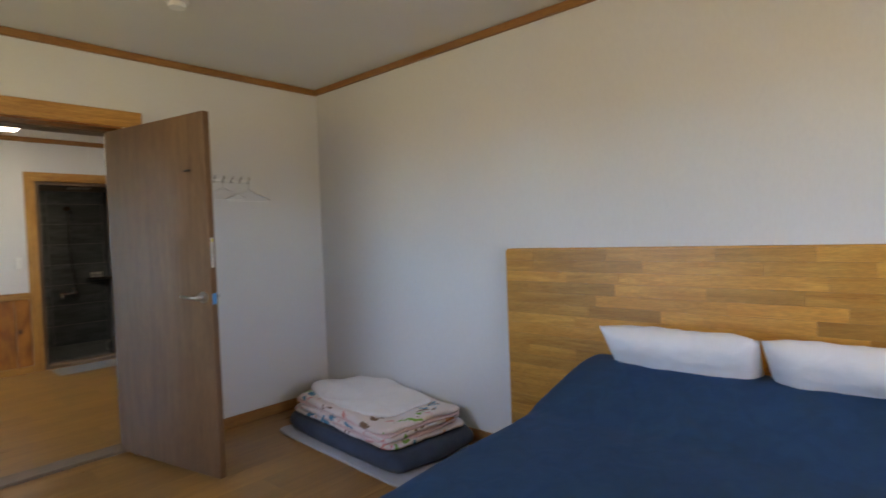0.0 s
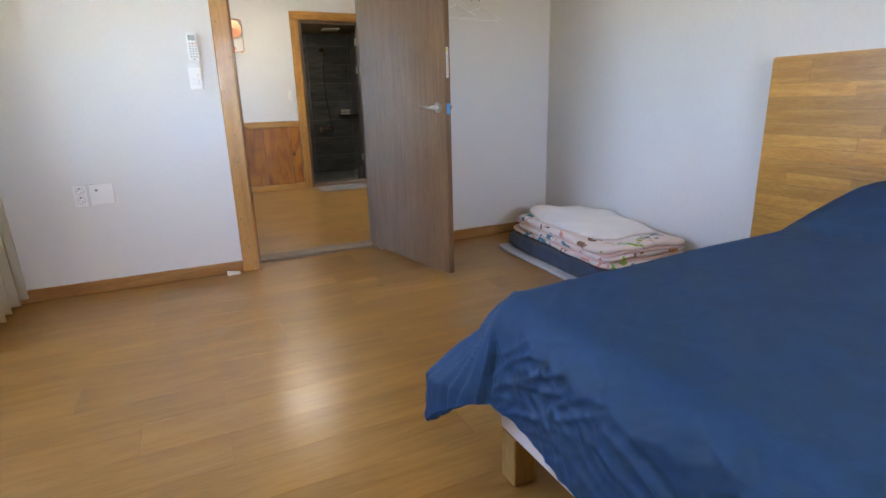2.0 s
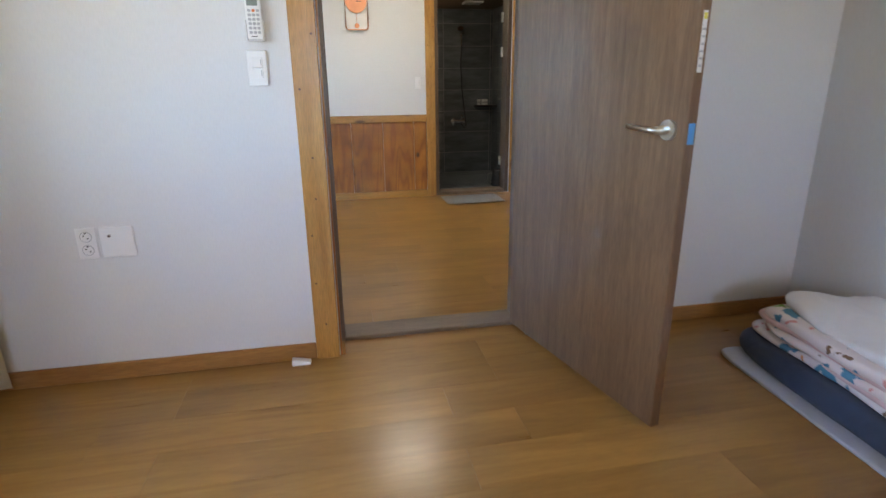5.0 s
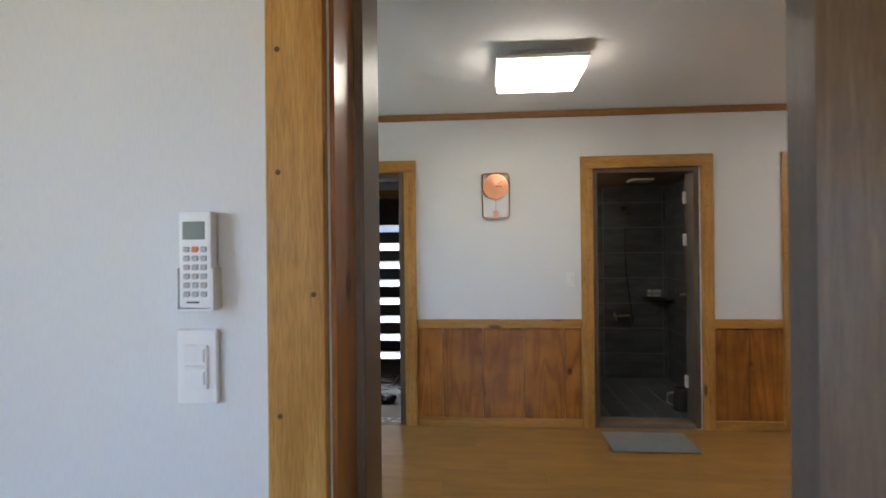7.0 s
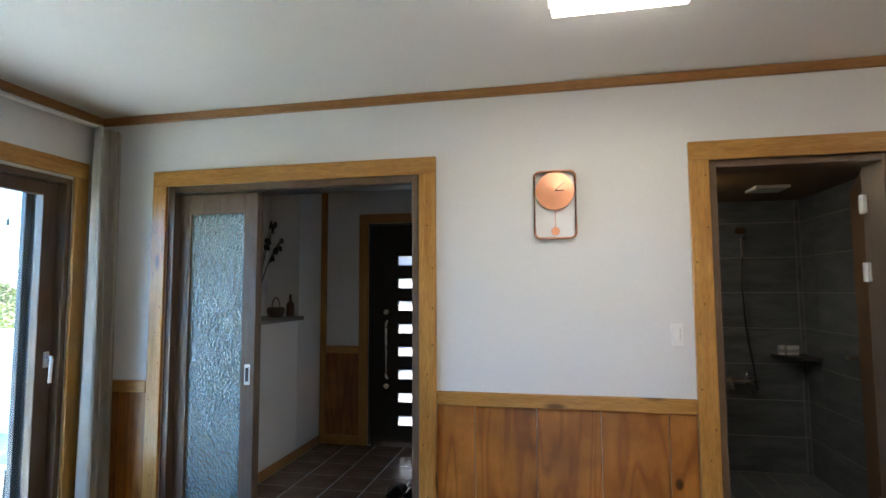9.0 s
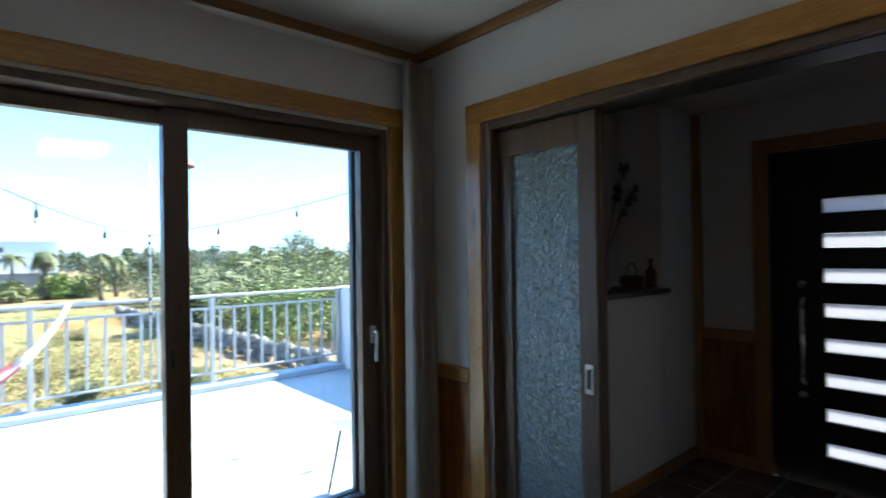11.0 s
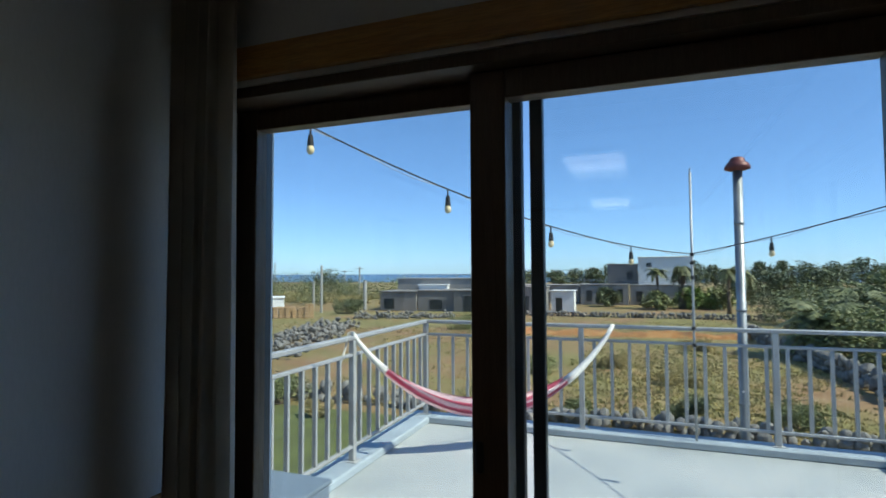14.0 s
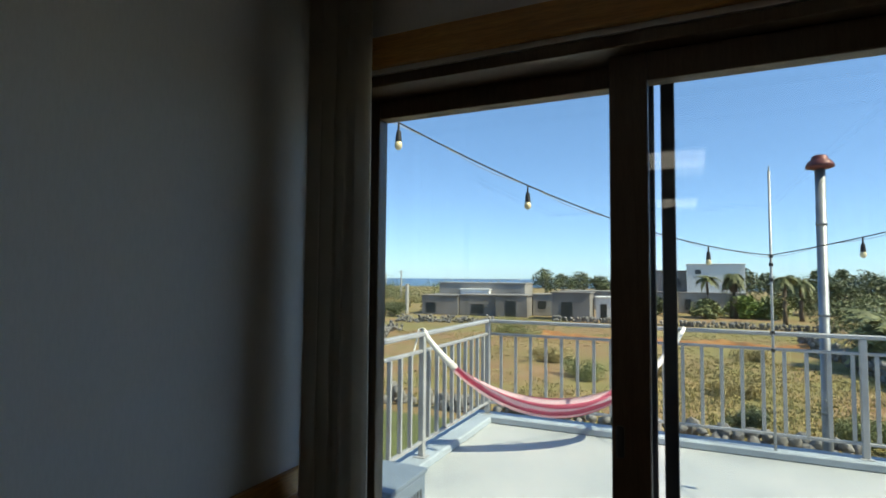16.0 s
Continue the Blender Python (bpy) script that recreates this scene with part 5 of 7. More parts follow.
for k, (x, y, h, s, m, lf) in enumerate([
        (-28, 11.8, 2.6, 4.6, "leaf_mid", 0.2), (-25, 12.6, 2.8, 5, "leaf_mid", 0.2), (-31, 13, 3.0, 5.4, "leaf_dark", 0.2), (-36, 14.0, 3.0, 5.5, "leaf_mid", 0.22), (-22.5, 13.6, 2.6, 4.6, "leaf_bright", 0.18),
        (-20.0, 14.6, 2.4, 4.4, "leaf_bright", 0.18), (-26, 16.5, 3.0, 6, "leaf_mid", 0.22), (-33, 18.5, 3.3, 6.5, "leaf_mid", 0.24), (-40, 18.0, 3.3, 6, "leaf_dark", 0.24), (-21, 19, 2.8, 6, "leaf_bright", 0.2),
        (-28, 24, 3.4, 7, "leaf_mid", 0.24), (-38, 27, 3.8, 8, "leaf_mid", 0.26), (-17.0, 17.0, 2.2, 5, "leaf_bright", 0.18), (-46, 14.5, 2.6, 5, "leaf_dark", 0.22), (-50, 18.5, 3.0, 6, "leaf_mid", 0.24),
        (-24, 2.2, 0.5, 1.3, "straw", 0.09), (-22, -0.6, 0.6, 1.6, "leaf_mid", 0.08), (-16.2, 4.2, 0.7, 0.9, "leaf_dark", 0.07), (-15.6, 1.5, 0.6, 0.8, "leaf_mid", 0.07), (-36, -6.5, 0.9, 4.0, "leaf_mid", 0.12),
        (-47, -22.0, 1.4, 2.6, "leaf_dark", 0.16), (-16.0, 6.6, 0.8, 1.1, "leaf_mid", 0.07), (-14.5, -6.8, 0.9, 1.6, "leaf_mid", 0.09), (-15.5, -8.6, 1.0, 1.8, "leaf_dark", 0.09), (-13.8, -5.0, 0.6, 0.7, "straw", 0.06),
        (-60, -34, 2.0, 7, "leaf_dark", 0.25), (-64, -40, 2.2, 8, "leaf_mid", 0.25), (-74, -34, 2.0, 9, "leaf_dark", 0.3), (-58, -42, 2.4, 8, "leaf_dark", 0.25), (-84, -40, 2.2, 10, "leaf_mid", 0.3), (-52, -44, 2.6, 9, "leaf_dark", 0.25), (-96, -60, 2.6, 14, "leaf_dark", 0.4), (-104, -44, 2.2, 14, "leaf_mid", 0.4), (-92, -30, 2.0, 12, "leaf_mid", 0.4), (-70, -52, 3.0, 12, "leaf_dark", 0.4), (-110, -76, 3.2, 16, "leaf_dark", 0.4), (-84, -64, 3.2, 14, "leaf_dark", 0.4), (-21, 4.5, 0.4, 1.4, "straw", 0.09), (-26, -2.6, 0.5, 2.0, "straw", 0.1), (-30, 6.0, 0.4, 1.8, "straw", 0.1)]):
    x, y = afar(x, y)
    bush(x, y, h * 1.15, s * 1.15, m, "rounded leafy shrub at the edge of the field", 500 + k, 4200 if x > -60 else 1600, lf * 0.5)


# grass and weeds of the field
def tufts(name, label, boxes_, count, hmin, hmax, mat, seed):
    rng = random.Random(seed)
    verts, faces = [], []
    for _ in range(count):
        x0, x1, y0, y1 = rng.choice(boxes_)
        x, y = rng.uniform(x0, x1), rng.uniform(y0, y1)
        if noise.noise((x * 0.12, y * 0.12, seed)) < -0.05:
            continue
        for _b in range(5):
            a = rng.random() * 6.28
            h = rng.uniform(hmin, hmax)
            l = rng.uniform(0.1, 0.5) * h
            w = 0.03 + 0.05 * h
            n = len(verts)
            bx, by = x + rng.uniform(-0.12, 0.12), y + rng.uniform(-0.12, 0.12)
            verts += [(bx - w * math.sin(a), by + w * math.cos(a), GROUND - 0.02), (bx + w * math.sin(a), by - w * math.cos(a), GROUND - 0.02), (bx + l * math.cos(a), by + l * math.sin(a), GROUND + h)]
            faces.append((n, n + 1, n + 2))
    me = bpy.data.meshes.new(name)
    me.from_pydata(verts, [], faces)
    me.materials.append(M[mat])
    return tagged(new(name, me), label, "grass", kind="stuff")


tufts("dry_grass", "straw-coloured dry grass tufts across the field", [(-40, -18, -14, 10), (-60, -38, -30, 14), (-30, -17, -4, 10)], 7000, 0.03, 0.13, "straw", 31)
tufts("green_weeds", "green weeds growing in the field", [(-40, -18, -10, 10), (-34, -19, -3, 8), (-60, -38, -30, 14)], 3000, 0.03, 0.14, "leaf_olive", 32)
tufts("tall_reeds", "tall pale reeds before the sea", [(-105, -72, -75, -30)], 3500, 0.3, 0.9, "straw", 33)


def rock_mesh(seed, sub=2):
    bm = bmesh.new()
    bmesh.ops.create_icosphere(bm, subdivisions=sub, radius=0.5)
    for v in bm.verts:
        n = noise.noise(v.co * 2.2 + Vector((seed, 0, 0))) * 0.3 + noise.noise(v.co * 5 + Vector((0, seed, 0))) * 0.12
        v.co *= 1 + n
    me = bpy.data.meshes.new("stone")
    bm.to_mesh(me)
    bm.free()
    me.materials.append(M["stone"])
    return me


ROCKS = [rock_mesh(s * 3.7) for s in range(5)]
ROCKS_FAR = [rock_mesh(s * 2.3, 1) for s in range(4)]


def stone_wall(name, label, a, b, rows, size, width, seed, far=False, heap=0.0):
    """Dry stone wall of separate basalt stones from a to b."""
    rng = random.Random(seed)
    t = thing(name, label, "stone wall", (*a, GROUND))
    a, b = Vector((*a, 0)), Vector((*b, 0))
    L = (b - a).length
    d = (b - a) / L
    s = Vector((-d.y, d.x, 0))
    n = int(L / (size * 0.8))
    for k in range(n):
        for r in range(rows):
            if rng.random() < 0.08 * r:
                continue
            sz = size * rng.uniform(0.7, 1.25)
            p = a + d * (k + 0.5 + rng.uniform(-0.3, 0.3)) * L / n + s * rng.uniform(-1, 1) * width * (1 - 0.35 * r / max(1, rows))
            z = GROUND + sz * 0.32 + min(r, 2.6) * size * 0.62 * (rng.random() if rows > 4 else 1)
            o = new("stone", rng.choice(ROCKS_FAR if far else ROCKS))
            o.parent = t
            o.matrix_parent_inverse = t.matrix_world.inverted()
            o.location = (p.x, p.y, z)
            o.rotation_euler = (rng.random() * 6, rng.random() * 6, rng.random() * 6)
            o.scale = (sz * rng.uniform(0.8, 1.3), sz, sz * 0.8)
    return t


stone_wall("stone_wall", "low dry wall of black basalt stones below the terrace", afar(-15.4, -3.6), afar(-14.7, 9.0), 2, 0.36, 0.22, 1)
stone_wall("stone_wall", "dark dry stone wall running along the field's edge", afar(-14.6, 10.4), afar(-38, 9.6), 3, 0.45, 0.2, 2)
stone_wall("stone_wall", "dry stone wall at the far side of the field", afar(-49.0, -7), afar(-48.5, 14), 2, 0.42, 0.25, 3, True)
stone_wall("stone_wall", "dry stone wall beside the lawn", afar(-15.2, -14.5), afar(-15.6, -3.8), 2, 0.42, 0.3, 4)
stone_wall("stone_heap", "heap of tumbled grey basalt stones", afar(-20, -12.5), afar(-36, -17.0), 7, 0.36, 2.2, 5, True)
stone_wall("stone_heap", "heap of tumbled grey basalt stones", afar(-42, -19), afar(-45, -11.0), 5, 0.34, 1.2, 6, True)


def berm():
    rng = random.Random(9)
    x0, y0 = afar(-35.5, -5)
    x1, y1 = afar(-36.0, 9.5)
    def f(u, v):
        y = y0 + (y1 - y0) * u
        x = x0 + (x1 - x0) * u - 1.6 + 3.2 * v
        n = 0.5 + 0.8 * noise.noise((y * 0.35, v * 2, 1.0)) + 0.3 * noise.noise((y * 1.3, v * 5, 4.0))
        return (x, y, GROUND - 0.05 + max(0, math.sin(math.pi * v)) * 0.55 * max(0.15, n))
    bm = grid_cloth(90, 14, f)
    m, nt, b = nodes_of("orange_earth")
    v = coords(nt)
    n = N(nt, "ShaderNodeTexNoise", Scale=1.6, Detail=6.0)
    nt.links.new(v, n.inputs["Vector"])
    nt.links.new(ramp(nt, n.outputs[0], [(0.3, (0.15, 0.07, 0.03)), (0.5, (0.34, 0.145, 0.045)), (0.72, (0.42, 0.24, 0.10))]), b.inputs["Base Color"])
    b.inputs["Roughness"].default_value = 0.95
    bump(nt, b, n.outputs[0], 0.8, 0.1)
    return tagged(part("earth_bank", bm, m, None, smooth=True), "bank of freshly dug orange earth across the field", "earth bank", kind="stuff")


berm()


def house(name, label, corner, along, depth, blocks):
    """Flat-roofed concrete building out of blocks (from, to, front, back, low, high, material), each with a parapet edge and windows."""
    t = thing(name, label, "house", (*corner, GROUND), turn=along)
    for (a0, a1, f, bk, lo, hi, mat, wins) in blocks:
        w = part("wall", boxes((a0, a1, f, bk, lo, hi), bevel=0.02), mat, None)
        w.parent = t
        r = part("roof", boxes((a0 - 0.12, a1 + 0.12, f - 0.12, bk + 0.12, hi + 0.001, hi + 0.14), bevel=0.02), mat, None)
        r.parent = t
        for (p, q, z0, z1) in wins:
            win = part("window", boxes((a0 + p, a0 + q, f - 0.035, f - 0.002, lo + z0, lo + z1)), "darkglass", None)
            win.parent = t
            fr = part("frame", boxes((a0 + p - 0.05, a0 + q + 0.05, f - 0.05, f - 0.001, lo + z0 - 0.06, lo + z0 - 0.001), (a0 + p - 0.05, a0 + q + 0.05, f - 0.05, f - 0.001, lo + z1 + 0.001, lo + z1 + 0.05)), "concrete", None)
            fr.parent = win
    return t


# along x of the building runs towards +y of the world, its front looks to the terrace
_ax, _ay = afar(-51.5, -21.0)
house("house", "long low grey concrete building with a railed flat roof", (_ax, _ay), 96, 0, [
    (0, 4.6, 0, 6, 0, 2.25, "concrete_dark", [(0.5, 1.8, 0.2, 1.5)]), (4.7, 9.2, 0.3, 6, 0, 2.35, "concrete_dark", [(1.5, 3.0, 0.2, 1.4)]),
    (0.1, 11.6, 6.2, 12, 0, 3.75, "concrete", [(1.0, 2.4, 1.2, 2.3), (6.0, 7.4, 1.2, 2.3)]),
    (3.4, 7.2, 5.0, 6.1, 2.4, 2.95, "whitewash", []), (9.3, 13.0, -0.4, 5, 0, 2.4, "concrete_dark", [(1.2, 2.4, 0.0, 1.9)]), (13.1, 16.5, 3.0, 7, 0, 2.5, "concrete", [(0.6, 1.6, 0.8, 1.8)])])
_bx, _by = afar(-50.3, -7.3)
house("shed", "small grey concrete cabin with a dark door", (_bx, _by), 92, 0, [(0, 4.0, 0, 3.4, 0, 2.9, "concrete_dark", [(1.0, 2.2, 0.0, 2.0)]), (4.3, 6.8, 2.5, 5.0, 0, 2.4, "whitewash", [(0.5, 1.2, 0.0, 1.7)])])
_cx, _cy = afar(-66.9, -2.0)
house("house", "two-storey white and grey concrete house on the field's far side", (_cx, _cy), 90.5, 0, [
    (0, 6.4, 0, 5, 0, 2.75, "concrete", [(0.8, 1.6, 0.5, 2.0), (5.0, 5.7, 0.4, 2.2)]), (3.6, 7.7, 2.0, 7, 2.9, 5.6, "concrete_dark", [(2.6, 3.4, 0.6, 1.8)]),
    (7.75, 14.6, 1.0, 7, 2.8, 6.5, "whitewash", [(1.0, 1.7, 2.5, 3.0)]), (6.6, 14.6, 0.6, 7, 0, 2.7, "concrete", [(0.8, 1.6, 0.4, 1.9), (3.0, 4.0, 0.5, 1.7)]), (-9.5, -0.5, 3, 8, 0, 2.6, "concrete", [(2.0, 3.0, 0.8, 1.8), (5.5, 6.5, 0.8, 1.8)])])
_sx, _sy = afar(-43.0, -31.2)
house("shed", "low white shed with a dark flat roof", (_sx, _sy), 128, 0, [(0, 4.4, 0, 4, 0, 1.75, "whitewash", [])])
_rng = random.Random(77)
M["tan"] = plain("tan_block", (0.40, 0.26, 0.14), 0.9, var=0.3, scale=5.0)
for k in range(8):
    x, y = afar(-40.2 - 0.20 * k, -26.6 + 0.50 * k)
    pt = thing("pallet_stack", "stack of weathered tan building blocks on a pallet", "block stack", (x, y, GROUND), group="stacks by the shed", turn=120 + 4 * (k % 3))
    for r in range(_rng.choice((3, 4, 4, 5))):
        for q in (-1, 1):
            o = part("block", boxes((q * 0.24 - 0.22, q * 0.24 + 0.22, -0.28, 0.28, r * 0.29, r * 0.29 + 0.27), bevel=0.02), "tan", None)
            o.parent = pt

for k, (x, y, h, arms) in enumerate([(-113.5, -78.8, 8.1, 2), (-47.5, -25.5, 5.5, 0), (-80.3, -38.3, 6.0, 1), (-51.4, -22.7, 3.7, 0), (-54.7, -30.9, 3.4, 0), (-100, -52, 5.5, 1)]):
    x, y = afar(x, y)
    pt = thing("utility_pole", "grey concrete utility pole in the fields", "utility pole", (x, y, GROUND), group="utility poles")
    o = part("mast", rods(((0, 0, 0), (0, 0, h), 0.13 if k != 3 else 0.22)), "polewood", None)
    o.parent = pt
    for j in range(arms):
        o = part("crossarm", boxes((-0.7, 0.7, -0.9, 0.9, h - 0.5 - j * 0.8, h - 0.38 - j * 0.8)), "polewood", None)
        o.parent = pt
        o.scale = (0.12, 1, 1)
# railing on the flat roof of the long building and the house wing
for (px, py, n) in ((-58.0, -21.1, 12), (-70.0, -2.5, 9)):
    x, y = afar(px, py)
    rt = thing("roof_railing", "thin grey railing along a flat roof", "railing", (x, y, GROUND + 3.8 if n == 12 else GROUND + 2.9))
    for k in range(n):
        o = part("post", boxes((-0.03, 0.03, k * 0.95 - 0.03, k * 0.95 + 0.03, 0, 0.55)), "galv", None)
        o.parent = rt
    o = part("bar", boxes((-0.03, 0.03, 0, (n - 1) * 0.95, 0.5, 0.56)), "galv", None)
    o.parent = rt

# ---- entry hall ----
HZ, HY1 = -0.13, 5.66
structure("wall_hall_front", panel(bmesh.new(), 'x', -2.4, 1.0, HY1, HY1 + 0.2, -0.4, 2.75, [(-1.40, -0.42, -0.4, 2.06)]), "wall", "off-white papered wall round the front door", "wall")
structure("wall_hall_west", panel(bmesh.new(), 'y', LY1 + 0.2, HY1, -2.42, -2.22, -0.4, 2.75), "wall", "off-white papered hall wall above the shoe cabinet", "wall")
structure("wall_hall_east", panel(bmesh.new(), 'y', LY1 + 0.2, HY1, 0.55, 0.75, -0.4, 2.75), "wall", "plain off-white hall wall", "wall")
structure("ceiling_hall", boxes((-2.22, 0.55, LY1 + 0.2, HY1, 2.42, 2.6)), "ceiling", "off-white hall ceiling", "ceiling")
structure("floor_hall_base", boxes((-2.22, 0.55, LY1 + 0.2, HY1, HZ - 0.2, HZ - 0.002)), "grout", "grey grout between the hall tiles", "floor")
_st = thing("step_entry", "wooden step edge at the entry", "step", kind="structure")
M["threshold_pine"] = wood("step_pine", (0.30, 0.15, 0.045), (0.43, 0.24, 0.085), 'x', rough=0.35)
part("tread", boxes((ENT[0] + 0.046, 0.5, LY1 + 0.001, 3.93, -0.03, 0.004), bevel=0.006, seg=2), "threshold_pine", _st)
part("riser", boxes((-1.895, 0.5, 3.90, 3.922, HZ, -0.031)), "threshold_pine", _st)
part("track", boxes((ENT[0] + 0.046, ENT[1] - 0.046, 3.46, 3.475, 0.0045, 0.0075), (ENT[0] + 0.046, ENT[1] - 0.046, 3.53, 3.545, 0.0045, 0.0075)), "steel", _st)

_sc = thing("shoe_cabinet", "white built-in hall cabinet with a dark shelf top", "cabinet", (-2.05, 4.8, HZ))
part("body", boxes((-2.219, -1.90, 3.94, 5.15, HZ + 0.08, 1.12), (-2.219, -1.90, 5.151, HY1 - 0.033, HZ + 0.08, 2.418), bevel=0.003), "wall", _sc)
part("plinth", boxes((-2.219, -1.893, 3.94, HY1 - 0.033, HZ, HZ + 0.079), bevel=0.002), "base_y", _sc, "brown wooden plinth")
part("top", boxes((-2.219, -1.845, 3.94, 5.149, 1.121, 1.155), bevel=0.004), plain("dark_shelf_top", (0.09, 0.085, 0.085), 0.35, var=0.1), _sc, "dark grey shelf top")
_cp = thing("trim_hall_corner", "pine corner post and wainscot of the hall", "casing", kind="structure")
part("corner_post", boxes((-1.925, -1.845, HY1 - 0.032, HY1 - 0.001, HZ, 2.42), bevel=0.003), "casing_z", _cp)
part("top_rail", boxes((-1.844, -1.496, HY1 - 0.026, HY1 - 0.001, 0.76, 0.835), bevel=0.003), "casing_x", _cp)
part("bottom_rail", boxes((-1.844, -1.496, HY1 - 0.026, HY1 - 0.001, HZ, HZ + 0.09), bevel=0.003), "casing_x", _cp)
part("panel", boxes((-1.844, -1.496, HY1 - 0.014, HY1 - 0.002, HZ + 0.091, 0.759)), "wainscot", _cp)
for a in (-1.495, -0.419):
    part("jamb_board", boxes((a, a + 0.094, HY1 - 0.024, HY1 - 0.001, HZ, 2.06), bevel=0.003), "casing_z", _cp)
part("head_board", boxes((-1.495, -0.325, HY1 - 0.024, HY1 - 0.001, 2.061, 2.155), bevel=0.003), "casing_x", _cp)


def front_door():
    t = thing("door_5", "black front door with glowing frosted glass strips", "door", (-0.91, HY1 + 0.08, HZ), kind="structure")
    x0, x1, y0, y1 = -1.39, -0.43, HY1 + 0.04, HY1 + 0.10
    sx0, sx1 = -1.105, -0.62
    slots = [(0.062 + k * 0.225, 0.062 + k * 0.225 + 0.092) for k in range(8)]
    bm = bmesh.new()
    panel(bm, 'x', x0, x1, y0, y1, HZ - 0.018, 2.045, [(sx0, sx1, a, b) for a, b in slots])
    leaf = part("leaf", bm, "black_door", t)
    for a, b in slots:
        p = part("glass_strip", boxes((sx0 + 0.001, sx1 - 0.001, (y0 + y1) / 2 - 0.004, (y0 + y1) / 2 + 0.004, a + 0.001, b - 0.001)), "milk", leaf, "milky glass strip lit from outside")
    part("frame", boxes((-1.40 + 0.001, -1.391, HY1 + 0.002, HY1 + 0.15, HZ, 2.055), (-0.429, -0.421, HY1 + 0.002, HY1 + 0.15, HZ, 2.055), (-1.399, -0.421, HY1 + 0.002, HY1 + 0.15, 2.046, 2.058)), "black_door", t)
    bm = bmesh.new()
    tube(bm, [(-1.215, y0 - 0.001, 0.52), (-1.215, y0 - 0.045, 0.54), (-1.215, y0 - 0.05, 0.6), (-1.21, y0 - 0.055, 0.8), (-1.215, y0 - 0.05, 1.0), (-1.215, y0 - 0.045, 1.06), (-1.215, y0 - 0.001, 1.08)], 0.012, 10)
    part("pull_handle", bm, "steel", leaf, "long curved steel pull handle", smooth=True)
    for z in (0.44, 1.17):
        part("lock", rods(((-1.225, y0, z), (-1.225, y0 - 0.012, z), 0.026), seg=20), "steel", leaf, smooth=False)
    return t


def milk_glass():
    """Milky strip glass: daylight passes through, scattered."""
    m, nt, b = nodes_of("milky_glass")
    out = nt.nodes["Material Output"]
    a = nt.nodes.new("ShaderNodeBsdfTranslucent")
    a.inputs[0].default_value = (0.34, 0.35, 0.36, 1)
    c = nt.nodes.new("ShaderNodeBsdfTransparent")
    c.inputs[0].default_value = (0.34, 0.35, 0.36, 1)
    mx = nt.nodes.new("ShaderNodeMixShader")
    mx.inputs[0].default_value = 0.03
    nt.links.new(a.outputs[0], mx.inputs[1])
    nt.links.new(c.outputs[0], mx.inputs[2])
    nt.links.new(mx.outputs[0], out.inputs[0])
    nt.nodes.remove(b)
    return m


M["milk"] = milk_glass()
front_door()
structure("pavement_porch", boxes((-2.7, 2.2, HY1 + 0.21, 9.5, HZ - 0.2, HZ - 0.02)), "concrete", "pale concrete porch outside the front door", "porch")

# sliding door of the entry, pushed open to one side
def water_glass():
    """Rippled decorative glass with large wavy cells."""
    m, nt, b = nodes_of("rippled_glass")
    v = coords(nt, (1.0, 1.0, 0.9))
    n = N(nt, "ShaderNodeTexNoise", Scale=26.0, Detail=1.0)
    nt.links.new(v, n.inputs["Vector"])
    bent = nt.nodes.new("ShaderNodeVectorMath")
    bent.operation = 'MULTIPLY_ADD'
    bent.inputs[1].default_value = (0.012, 0.012, 0.012)
    nt.links.new(n.outputs["Color"], bent.inputs[0])
    nt.links.new(v, bent.inputs[2])
    vo = N(nt, "ShaderNodeTexVoronoi", Scale=58.0)
    nt.links.new(bent.outputs[0], vo.inputs["Vector"])
    s = nt.nodes.new("ShaderNodeMath")
    s.operation = 'POWER'
    nt.links.new(vo.outputs["Distance"], s.inputs[0])
    s.inputs[1].default_value = 2.0
    b.inputs["Base Color"].default_value = (0.26, 0.41, 0.44, 1)
    b.inputs["Roughness"].default_value = 0.05
    b.inputs["Transmission Weight"].default_value = 0.55
    b.inputs["IOR"].default_value = 1.6
    b.inputs["Specular IOR Level"].default_value = 1.0
    b.inputs["Coat Weight"].default_value = 1.0
    b.inputs["Coat Roughness"].default_value = 0.05
    bu = nt.nodes.new("ShaderNodeBump")
    bu.inputs["Strength"].default_value, bu.inputs["Distance"].default_value = 1.0, 0.008
    nt.links.new(s.outputs[0], bu.inputs["Height"])
    nt.links.new(bu.outputs[0], b.inputs["Normal"])
    nt.links.new(bu.outputs[0], b.inputs["Coat Normal"])
    return m


M["ripple"] = water_glass()


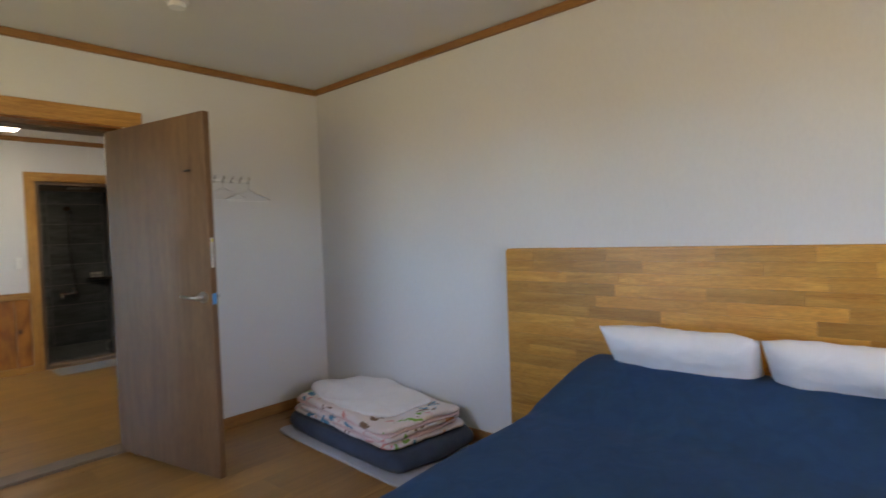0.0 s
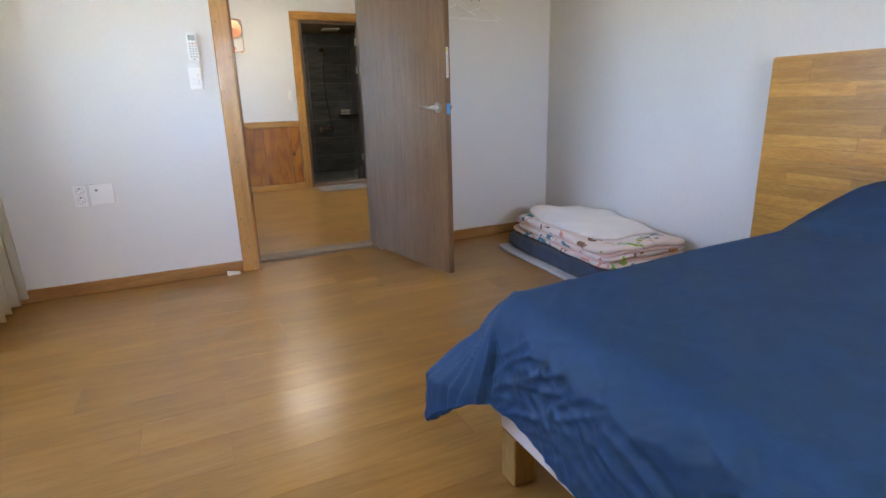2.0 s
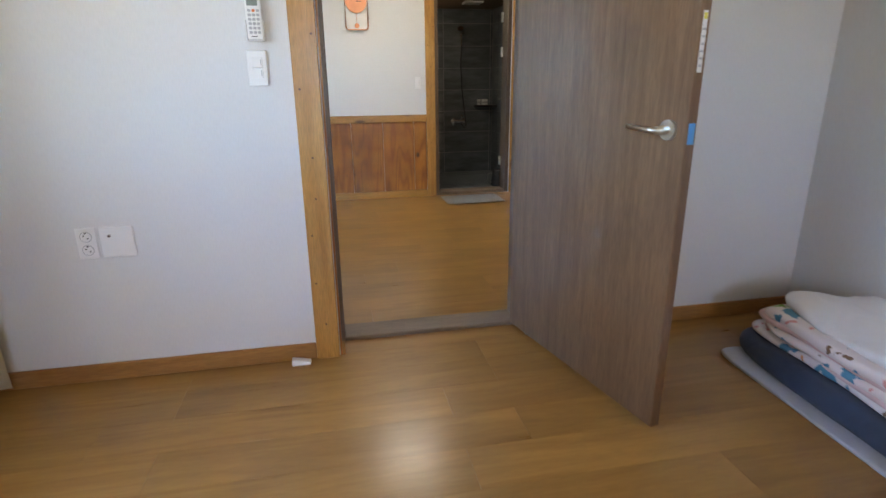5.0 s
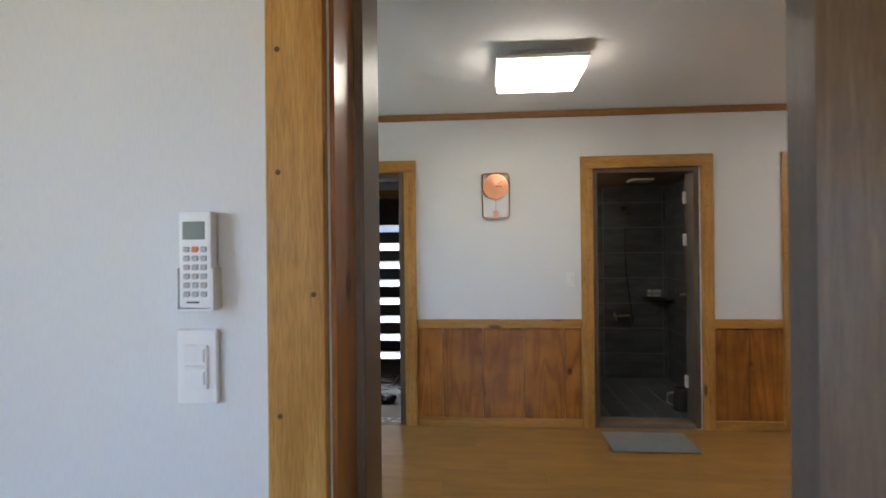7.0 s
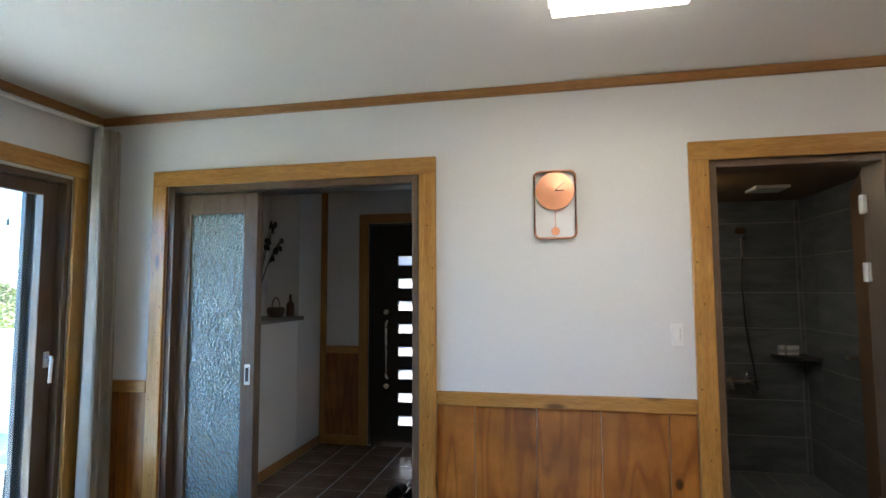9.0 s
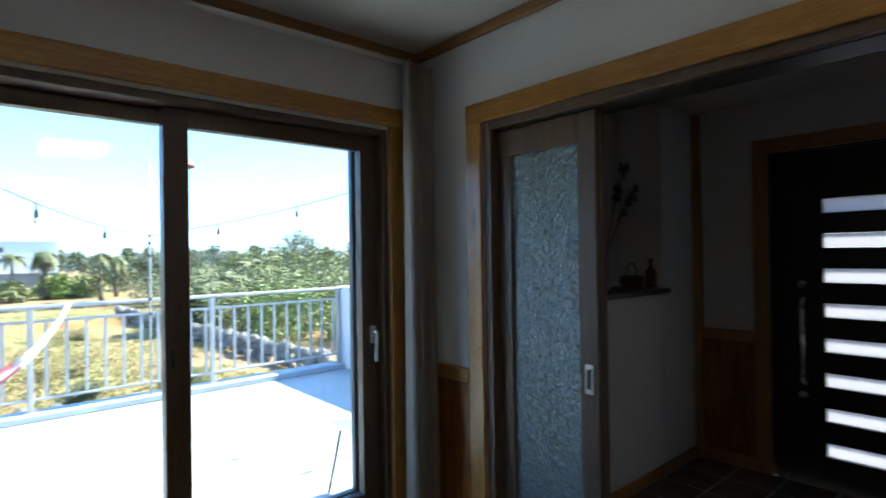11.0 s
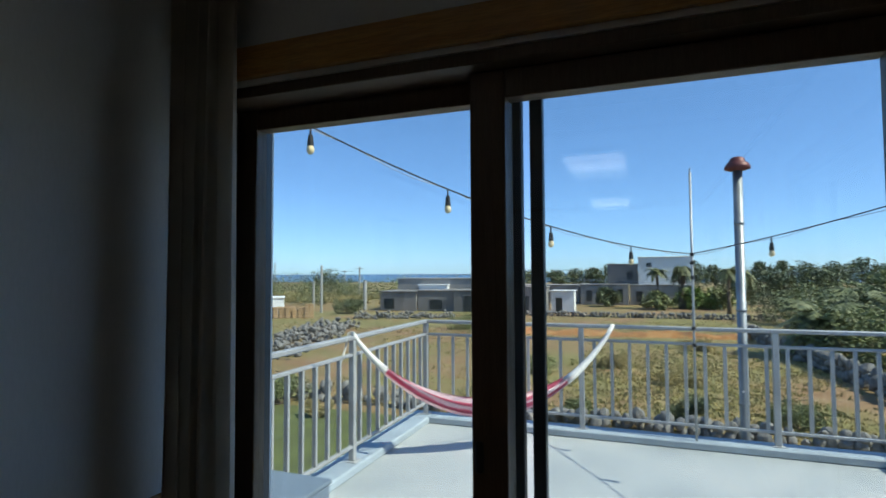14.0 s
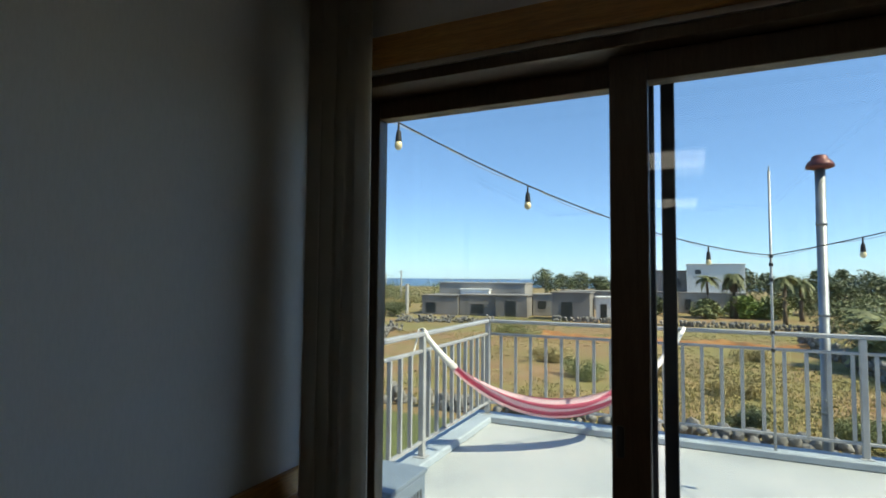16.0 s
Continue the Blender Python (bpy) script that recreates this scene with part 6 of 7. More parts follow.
def slide_door(x0, x1, y0, y1, grip):
    t = thing("door_2", "brown sliding door with a tall rippled glass pane", "sliding door", ((x0 + x1) / 2, y0, 0), kind="structure")
    z0, z1 = 0.01, 1.985
    w = 0.088
    lf = part("sash", boxes((x0, x0 + w, y0, y1, z0, z1), (x1 - w, x1, y0, y1, z0, z1), (x0 + w, x1 - w, y0, y1, z1 - 0.125, z1), (x0 + w, x1 - w, y0, y1, z0, z0 + 0.10), bevel=0.003), "frame", t)
    ym = (y0 + y1) / 2
    p = part("pane", boxes((x0 + w, x1 - w, ym - 0.003, ym + 0.003, z0 + 0.10, z1 - 0.125)), "ripple", lf, "rippled water-pattern glass")
    p.visible_shadow = False
    if grip:
        part("grip", boxes((x1 - 0.062, x1 - 0.026, y0 - 0.004, y0 - 0.0005, 0.835, 0.955), bevel=0.003), "steel", lf, "flush steel finger grip")
        part("grip_recess", boxes((x1 - 0.054, x1 - 0.034, y0 - 0.0055, y0 - 0.0042, 0.855, 0.935)), "dark_plastic", lf)
    return t


slide_door(-1.862, -1.322, 3.452, 3.488, True)
slide_door(-1.856, -1.342, 3.522, 3.556, False)
part("track_head", boxes((ENT[0] + 0.046, ENT[1] - 0.046, 3.43, 3.58, 1.986, 1.9885)), "dark_plastic", None).name = "trim_slide_track"
tagged(bpy.data.objects["trim_slide_track"], "dark sliding track under the door head", "door track", kind="structure")

def slippers():
    M["black_rubber"] = plain("matt_black_rubber", (0.006, 0.006, 0.007), 0.85)
    for k, dx in enumerate((0.0, 0.125)):
        t = thing("slipper", "black rubber house slipper standing on the hall tiles", "slipper", (-0.765 + dx, 4.50, HZ), group="pair of slippers")
        def sole(u, v):
            a, b = 2 * u - 1, v
            w = 0.048 + 0.010 * math.sin(b * 4.2)
            return (a * w * (1 - 0.6 * max(0, abs(2 * b - 1) - 0.75) * 3.2), -0.135 + 0.27 * b, 0.012 + 0.004 * math.cos(b * 5))
        bm = grid_cloth(8, 18, sole)
        bmesh.ops.solidify(bm, geom=bm.faces, thickness=0.016)
        o = part("sole", bm, "black_rubber", None, smooth=True)
        o.parent = t
        def strap(u, v):
            a = math.pi * u
            return (0.056 * math.cos(a), -0.03 + 0.155 * v, 0.012 + (0.060 - 0.030 * v) * math.sin(a))
        bm = grid_cloth(12, 8, strap)
        bmesh.ops.solidify(bm, geom=bm.faces, thickness=0.004)
        o = part("upper", bm, "black_rubber", None, smooth=True)
        o.parent = t


slippers()


def shelf_decor():
    t = thing("basket", "dark woven basket with a handle on the hall shelf", "basket", (-2.02, 4.95, 1.156))
    bm = bmesh.new()
    prof = [(0.055, 0.0), (0.075, 0.03), (0.08, 0.07), (0.07, 0.085)]
    rings = [[bm.verts.new((r * math.cos(k * math.pi / 10), r * math.sin(k * math.pi / 10), z)) for k in range(20)] for r, z in prof]
    for a, b in zip(rings, rings[1:]):
        for k in range(20):
            bm.faces.new((a[k], a[(k + 1) % 20], b[(k + 1) % 20], b[k]))
    bm.faces.new(rings[0][::-1])
    M["wicker"] = plain("dark_wicker", (0.07, 0.045, 0.03), 0.8, var=0.3, scale=60.0, bumps=0.7, bscale=90.0)
    o = part("bowl", bm, "wicker", None, smooth=True)
    o.parent = t
    bm = bmesh.new()
    tube(bm, [(0, -0.07 * math.cos(a), 0.08 + 0.09 * math.sin(a)) for a in [k * math.pi / 12 for k in range(13)]], 0.006, 6)
    o = part("handle", bm, "wicker", None, smooth=True)
    o.parent = t
    b = thing("bottle", "small dark bottle with a bronze neck on the hall shelf", "bottle", (-1.97, 5.12, 1.156))
    bm = rods(((0, 0, 0), (0, 0, 0.11), 0.036), ((0, 0, 0.14), (0, 0, 0.20), 0.012), seg=18)
    rod(bm, (0, 0, 0.11), (0, 0, 0.14), 0.036, 18, 0.012)
    o = part("glass_body", bm, plain("amber_bottle", (0.10, 0.05, 0.03), 0.15), None, smooth=False)
    o.parent = b
    v = thing("dried_branch", "dried branch with dark round leaves in a slim vase", "branch", (-2.08, 4.72, 1.156))
    o = part("vase", rods(((0, 0, 0), (0, 0, 0.20), 0.03), seg=18), plain("grey_vase", (0.3, 0.3, 0.3), 0.4), None)
    o.parent = v
    rng = random.Random(6)
    bm = bmesh.new()
    tips = []
    for k in range(6):
        a = rng.uniform(-0.9, 0.9)
        e = Vector((0.05 * rng.uniform(-1, 1), 0.08 + 0.34 * rng.random() * (1 if k else 1.6), 0.60 + 0.30 * rng.random()))
        pts = [Vector((0, 0, 0.18)), e * 0.5 + Vector((0, 0, 0.14)), e]
        tube(bm, pts, 0.003, 5)
        tips += [pts[1].lerp(e, q) for q in (0.2, 0.4, 0.6, 0.8, 1.0)]
    o = part("twig", bm, "bark", None)
    o.parent = v
    for p in tips:
        bm = bmesh.new()
        bmesh.ops.create_circle(bm, cap_ends=True, segments=9, radius=rng.uniform(0.018, 0.030), matrix=Matrix.Translation(p + Vector((0.01, rng.uniform(-0.02, 0.02), rng.uniform(-0.02, 0.02)))) @ Euler((rng.random(), 1.2 + rng.random() * 0.5, rng.random())).to_matrix().to_4x4())
        o = part("leaf", bm, "dark_plastic", None)
        o.parent = v


shelf_decor()

# ---- bathroom ----
QX0, QX1, QY1, QZ = 1.02, 2.365, 5.30, -0.06
structure("wall_bath_back", panel(bmesh.new(), 'x', QX0 - 0.1, QX1 + 0.09, QY1 + 0.003, QY1 + 0.15, -0.4, 2.5), "grout", "grey grout behind the bathroom tiles", "wall")
structure("wall_bath_east", panel(bmesh.new(), 'y', LY1 + 0.2, QY1 + 0.011, QX1 + 0.003, QX1 + 0.09, -0.4, 2.5), "grout", "grey grout behind the bathroom tiles", "wall")
structure("wall_bath_west", panel(bmesh.new(), 'y', LY1 + 0.2, QY1 + 0.011, QX0 - 0.1, QX0 - 0.003, -0.4, 2.5), "grout", "grey grout behind the bathroom tiles", "wall")
structure("floor_bath_base", boxes((QX0 - 0.1, QX1 + 0.09, LY1 + 0.2, QY1 + 0.011, QZ - 0.2, QZ - 0.002)), "grout", "pale grout of the bathroom floor", "floor")
M["bathceil"] = wood("bath_ceiling_board", (0.17, 0.095, 0.035), (0.27, 0.16, 0.06), 'x', rough=0.4)
structure("ceiling_bath", boxes((QX0 - 0.1, QX1 + 0.09, LY1 + 0.2, QY1 + 0.011, 2.10, 2.25)), "bathceil", "brown wooden bathroom ceiling", "ceiling")


def tiles(name, label, plane, c, a0, a1, b0, b1, w, h, mat, cat, thick=0.010):
    """Tiles on a plane: x or y constant for walls (b is z), z constant for floors (b is y)."""
    t = thing(name, label, cat, kind="structure")
    shared = {}
    b = b0
    row = 0
    while b < b1 - 0.01:
        be = min(b + h, b1)
        a = a0
        while a < a1 - 0.01:
            ae = min(a + w, a1)
            key = (round(ae - a, 3), round(be - b, 3))
            if key not in shared:
                gap = 0.006 if plane == 'z' else 0.0035
                hw, hh, g = key[0] / 2 - gap, key[1] / 2 - gap, thick / 2
                d = {'x': (-g, g, -hw, hw, -hh, hh), 'y': (-hw, hw, -g, g, -hh, hh), 'z': (-hw, hw, -hh, hh, -g, g)}[plane]
                bm = boxes(d, bevel=0.0012)
                me = bpy.data.meshes.new("tile")
                bm.to_mesh(me)
                bm.free()
                me.materials.append(M[mat])
                shared[key] = me
            o = new("tile", shared[key])
            o.parent = t
            am, bmid = (a + ae) / 2, (b + be) / 2
            o.location = {'x': (c, am, bmid), 'y': (am, c, bmid), 'z': (am, bmid, c)}[plane]
            a = ae
        b = be
        row += 1
    return t


def slate(name):
    m, nt, b = nodes_of(name)
    vec, rnd = shifted(nt, coords(nt))
    mp = nt.nodes.new("ShaderNodeMapping")
    mp.inputs["Scale"].default_value = (1.2, 1.2, 5.0)
    nt.links.new(vec, mp.inputs[0])
    n = N(nt, "ShaderNodeTexNoise", Scale=2.2, Detail=7.0, Roughness=0.65)
    nt.links.new(mp.outputs[0], n.inputs["Vector"])
    nt.links.new(ramp(nt, n.outputs[0], [(0.28, (0.075, 0.088, 0.100)), (0.5, (0.13, 0.150, 0.168)), (0.75, (0.22, 0.245, 0.268))]), b.inputs["Base Color"])
    rough_from(nt, b, n.outputs[0], 0.25, 0.45)
    bump(nt, b, n.outputs[0], 0.25, 0.004)
    return m


M["slate"] = slate("slate_tile_stone")
tiles("wall_bath_back_tiles", "dark slate-grey wall tiles with thin joints", 'y', QY1 + 0.005, QX0, QX1, QZ, 2.099, 0.655, 0.283, "slate", "tiled wall")
tiles("wall_bath_east_tiles", "dark slate-grey wall tiles with thin joints", 'x', QX1 + 0.005, LY1 + 0.201, QY1, QZ, 2.099, 0.73, 0.283, "slate", "tiled wall")
tiles("wall_bath_west_tiles", "dark slate-grey wall tiles with thin joints", 'x', QX0 - 0.005, LY1 + 0.201, QY1, QZ, 2.099, 0.73, 0.283, "slate", "tiled wall")
tiles("floor_bath", "long dark slate floor tiles with pale joints", 'z', QZ - 0.004, QX0, QX1, LY1 + 0.201, QY1, 0.20, 0.72, "slate", "tiled floor")
tiles("floor_hall", "dark brown square hall floor tiles", 'z', HZ - 0.004, -1.895, 0.55, 3.923, HY1, 0.29, 0.29, "halltile", "tiled floor")


def bath_things():
    t = thing("shower", "chrome hand shower on a black bracket with hose and mixer", "shower", (1.70, QY1, 1.0))
    y = QY1 - 0.001
    bm = rods(((1.930, y, 1.80), (1.930, y - 0.06, 1.80), 0.018), ((1.930, y - 0.06, 1.80), (1.900, y - 0.12, 1.845), 0.016))
    part("bracket", bm, "dark_plastic", t, "black wall bracket")
    bm = rods(((1.900, y - 0.10, 1.64), (1.890, y - 0.11, 1.80), 0.013))
    rod(bm, (1.890, y - 0.11, 1.80), (1.875, y - 0.16, 1.845), 0.022, 16, 0.04)
    part("shower_head", bm, "chrome", t, smooth=False)
    bm = bmesh.new()
    tube(bm, [(1.900, y - 0.10, 1.64), (1.890, y - 0.10, 1.4), (1.910, y - 0.08, 1.1), (1.950, y - 0.07, 0.80), (1.970, y - 0.09, 0.60), (1.950, y - 0.08, 0.56), (1.910, y - 0.06, 0.62)], 0.0075, 8)
    part("hose", bm, "dark_plastic", t, smooth=True)
    h = 0.655
    bm = rods(((1.790, y - 0.045, h), (1.970, y - 0.045, h), 0.026), ((1.810, y, h), (1.810, y - 0.045, h), 0.02), ((1.950, y, h), (1.950, y - 0.045, h), 0.02), ((1.900, y - 0.05, h + 0.01), (1.900, y - 0.13, h + 0.08), 0.012), ((1.810, y - 0.05, h - 0.02), (1.770, y - 0.16, h - 0.035), 0.014))
    part("mixer", bm, "chrome", t, "chrome mixer tap")
    for x in (1.81, 1.95):
        part("rosette", rods(((x, y, h), (x, y - 0.012, h), 0.038), seg=20), "chrome", t)
    s = thing("corner_shelf", "black corner shelf in the shower", "shelf", (2.25, QY1 - 0.1, 0.87))
    bm = bmesh.new()
    pts = [(QX1 - 0.001, QY1 - 0.001)] + [(QX1 - 0.001 - 0.26 * math.cos(a), QY1 - 0.001 - 0.26 * math.sin(a)) for a in [k * math.pi / 2 / 8 for k in range(9)]]
    lo = [bm.verts.new((x, yy, 0.845)) for x, yy in pts]
    hi = [bm.verts.new((x, yy, 0.87)) for x, yy in pts]
    bm.faces.new(hi)
    bm.faces.new(lo[::-1])
    for k in range(len(pts)):
        bm.faces.new((lo[k], lo[(k + 1) % len(pts)], hi[(k + 1) % len(pts)], hi[k]))
    part("board", bm, "dark_plastic", s)
    for k in range(3):
        b = thing("bottle", "small white toiletry bottle on the corner shelf", "bottle", (2.155 + k * 0.05, QY1 - 0.08 - 0.02 * (k == 1), 0.871), group="toiletries")
        o = part("body", boxes((-0.02, 0.02, -0.018, 0.018, 0, 0.075), bevel=0.005, seg=2), "white_plastic", None)
        o.parent = b
        o = part("band", boxes((-0.0205, 0.0205, -0.0185, 0.0185, 0.02, 0.045)), "grey_plastic", None)
        o.parent = b
    v = thing("ceiling_vent", "square white bathroom fan grille", "vent", (1.95, 4.75, 2.099))
    part("grille", boxes((1.80, 2.02, 4.55, 4.77, 2.078, 2.099), bevel=0.008, seg=2), "white_plastic", v)
    for k in range(6):
        part("slot", boxes((1.82, 2.0, 4.57 + k * 0.032, 4.582 + k * 0.032, 2.0765, 2.0779)), "grey_plastic", v)
    l = thing("bath_lamp", "round warm bathroom ceiling lamp, lit", "ceiling lamp", (1.25, 4.3, 2.099))
    part("base", rods(((1.27, 4.35, 2.085), (1.27, 4.35, 2.0995), 0.11), seg=32), "white_plastic", l)
    part("diffuser", rods(((1.27, 4.35, 2.04), (1.27, 4.35, 2.0845), 0.10), seg=32), emitter("bath_diffuser", (1.0, 0.88, 0.70), 1.1), l, "glowing warm diffuser")
    d = thing("door_3", "brown bathroom door standing wide open inwards", "door", (1.92, 3.6, 0.03), kind="structure")
    leaf = part("leaf", boxes((1.962, 1.997, 3.60, 4.36, 0.035, 1.985), bevel=0.002), "leaf", d)
    for z in (0.28, 1.42, 1.76):
        part("hinge", boxes((1.940, 1.999, 3.560, 3.598, z, z + 0.095), bevel=0.003), "white_plastic", leaf, "white butt hinge")
    bm = bmesh.new()
    tube(bm, [(1.946, 4.29, 0.97), (1.90, 4.29, 0.97), (1.895, 4.22, 0.97), (1.897, 4.17, 0.97)], 0.009, 8)
    part("door_handle", bm, "steel", leaf, smooth=True)
    swing = Matrix.Translation((1.965, 3.6, 0)) @ Matrix.Rotation(radians(-22), 4, "Z") @ Matrix.Translation((-1.965, -3.6, 0))
    for o in [leaf] + [c for c in leaf.children if c.name.startswith("door_handle")]:
        o.data.transform(swing)
    M["jug_grey"] = plain("dull_grey_plastic", (0.07, 0.08, 0.095), 0.6)
    j = thing("cleaning_jug", "dark grey plastic jug on the wet bathroom floor", "jug", (2.10, 4.12, QZ))
    bm = bmesh.new()
    prof = [(0.001, 0.0), (0.075, 0.0), (0.08, 0.02), (0.065, 0.16), (0.055, 0.20), (0.05, 0.20)]
    rings = [[bm.verts.new((r * math.cos(k * math.pi / 10), r * math.sin(k * math.pi / 10), z)) for k in range(20)] for r, z in prof]
    for a, b in zip(rings, rings[1:]):
        for k in range(20):
            bm.faces.new((a[k], a[(k + 1) % 20], b[(k + 1) % 20], b[k]))
    o = part("body", bm, "jug_grey", None, smooth=True)
    o.parent = j
    o = part("handle", tube(bmesh.new(), [(-0.07, 0, 0.16), (-0.12, 0, 0.15), (-0.125, 0, 0.07), (-0.075, 0, 0.04)], 0.009, 6), "grey_plastic", None)
    o.parent = j


bath_things()


def bath_mat():
    def f(u, v):
        return (1.21 + 0.60 * u + 0.006 * noise.noise((u * 6, v * 6, 1)), 2.885 + 0.397 * v + 0.006 * noise.noise((u * 6, v * 6, 5)), 0.012 + 0.0035 * noise.noise((u * 9, v * 9, 2)))
    bm = grid_cloth(40, 26, f)
    bmesh.ops.solidify(bm, geom=bm.faces, thickness=0.010)
    return tagged(part("bath_mat", bm, "mat", None, smooth=True), "flat grey woven mat before the bathroom door", "bath mat")


bath_mat()

# ---- sunny room ----
SX0, SX1, SY1 = 2.47, 5.2, 6.6
SWIN = (2.75, 4.9, 0.55, 2.02)
structure("wall_sunroom_north", panel(bmesh.new(), 'x', SX0, SX1 + 0.2, SY1, SY1 + 0.25, -0.4, 2.75, [SWIN]), "wall", "papered wall with a sunny window", "wall")
structure("wall_sunroom_west", panel(bmesh.new(), 'y', QY1 + 0.15, SY1 + 0.25, SX0 - 0.15, SX0, -0.4, 2.75), "wall", "plain papered wall of the sunny room", "wall")
structure("wall_sunroom_west_low", panel(bmesh.new(), 'y', LY1 + 0.2, QY1 + 0.15, QX1 + 0.091, SX0, -0.4, 2.75), "wall", "plain papered wall of the sunny room", "wall")
structure("wall_sunroom_east", panel(bmesh.new(), 'y', LY1 + 0.2, SY1, SX1, SX1 + 0.2, -0.4, 2.75), "wall", "plain papered wall of the sunny room", "wall")
structure("wall_sunroom_south", panel(bmesh.new(), 'x', LX1 + 0.2, SX1 + 0.2, LY1, LY1 + 0.2, -0.4, 2.75), "wall", "plain papered wall of the sunny room", "wall")
structure("ceiling_sunroom", boxes((SX0, SX1, LY1 + 0.2, SY1, 2.48, 2.65)), "ceiling", "off-white ceiling of the sunny room", "ceiling")
structure("floor_sunroom", boxes((SX0, SX1, LY1 + 0.2, SY1, -0.2, -0.001)), "plank", "honey-brown laminate floor lit by the sun", "floor")


def sheer_cloth():
    m, nt, b = nodes_of("sheer_net")
    out = nt.nodes["Material Output"]
    tl = nt.nodes.new("ShaderNodeBsdfTranslucent")
    tl.inputs[0].default_value = (0.85, 0.80, 0.76, 1)
    tp = nt.nodes.new("ShaderNodeBsdfTransparent")
    mx = nt.nodes.new("ShaderNodeMixShader")
    mx.inputs[0].default_value = 0.35
    nt.links.new(tl.outputs[0], mx.inputs[1])
    nt.links.new(tp.outputs[0], mx.inputs[2])
    nt.links.new(mx.outputs[0], out.inputs[0])
    nt.nodes.remove(b)
    return m


M["net"] = sheer_cloth()
curtain("sheer_curtain", "sheer white net curtain glowing in the sun", 'x', 2.62, 4.3, SY1 - 0.10, 0.42, 2.1, 16, 0.022, "net", 0.001, 3.0)
_sr = thing("curtain_rod", "slim white rod of the net curtain", "curtain rod", (3.5, SY1 - 0.10, 2.1))
part("pole", rods(((2.5, SY1 - 0.10, 2.105), (5.1, SY1 - 0.10, 2.105), 0.012)), "white_plastic", _sr)
for _x in (2.56, 4.95):
    part("bracket", rods(((_x, SY1 - 0.10, 2.105), (_x, SY1 - 0.002, 2.105), 0.007)), "white_plastic", _sr)
_sw = thing("window_2", "white framed window of the sunny room", "window", (3.8, SY1 + 0.1, 0.55), kind="structure")
part("window_frame", boxes((SWIN[0] + 0.001, SWIN[0] + 0.06, SY1 + 0.05, SY1 + 0.13, SWIN[2] + 0.001, SWIN[3] - 0.001), (SWIN[1] - 0.06, SWIN[1] - 0.001, SY1 + 0.05, SY1 + 0.13, SWIN[2] + 0.001, SWIN[3] - 0.001),
                           (SWIN[0] + 0.06, SWIN[1] - 0.06, SY1 + 0.05, SY1 + 0.13, SWIN[3] - 0.06, SWIN[3] - 0.001), (SWIN[0] + 0.06, SWIN[1] - 0.06, SY1 + 0.05, SY1 + 0.13, SWIN[2] + 0.001, SWIN[2] + 0.06), (3.79, 3.86, SY1 + 0.05, SY1 + 0.13, SWIN[2] + 0.06, SWIN[3] - 0.06)), "white_plastic", _sw)
for a, b in ((SWIN[0] + 0.06, 3.79), (3.86, SWIN[1] - 0.06)):
    part("pane", boxes((a, b, SY1 + 0.085, SY1 + 0.091, SWIN[2] + 0.06, SWIN[3] - 0.06)), "pane", _sw).visible_shadow = False

# ---- bedroom window and its curtain ----
_bw = thing("window_3", "white framed bedroom window behind a cream curtain", "window", (BX0 - 0.15, -2.35, 0.75), kind="structure")
y0, y1, z0, z1 = BEDWIN
part("window_frame", boxes((BX0 - 0.16, BX0 - 0.08, y0 + 0.001, y0 + 0.06, z0 + 0.001, z1 - 0.001), (BX0 - 0.16, BX0 - 0.08, y1 - 0.06, y1 - 0.001, z0 + 0.001, z1 - 0.001),
                           (BX0 - 0.16, BX0 - 0.08, y0 + 0.06, y1 - 0.06, z1 - 0.06, z1 - 0.001), (BX0 - 0.16, BX0 - 0.08, y0 + 0.06, y1 - 0.06, z0 + 0.001, z0 + 0.06), (BX0 - 0.16, BX0 - 0.08, -1.265, -1.185, z0 + 0.06, z1 - 0.06)), "white_plastic", _bw)
for a, b in ((y0 + 0.06, -1.265), (-1.185, y1 - 0.06)):
    part("pane", boxes((BX0 - 0.125, BX0 - 0.119, a, b, z0 + 0.06, z1 - 0.06)), "pane", _bw).visible_shadow = False
# added window, out of view, that gives the back fill lamp an opening
_kw = thing("added_window", "unseen white framed window added to light the bedroom from behind", "window", (0.6, BY0 - 0.15, 1.05), kind="structure")
x0, x1, z0, z1 = ADDED_WIN
part("window_frame", boxes((x0 + 0.001, x0 + 0.06, BY0 - 0.16, BY0 - 0.08, z0 + 0.001, z1 - 0.001), (x1 - 0.06, x1 - 0.001, BY0 - 0.16, BY0 - 0.08, z0 + 0.001, z1 - 0.001),
                           (x0 + 0.06, x1 - 0.06, BY0 - 0.16, BY0 - 0.08, z1 - 0.06, z1 - 0.001), (x0 + 0.06, x1 - 0.06, BY0 - 0.16, BY0 - 0.08, z0 + 0.001, z0 + 0.06), (0.57, 0.63, BY0 - 0.16, BY0 - 0.08, z0 + 0.06, z1 - 0.06)), "white_plastic", _kw)
for a, b in ((x0 + 0.06, 0.57), (0.63, x1 - 0.06)):
    part("pane", boxes((a, b, BY0 - 0.125, BY0 - 0.119, z0 + 0.06, z1 - 0.06)), "pane", _kw).visible_shadow = False


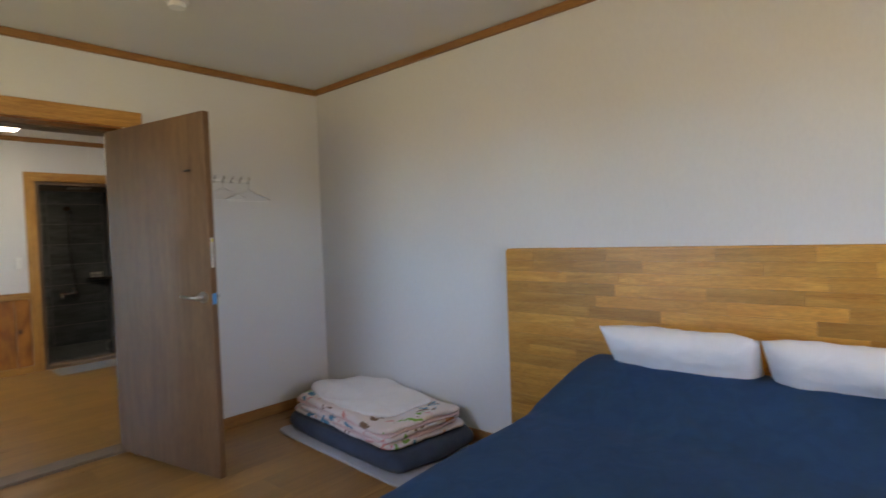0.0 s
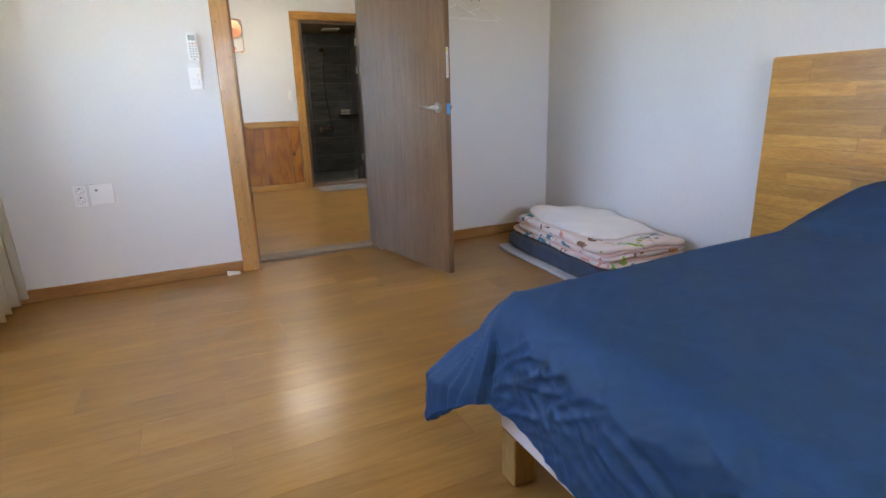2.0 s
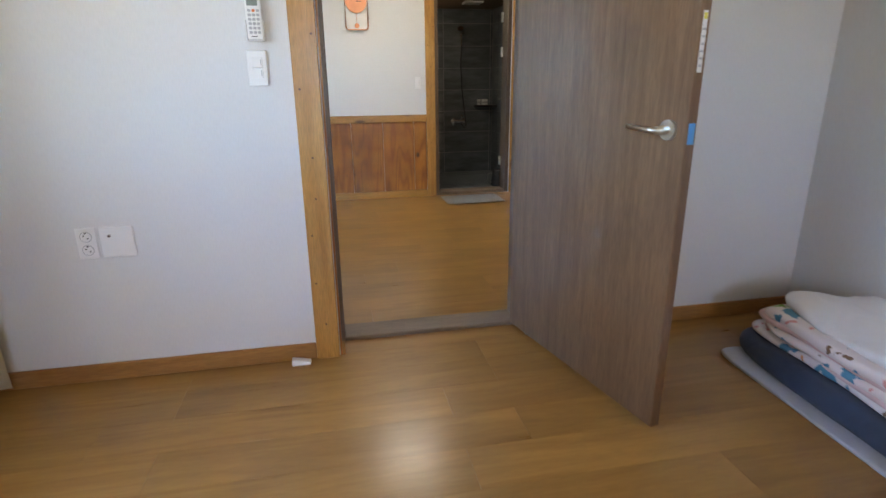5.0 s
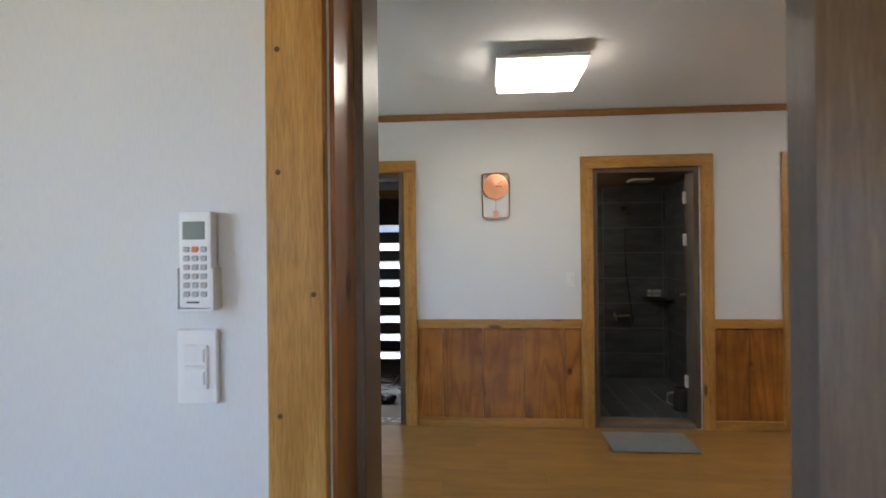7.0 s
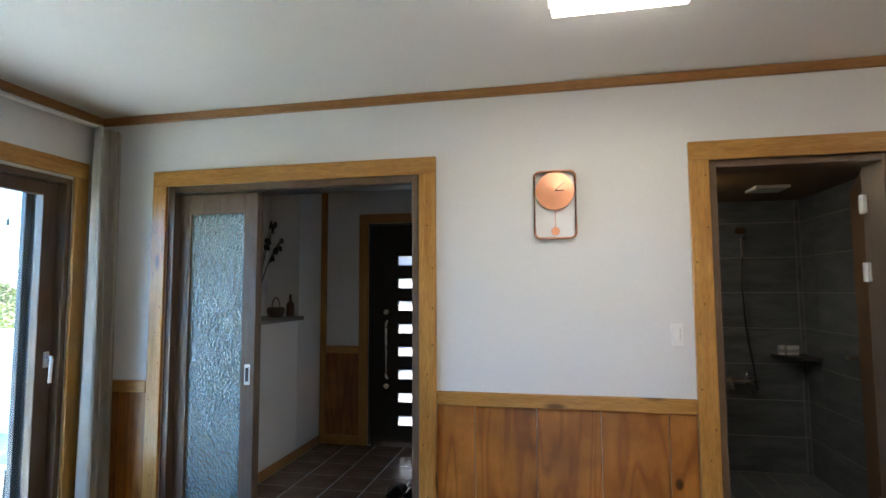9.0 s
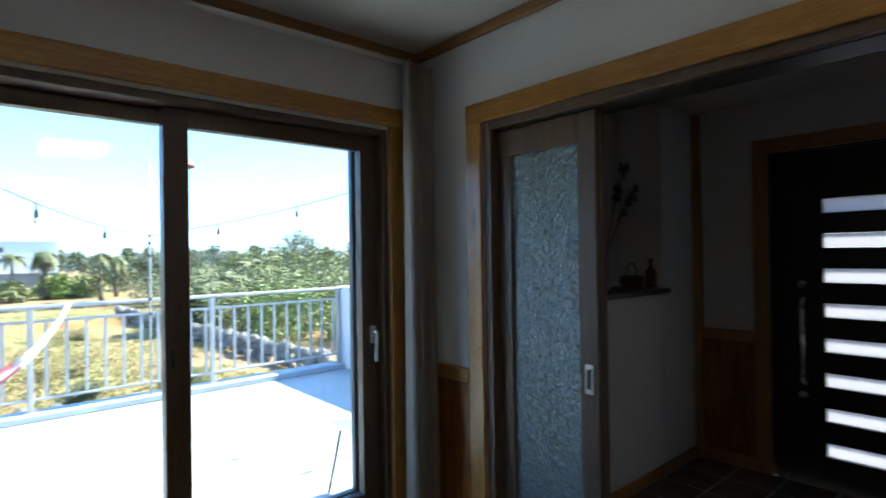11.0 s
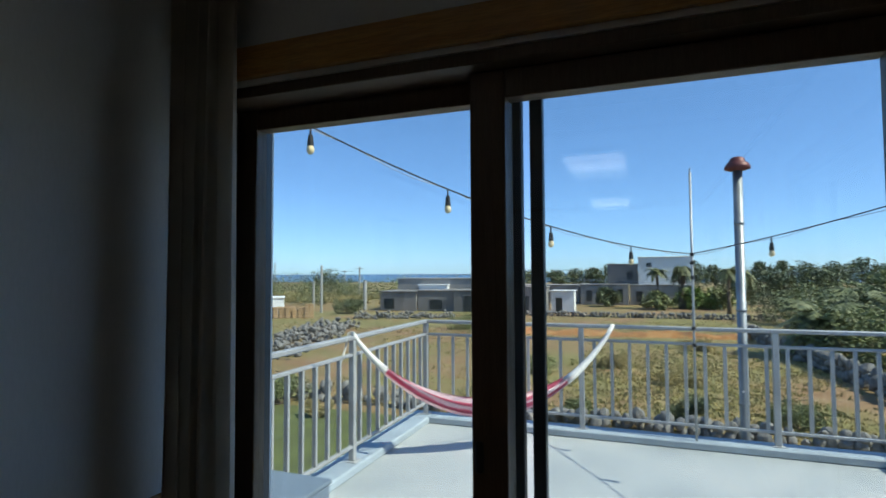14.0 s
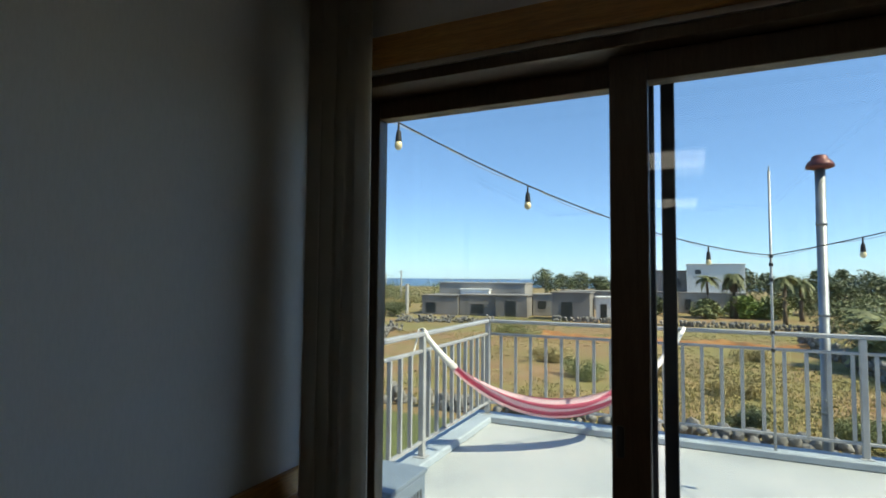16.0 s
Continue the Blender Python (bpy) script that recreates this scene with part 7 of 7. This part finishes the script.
def thin_cloth(name, col):
    """Curtain cloth that lets part of the daylight through."""
    m, nt, b = nodes_of(name)
    out = nt.nodes["Material Output"]
    v = coords(nt)
    n = N(nt, "ShaderNodeTexNoise", Scale=240.0, Detail=3.0)
    nt.links.new(v, n.inputs["Vector"])
    c = ramp(nt, n.outputs[0], [(0.3, tuple(x * 0.92 for x in col)), (0.7, col)])
    nt.links.new(c, b.inputs["Base Color"])
    b.inputs["Roughness"].default_value = 0.9
    tl = nt.nodes.new("ShaderNodeBsdfTranslucent")
    nt.links.new(c, tl.inputs[0])
    mx = nt.nodes.new("ShaderNodeMixShader")
    mx.inputs[0].default_value = 0.5
    nt.links.new(b.outputs[0], mx.inputs[1])
    nt.links.new(tl.outputs[0], mx.inputs[2])
    nt.links.new(mx.outputs[0], out.inputs[0])
    return m


M["lit_cream"] = thin_cloth("cream_curtain", (0.86, 0.81, 0.70))
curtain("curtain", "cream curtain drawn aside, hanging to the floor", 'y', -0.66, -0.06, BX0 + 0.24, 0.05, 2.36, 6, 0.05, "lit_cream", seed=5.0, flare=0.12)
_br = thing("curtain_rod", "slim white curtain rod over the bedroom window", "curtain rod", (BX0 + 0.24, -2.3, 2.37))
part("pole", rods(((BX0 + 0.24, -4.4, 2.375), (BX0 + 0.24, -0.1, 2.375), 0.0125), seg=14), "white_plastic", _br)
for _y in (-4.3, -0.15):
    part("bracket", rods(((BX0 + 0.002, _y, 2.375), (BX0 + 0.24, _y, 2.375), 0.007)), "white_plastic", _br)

# ---- small things ----
def wall_clock():
    cx, cz, y = 0.436, 1.83, LY1 - 0.001
    t = thing("wall_clock", "copper pendulum wall clock in a white rounded frame", "clock", (cx, LY1, cz))
    w, h, r = 0.105, 0.176, 0.03
    def outline(k):
        pts = []
        for (sx, sz, a0) in ((1, 1, 0), (-1, 1, 90), (-1, -1, 180), (1, -1, 270)):
            for q in range(7):
                a = radians(a0 + q * 15)
                pts.append((cx + sx * (w - r) + r * math.cos(a) * 1.0 * k + (0 if k == 1 else 0), cz + sz * (h - r) + r * math.sin(a) * k))
        return pts
    bm = bmesh.new()
    tube(bm, [(x, y - 0.03, z) for x, z in outline(1.0)] + [(outline(1.0)[0][0], y - 0.03, outline(1.0)[0][1])], 0.006, 6)
    part("front_rim", bm, "copper", t, "thin copper front rim", smooth=True)
    bm = bmesh.new()
    a = [bm.verts.new((x, y - 0.034, z)) for x, z in outline(1.0)]
    b = [bm.verts.new((x, y, z)) for x, z in outline(1.0)]
    for k in range(len(a)):
        bm.faces.new((a[k], a[(k + 1) % len(a)], b[(k + 1) % len(a)], b[k]))
    bmesh.ops.solidify(bm, geom=bm.faces, thickness=0.003)
    part("case", bm, "white_plastic", t)
    bm = bmesh.new()
    bm.faces.new([bm.verts.new((x, y - 0.004, z)) for x, z in outline(0.97)])
    part("back_panel", bm, "white_plastic", t)
    dz = cz + 0.072
    bm = bmesh.new()
    rod(bm, (cx, y - 0.008, dz), (cx, y - 0.028, dz), 0.099, 48)
    rod(bm, (cx, y - 0.028, dz), (cx, y - 0.036, dz), 0.099, 48, 0.004)
    dial = part("dial", bm, "copper", t, "brushed copper cone-shaped dial")
    for ang, ln, wd in ((88, 0.048, 0.0055), (48, 0.062, 0.004)):
        d = Vector((math.sin(radians(ang)), 0, math.cos(radians(ang))))
        part("hand_pointer", rods(((cx, y - 0.039, dz), tuple(Vector((cx, y - 0.039, dz)) + d * ln), wd / 2)), "dark_plastic", dial)
    part("pendulum", rods(((cx, y - 0.012, dz - 0.09), (cx, y - 0.012, cz - 0.13), 0.0018), ((cx, y - 0.008, cz - 0.138), (cx, y - 0.014, cz - 0.138), 0.022), seg=24), "copper", t)


wall_clock()


def switch_plate(name, label, x0, x1, z0, z1, face, out, keys):
    t = thing(name, label, "switch", ((x0 + x1) / 2, face, z0))
    def bx(kind, a0, a1, b0, b1, d0, d1, mat, bev=0.002, par=None):
        q = sorted((face + out * d0, face + out * d1))
        return part(kind, boxes((a0, a1, *q, b0, b1), bevel=bev), mat, par or t)
    bx("plate", x0, x1, z0, z1, 0.001, 0.011, "white_plastic", 0.003)
    m, n = 0.22 * (x1 - x0), 0.2 * (z1 - z0)
    hk = (z1 - z0 - 2 * n) / keys
    for k in range(keys):
        r = bx("rocker", x0 + m, x1 - m, z0 + n + k * hk + 0.001, z0 + n + (k + 1) * hk - 0.001, 0.0112, 0.0155, "white_plastic", 0.0015)
        bx("indicator", x1 - m - 0.007, x1 - m - 0.004, z0 + n + k * hk + 0.008, z0 + n + (k + 1) * hk - 0.008, 0.0156, 0.0161, "grey_plastic", 0, r)


switch_plate("light_switch", "white double rocker light switch by the bedroom door", -0.158, -0.088, 1.148, 1.272, 0.0, -1, 2)
switch_plate("light_switch", "white rocker light switch by the bathroom door", 0.985, 1.045, 1.105, 1.222, LY1, -1, 1)


def remote():
    t = thing("remote_control", "white air conditioner remote in a wall holder", "remote control", (-0.13, 0, 1.32))
    x0, x1, z0, z1 = -0.143, -0.089, 1.308, 1.465
    part("holder", boxes((x0 - 0.004, x0 - 0.001, -0.03, -0.001, z0 - 0.004, z0 + 0.065), (x1 + 0.001, x1 + 0.004, -0.03, -0.001, z0 - 0.004, z0 + 0.065), (x0 - 0.001, x1 + 0.001, -0.03, -0.001, z0 - 0.005, z0 - 0.001), (x0, x1, -0.006, -0.001, z0, z0 + 0.07), bevel=0.001), "white_plastic", t)
    body = part("body", boxes((x0, x1, -0.028, -0.0065, z0, z1), bevel=0.005, seg=2), "white_plastic", t)
    part("screen", boxes((x0 + 0.007, x1 - 0.010, -0.0292, -0.0278, z1 - 0.046, z1 - 0.017), bevel=0.0004), "lcd", body, "grey liquid crystal screen")
    cols = [x0 + 0.008, x0 + 0.0225, x0 + 0.037]
    for r in range(6):
        for c in range(3):
            z = z1 - 0.062 - r * 0.0145
            bm = boxes((cols[c], cols[c] + 0.0105, -0.0298, -0.0277, z - 0.0045, z + 0.0045), bevel=0.0015)
            part("key", bm, "orange_key" if (r == 0 and c == 1) else "grey_plastic", body, "orange power key" if (r == 0 and c == 1) else "")
    part("maker_mark", boxes((x0 + 0.013, x0 + 0.034, -0.0288, -0.0279, z0 + 0.008, z0 + 0.0105)), "dark_plastic", body)


remote()


def outlets():
    t = thing("wall_socket", "white double wall socket", "socket", (-0.85, 0, 0.53))
    part("plate", boxes((-0.844, -0.774, -0.010, -0.001, 0.52, 0.642), bevel=0.003), "white_plastic", t)
    for z in (0.555, 0.607):
        s = part("socket_ring", rods(((-0.809, -0.0102, z), (-0.809, -0.0112, z), 0.021), seg=24), "grey_plastic", t)
        part("socket_well", rods(((-0.809, -0.0113, z), (-0.809, -0.0117, z), 0.0185), seg=24), "white_plastic", s)
        for dx, dz in ((-0.007, 0.005), (0.007, -0.005)):
            part("pin_hole", rods(((-0.809 + dx, -0.0117, z + dz), (-0.809 + dx, -0.0121, z + dz), 0.003), seg=10), "dark_plastic", s)
        part("earth_clip", boxes((-0.812, -0.806, -0.0122, -0.0117, z + 0.012, z + 0.018)), "dark_plastic", s)
    t = thing("aerial_socket", "white aerial and network wall plate", "socket", (-0.73, 0, 0.53))
    part("plate", boxes((-0.762, -0.644, -0.010, -0.001, 0.522, 0.642), bevel=0.003), "white_plastic", t)
    part("aerial_jack", rods(((-0.728, -0.0102, 0.607), (-0.728, -0.016, 0.607), 0.006), seg=14), "steel", t)
    part("jack_hole", rods(((-0.728, -0.0161, 0.607), (-0.728, -0.0165, 0.607), 0.0035), seg=10), "dark_plastic", t)
    part("network_cover", boxes((-0.721, -0.698, -0.0112, -0.0101, 0.55, 0.575)), "white_plastic", t)
    part("network_cover", boxes((-0.691, -0.661, -0.0112, -0.0101, 0.575, 0.595)), "white_plastic", t)


outlets()


def air_conditioner():
    t = thing("air_conditioner", "white wall-mounted air conditioner", "air conditioner", (-0.6, -0.1, 1.95))
    x0, x1 = -0.98, -0.178
    bm = bmesh.new()
    prof = [(-0.001, 1.955), (-0.06, 1.945), (-0.15, 1.955), (-0.195, 2.0), (-0.205, 2.08), (-0.20, 2.20), (-0.175, 2.24), (-0.001, 2.245)]
    L = [bm.verts.new((x0, y, z)) for y, z in prof]
    R = [bm.verts.new((x1, y, z)) for y, z in prof]
    for k in range(len(prof) - 1):
        bm.faces.new((L[k], R[k], R[k + 1], L[k + 1]))
    bm.faces.new(L)
    bm.faces.new(R[::-1])
    bm.faces.new((L[0], L[-1], R[-1], R[0]))
    bmesh.ops.bevel(bm, geom=[e for e in bm.edges if abs(e.verts[0].co.x - e.verts[1].co.x) < 0.01], offset=0.008, segments=2, affect='EDGES')
    part("body", bm, "white_plastic", t)
    part("louvre", boxes((x0 + 0.03, x1 - 0.06, -0.200, -0.192, 1.975, 2.015), bevel=0.003), "grey_plastic", t)
    part("display", boxes((x1 - 0.075, x1 - 0.02, -0.2085, -0.2035, 2.075, 2.09)), "grey_plastic", t)


air_conditioner()


def hook_rail():
    t = thing("hook_rail", "white coat hook rail on the wall", "hook rail", (1.645, 0, 1.73))
    part("rail", boxes((1.50, 1.80, -0.022, -0.001, 1.722, 1.744), bevel=0.003), "white_plastic", t)
    for k in range(5):
        x = 1.525 + k * 0.0625
        bm = bmesh.new()
        tube(bm, [(x, -0.021, 1.735), (x, -0.042, 1.735), (x, -0.052, 1.745), (x, -0.053, 1.764)], 0.0055, 8)
        tube(bm, [(x, -0.021, 1.728), (x, -0.034, 1.715), (x, -0.042, 1.72)], 0.0045, 8)
        part("hook", bm, "chrome", t, smooth=True)
    for k, (x, lo) in enumerate(((1.5875, 0.0), (1.775, 0.01))):
        h = thing("coat_hanger", "thin white wire coat hanger on a hook", "coat hanger", (x, -0.03, 1.6), group="hangers on the rail")
        bm = bmesh.new()
        z = 1.735 - lo
        tube(bm, [(x - 0.012, -0.048, z), (x - 0.004, -0.048, z + 0.018), (x + 0.01, -0.048, z + 0.012), (x + 0.012, -0.038, z - 0.01), (x, -0.036, z - 0.03), (x, -0.034, z - 0.055)], 0.0028, 6)
        tube(bm, [(x, -0.034, z - 0.055), (x + 0.17, -0.03, z - 0.12), (x + 0.15, -0.03, z - 0.135), (x - 0.15, -0.03, z - 0.135), (x - 0.17, -0.03, z - 0.12), (x, -0.034, z - 0.055)], 0.0028, 6)
        part("wire", bm, "white_plastic", h, smooth=True)


hook_rail()
_ds = part("door_wedge", boxes((-0.105, -0.025, -0.065, -0.03, 0.0, 0.028), bevel=0.007, seg=2), "white_plastic", None)
tagged(_ds, "small white plastic door wedge on the floor", "door wedge")
for _v in _ds.data.vertices:
    if _v.co.x > -0.05:
        _v.co.z *= 0.5
_sd = thing("smoke_detector", "small round white detector on the ceiling", "smoke detector", (0.965, -0.93, CEIL_B))
part("base", rods(((0.965, -0.93, CEIL_B - 0.012), (0.965, -0.93, CEIL_B - 0.001), 0.052), seg=28), "white_plastic", _sd)
part("dome", rods(((0.965, -0.93, CEIL_B - 0.035), (0.965, -0.93, CEIL_B - 0.0125), 0.038), seg=28), "white_plastic", _sd)

# ---- floor planks ----
def planks(name, label, rects, w=0.19, length=1.22, seed=1):
    """Laminate boards along x in staggered rows; alike boards share a mesh."""
    t = thing(name, label, "floor", kind="structure")
    rng = random.Random(seed)
    shared = {}

    def board(x0, x1, y0, y1):
        key = (round(x1 - x0, 3), round(y1 - y0, 3))
        if key not in shared:
            me = bpy.data.meshes.new("plank")
            bm = boxes((-key[0] / 2 + 0.0004, key[0] / 2 - 0.0004, -key[1] / 2 + 0.0004, key[1] / 2 - 0.0004, -0.008, 0.0))
            bm.to_mesh(me)
            bm.free()
            me.materials.append(M["plank"])
            shared[key] = me
        ob = new("plank", shared[key])
        ob.parent = t
        ob.location = ((x0 + x1) / 2, (y0 + y1) / 2, 0.0)
    for (x0, x1, y0, y1) in rects:
        y, row = y0, 0
        while y < y1 - 1e-4:
            ye = min(y + w, y1)
            x = x0
            first = rng.choice((0.3, 0.5, 0.72, 0.95, 1.22))
            while x < x1 - 1e-4:
                xe = min(x + (first if x == x0 else length), x1)
                if x1 - xe < 0.05:
                    xe = x1
                board(x, xe, y, ye)
                x = xe
            y = ye
    return t


planks("floor_bedroom", "glossy honey-brown laminate floor of long planks", [(BX0, BX1, BY0, 0.0), (0.12, 0.97, 0.0, 0.13)], seed=2)
planks("floor_living", "glossy honey-brown laminate floor of long planks", [(JOG_X, LX1, LY0, LY1), (LX0, JOG_X, JOG_Y, LY1)], seed=3)
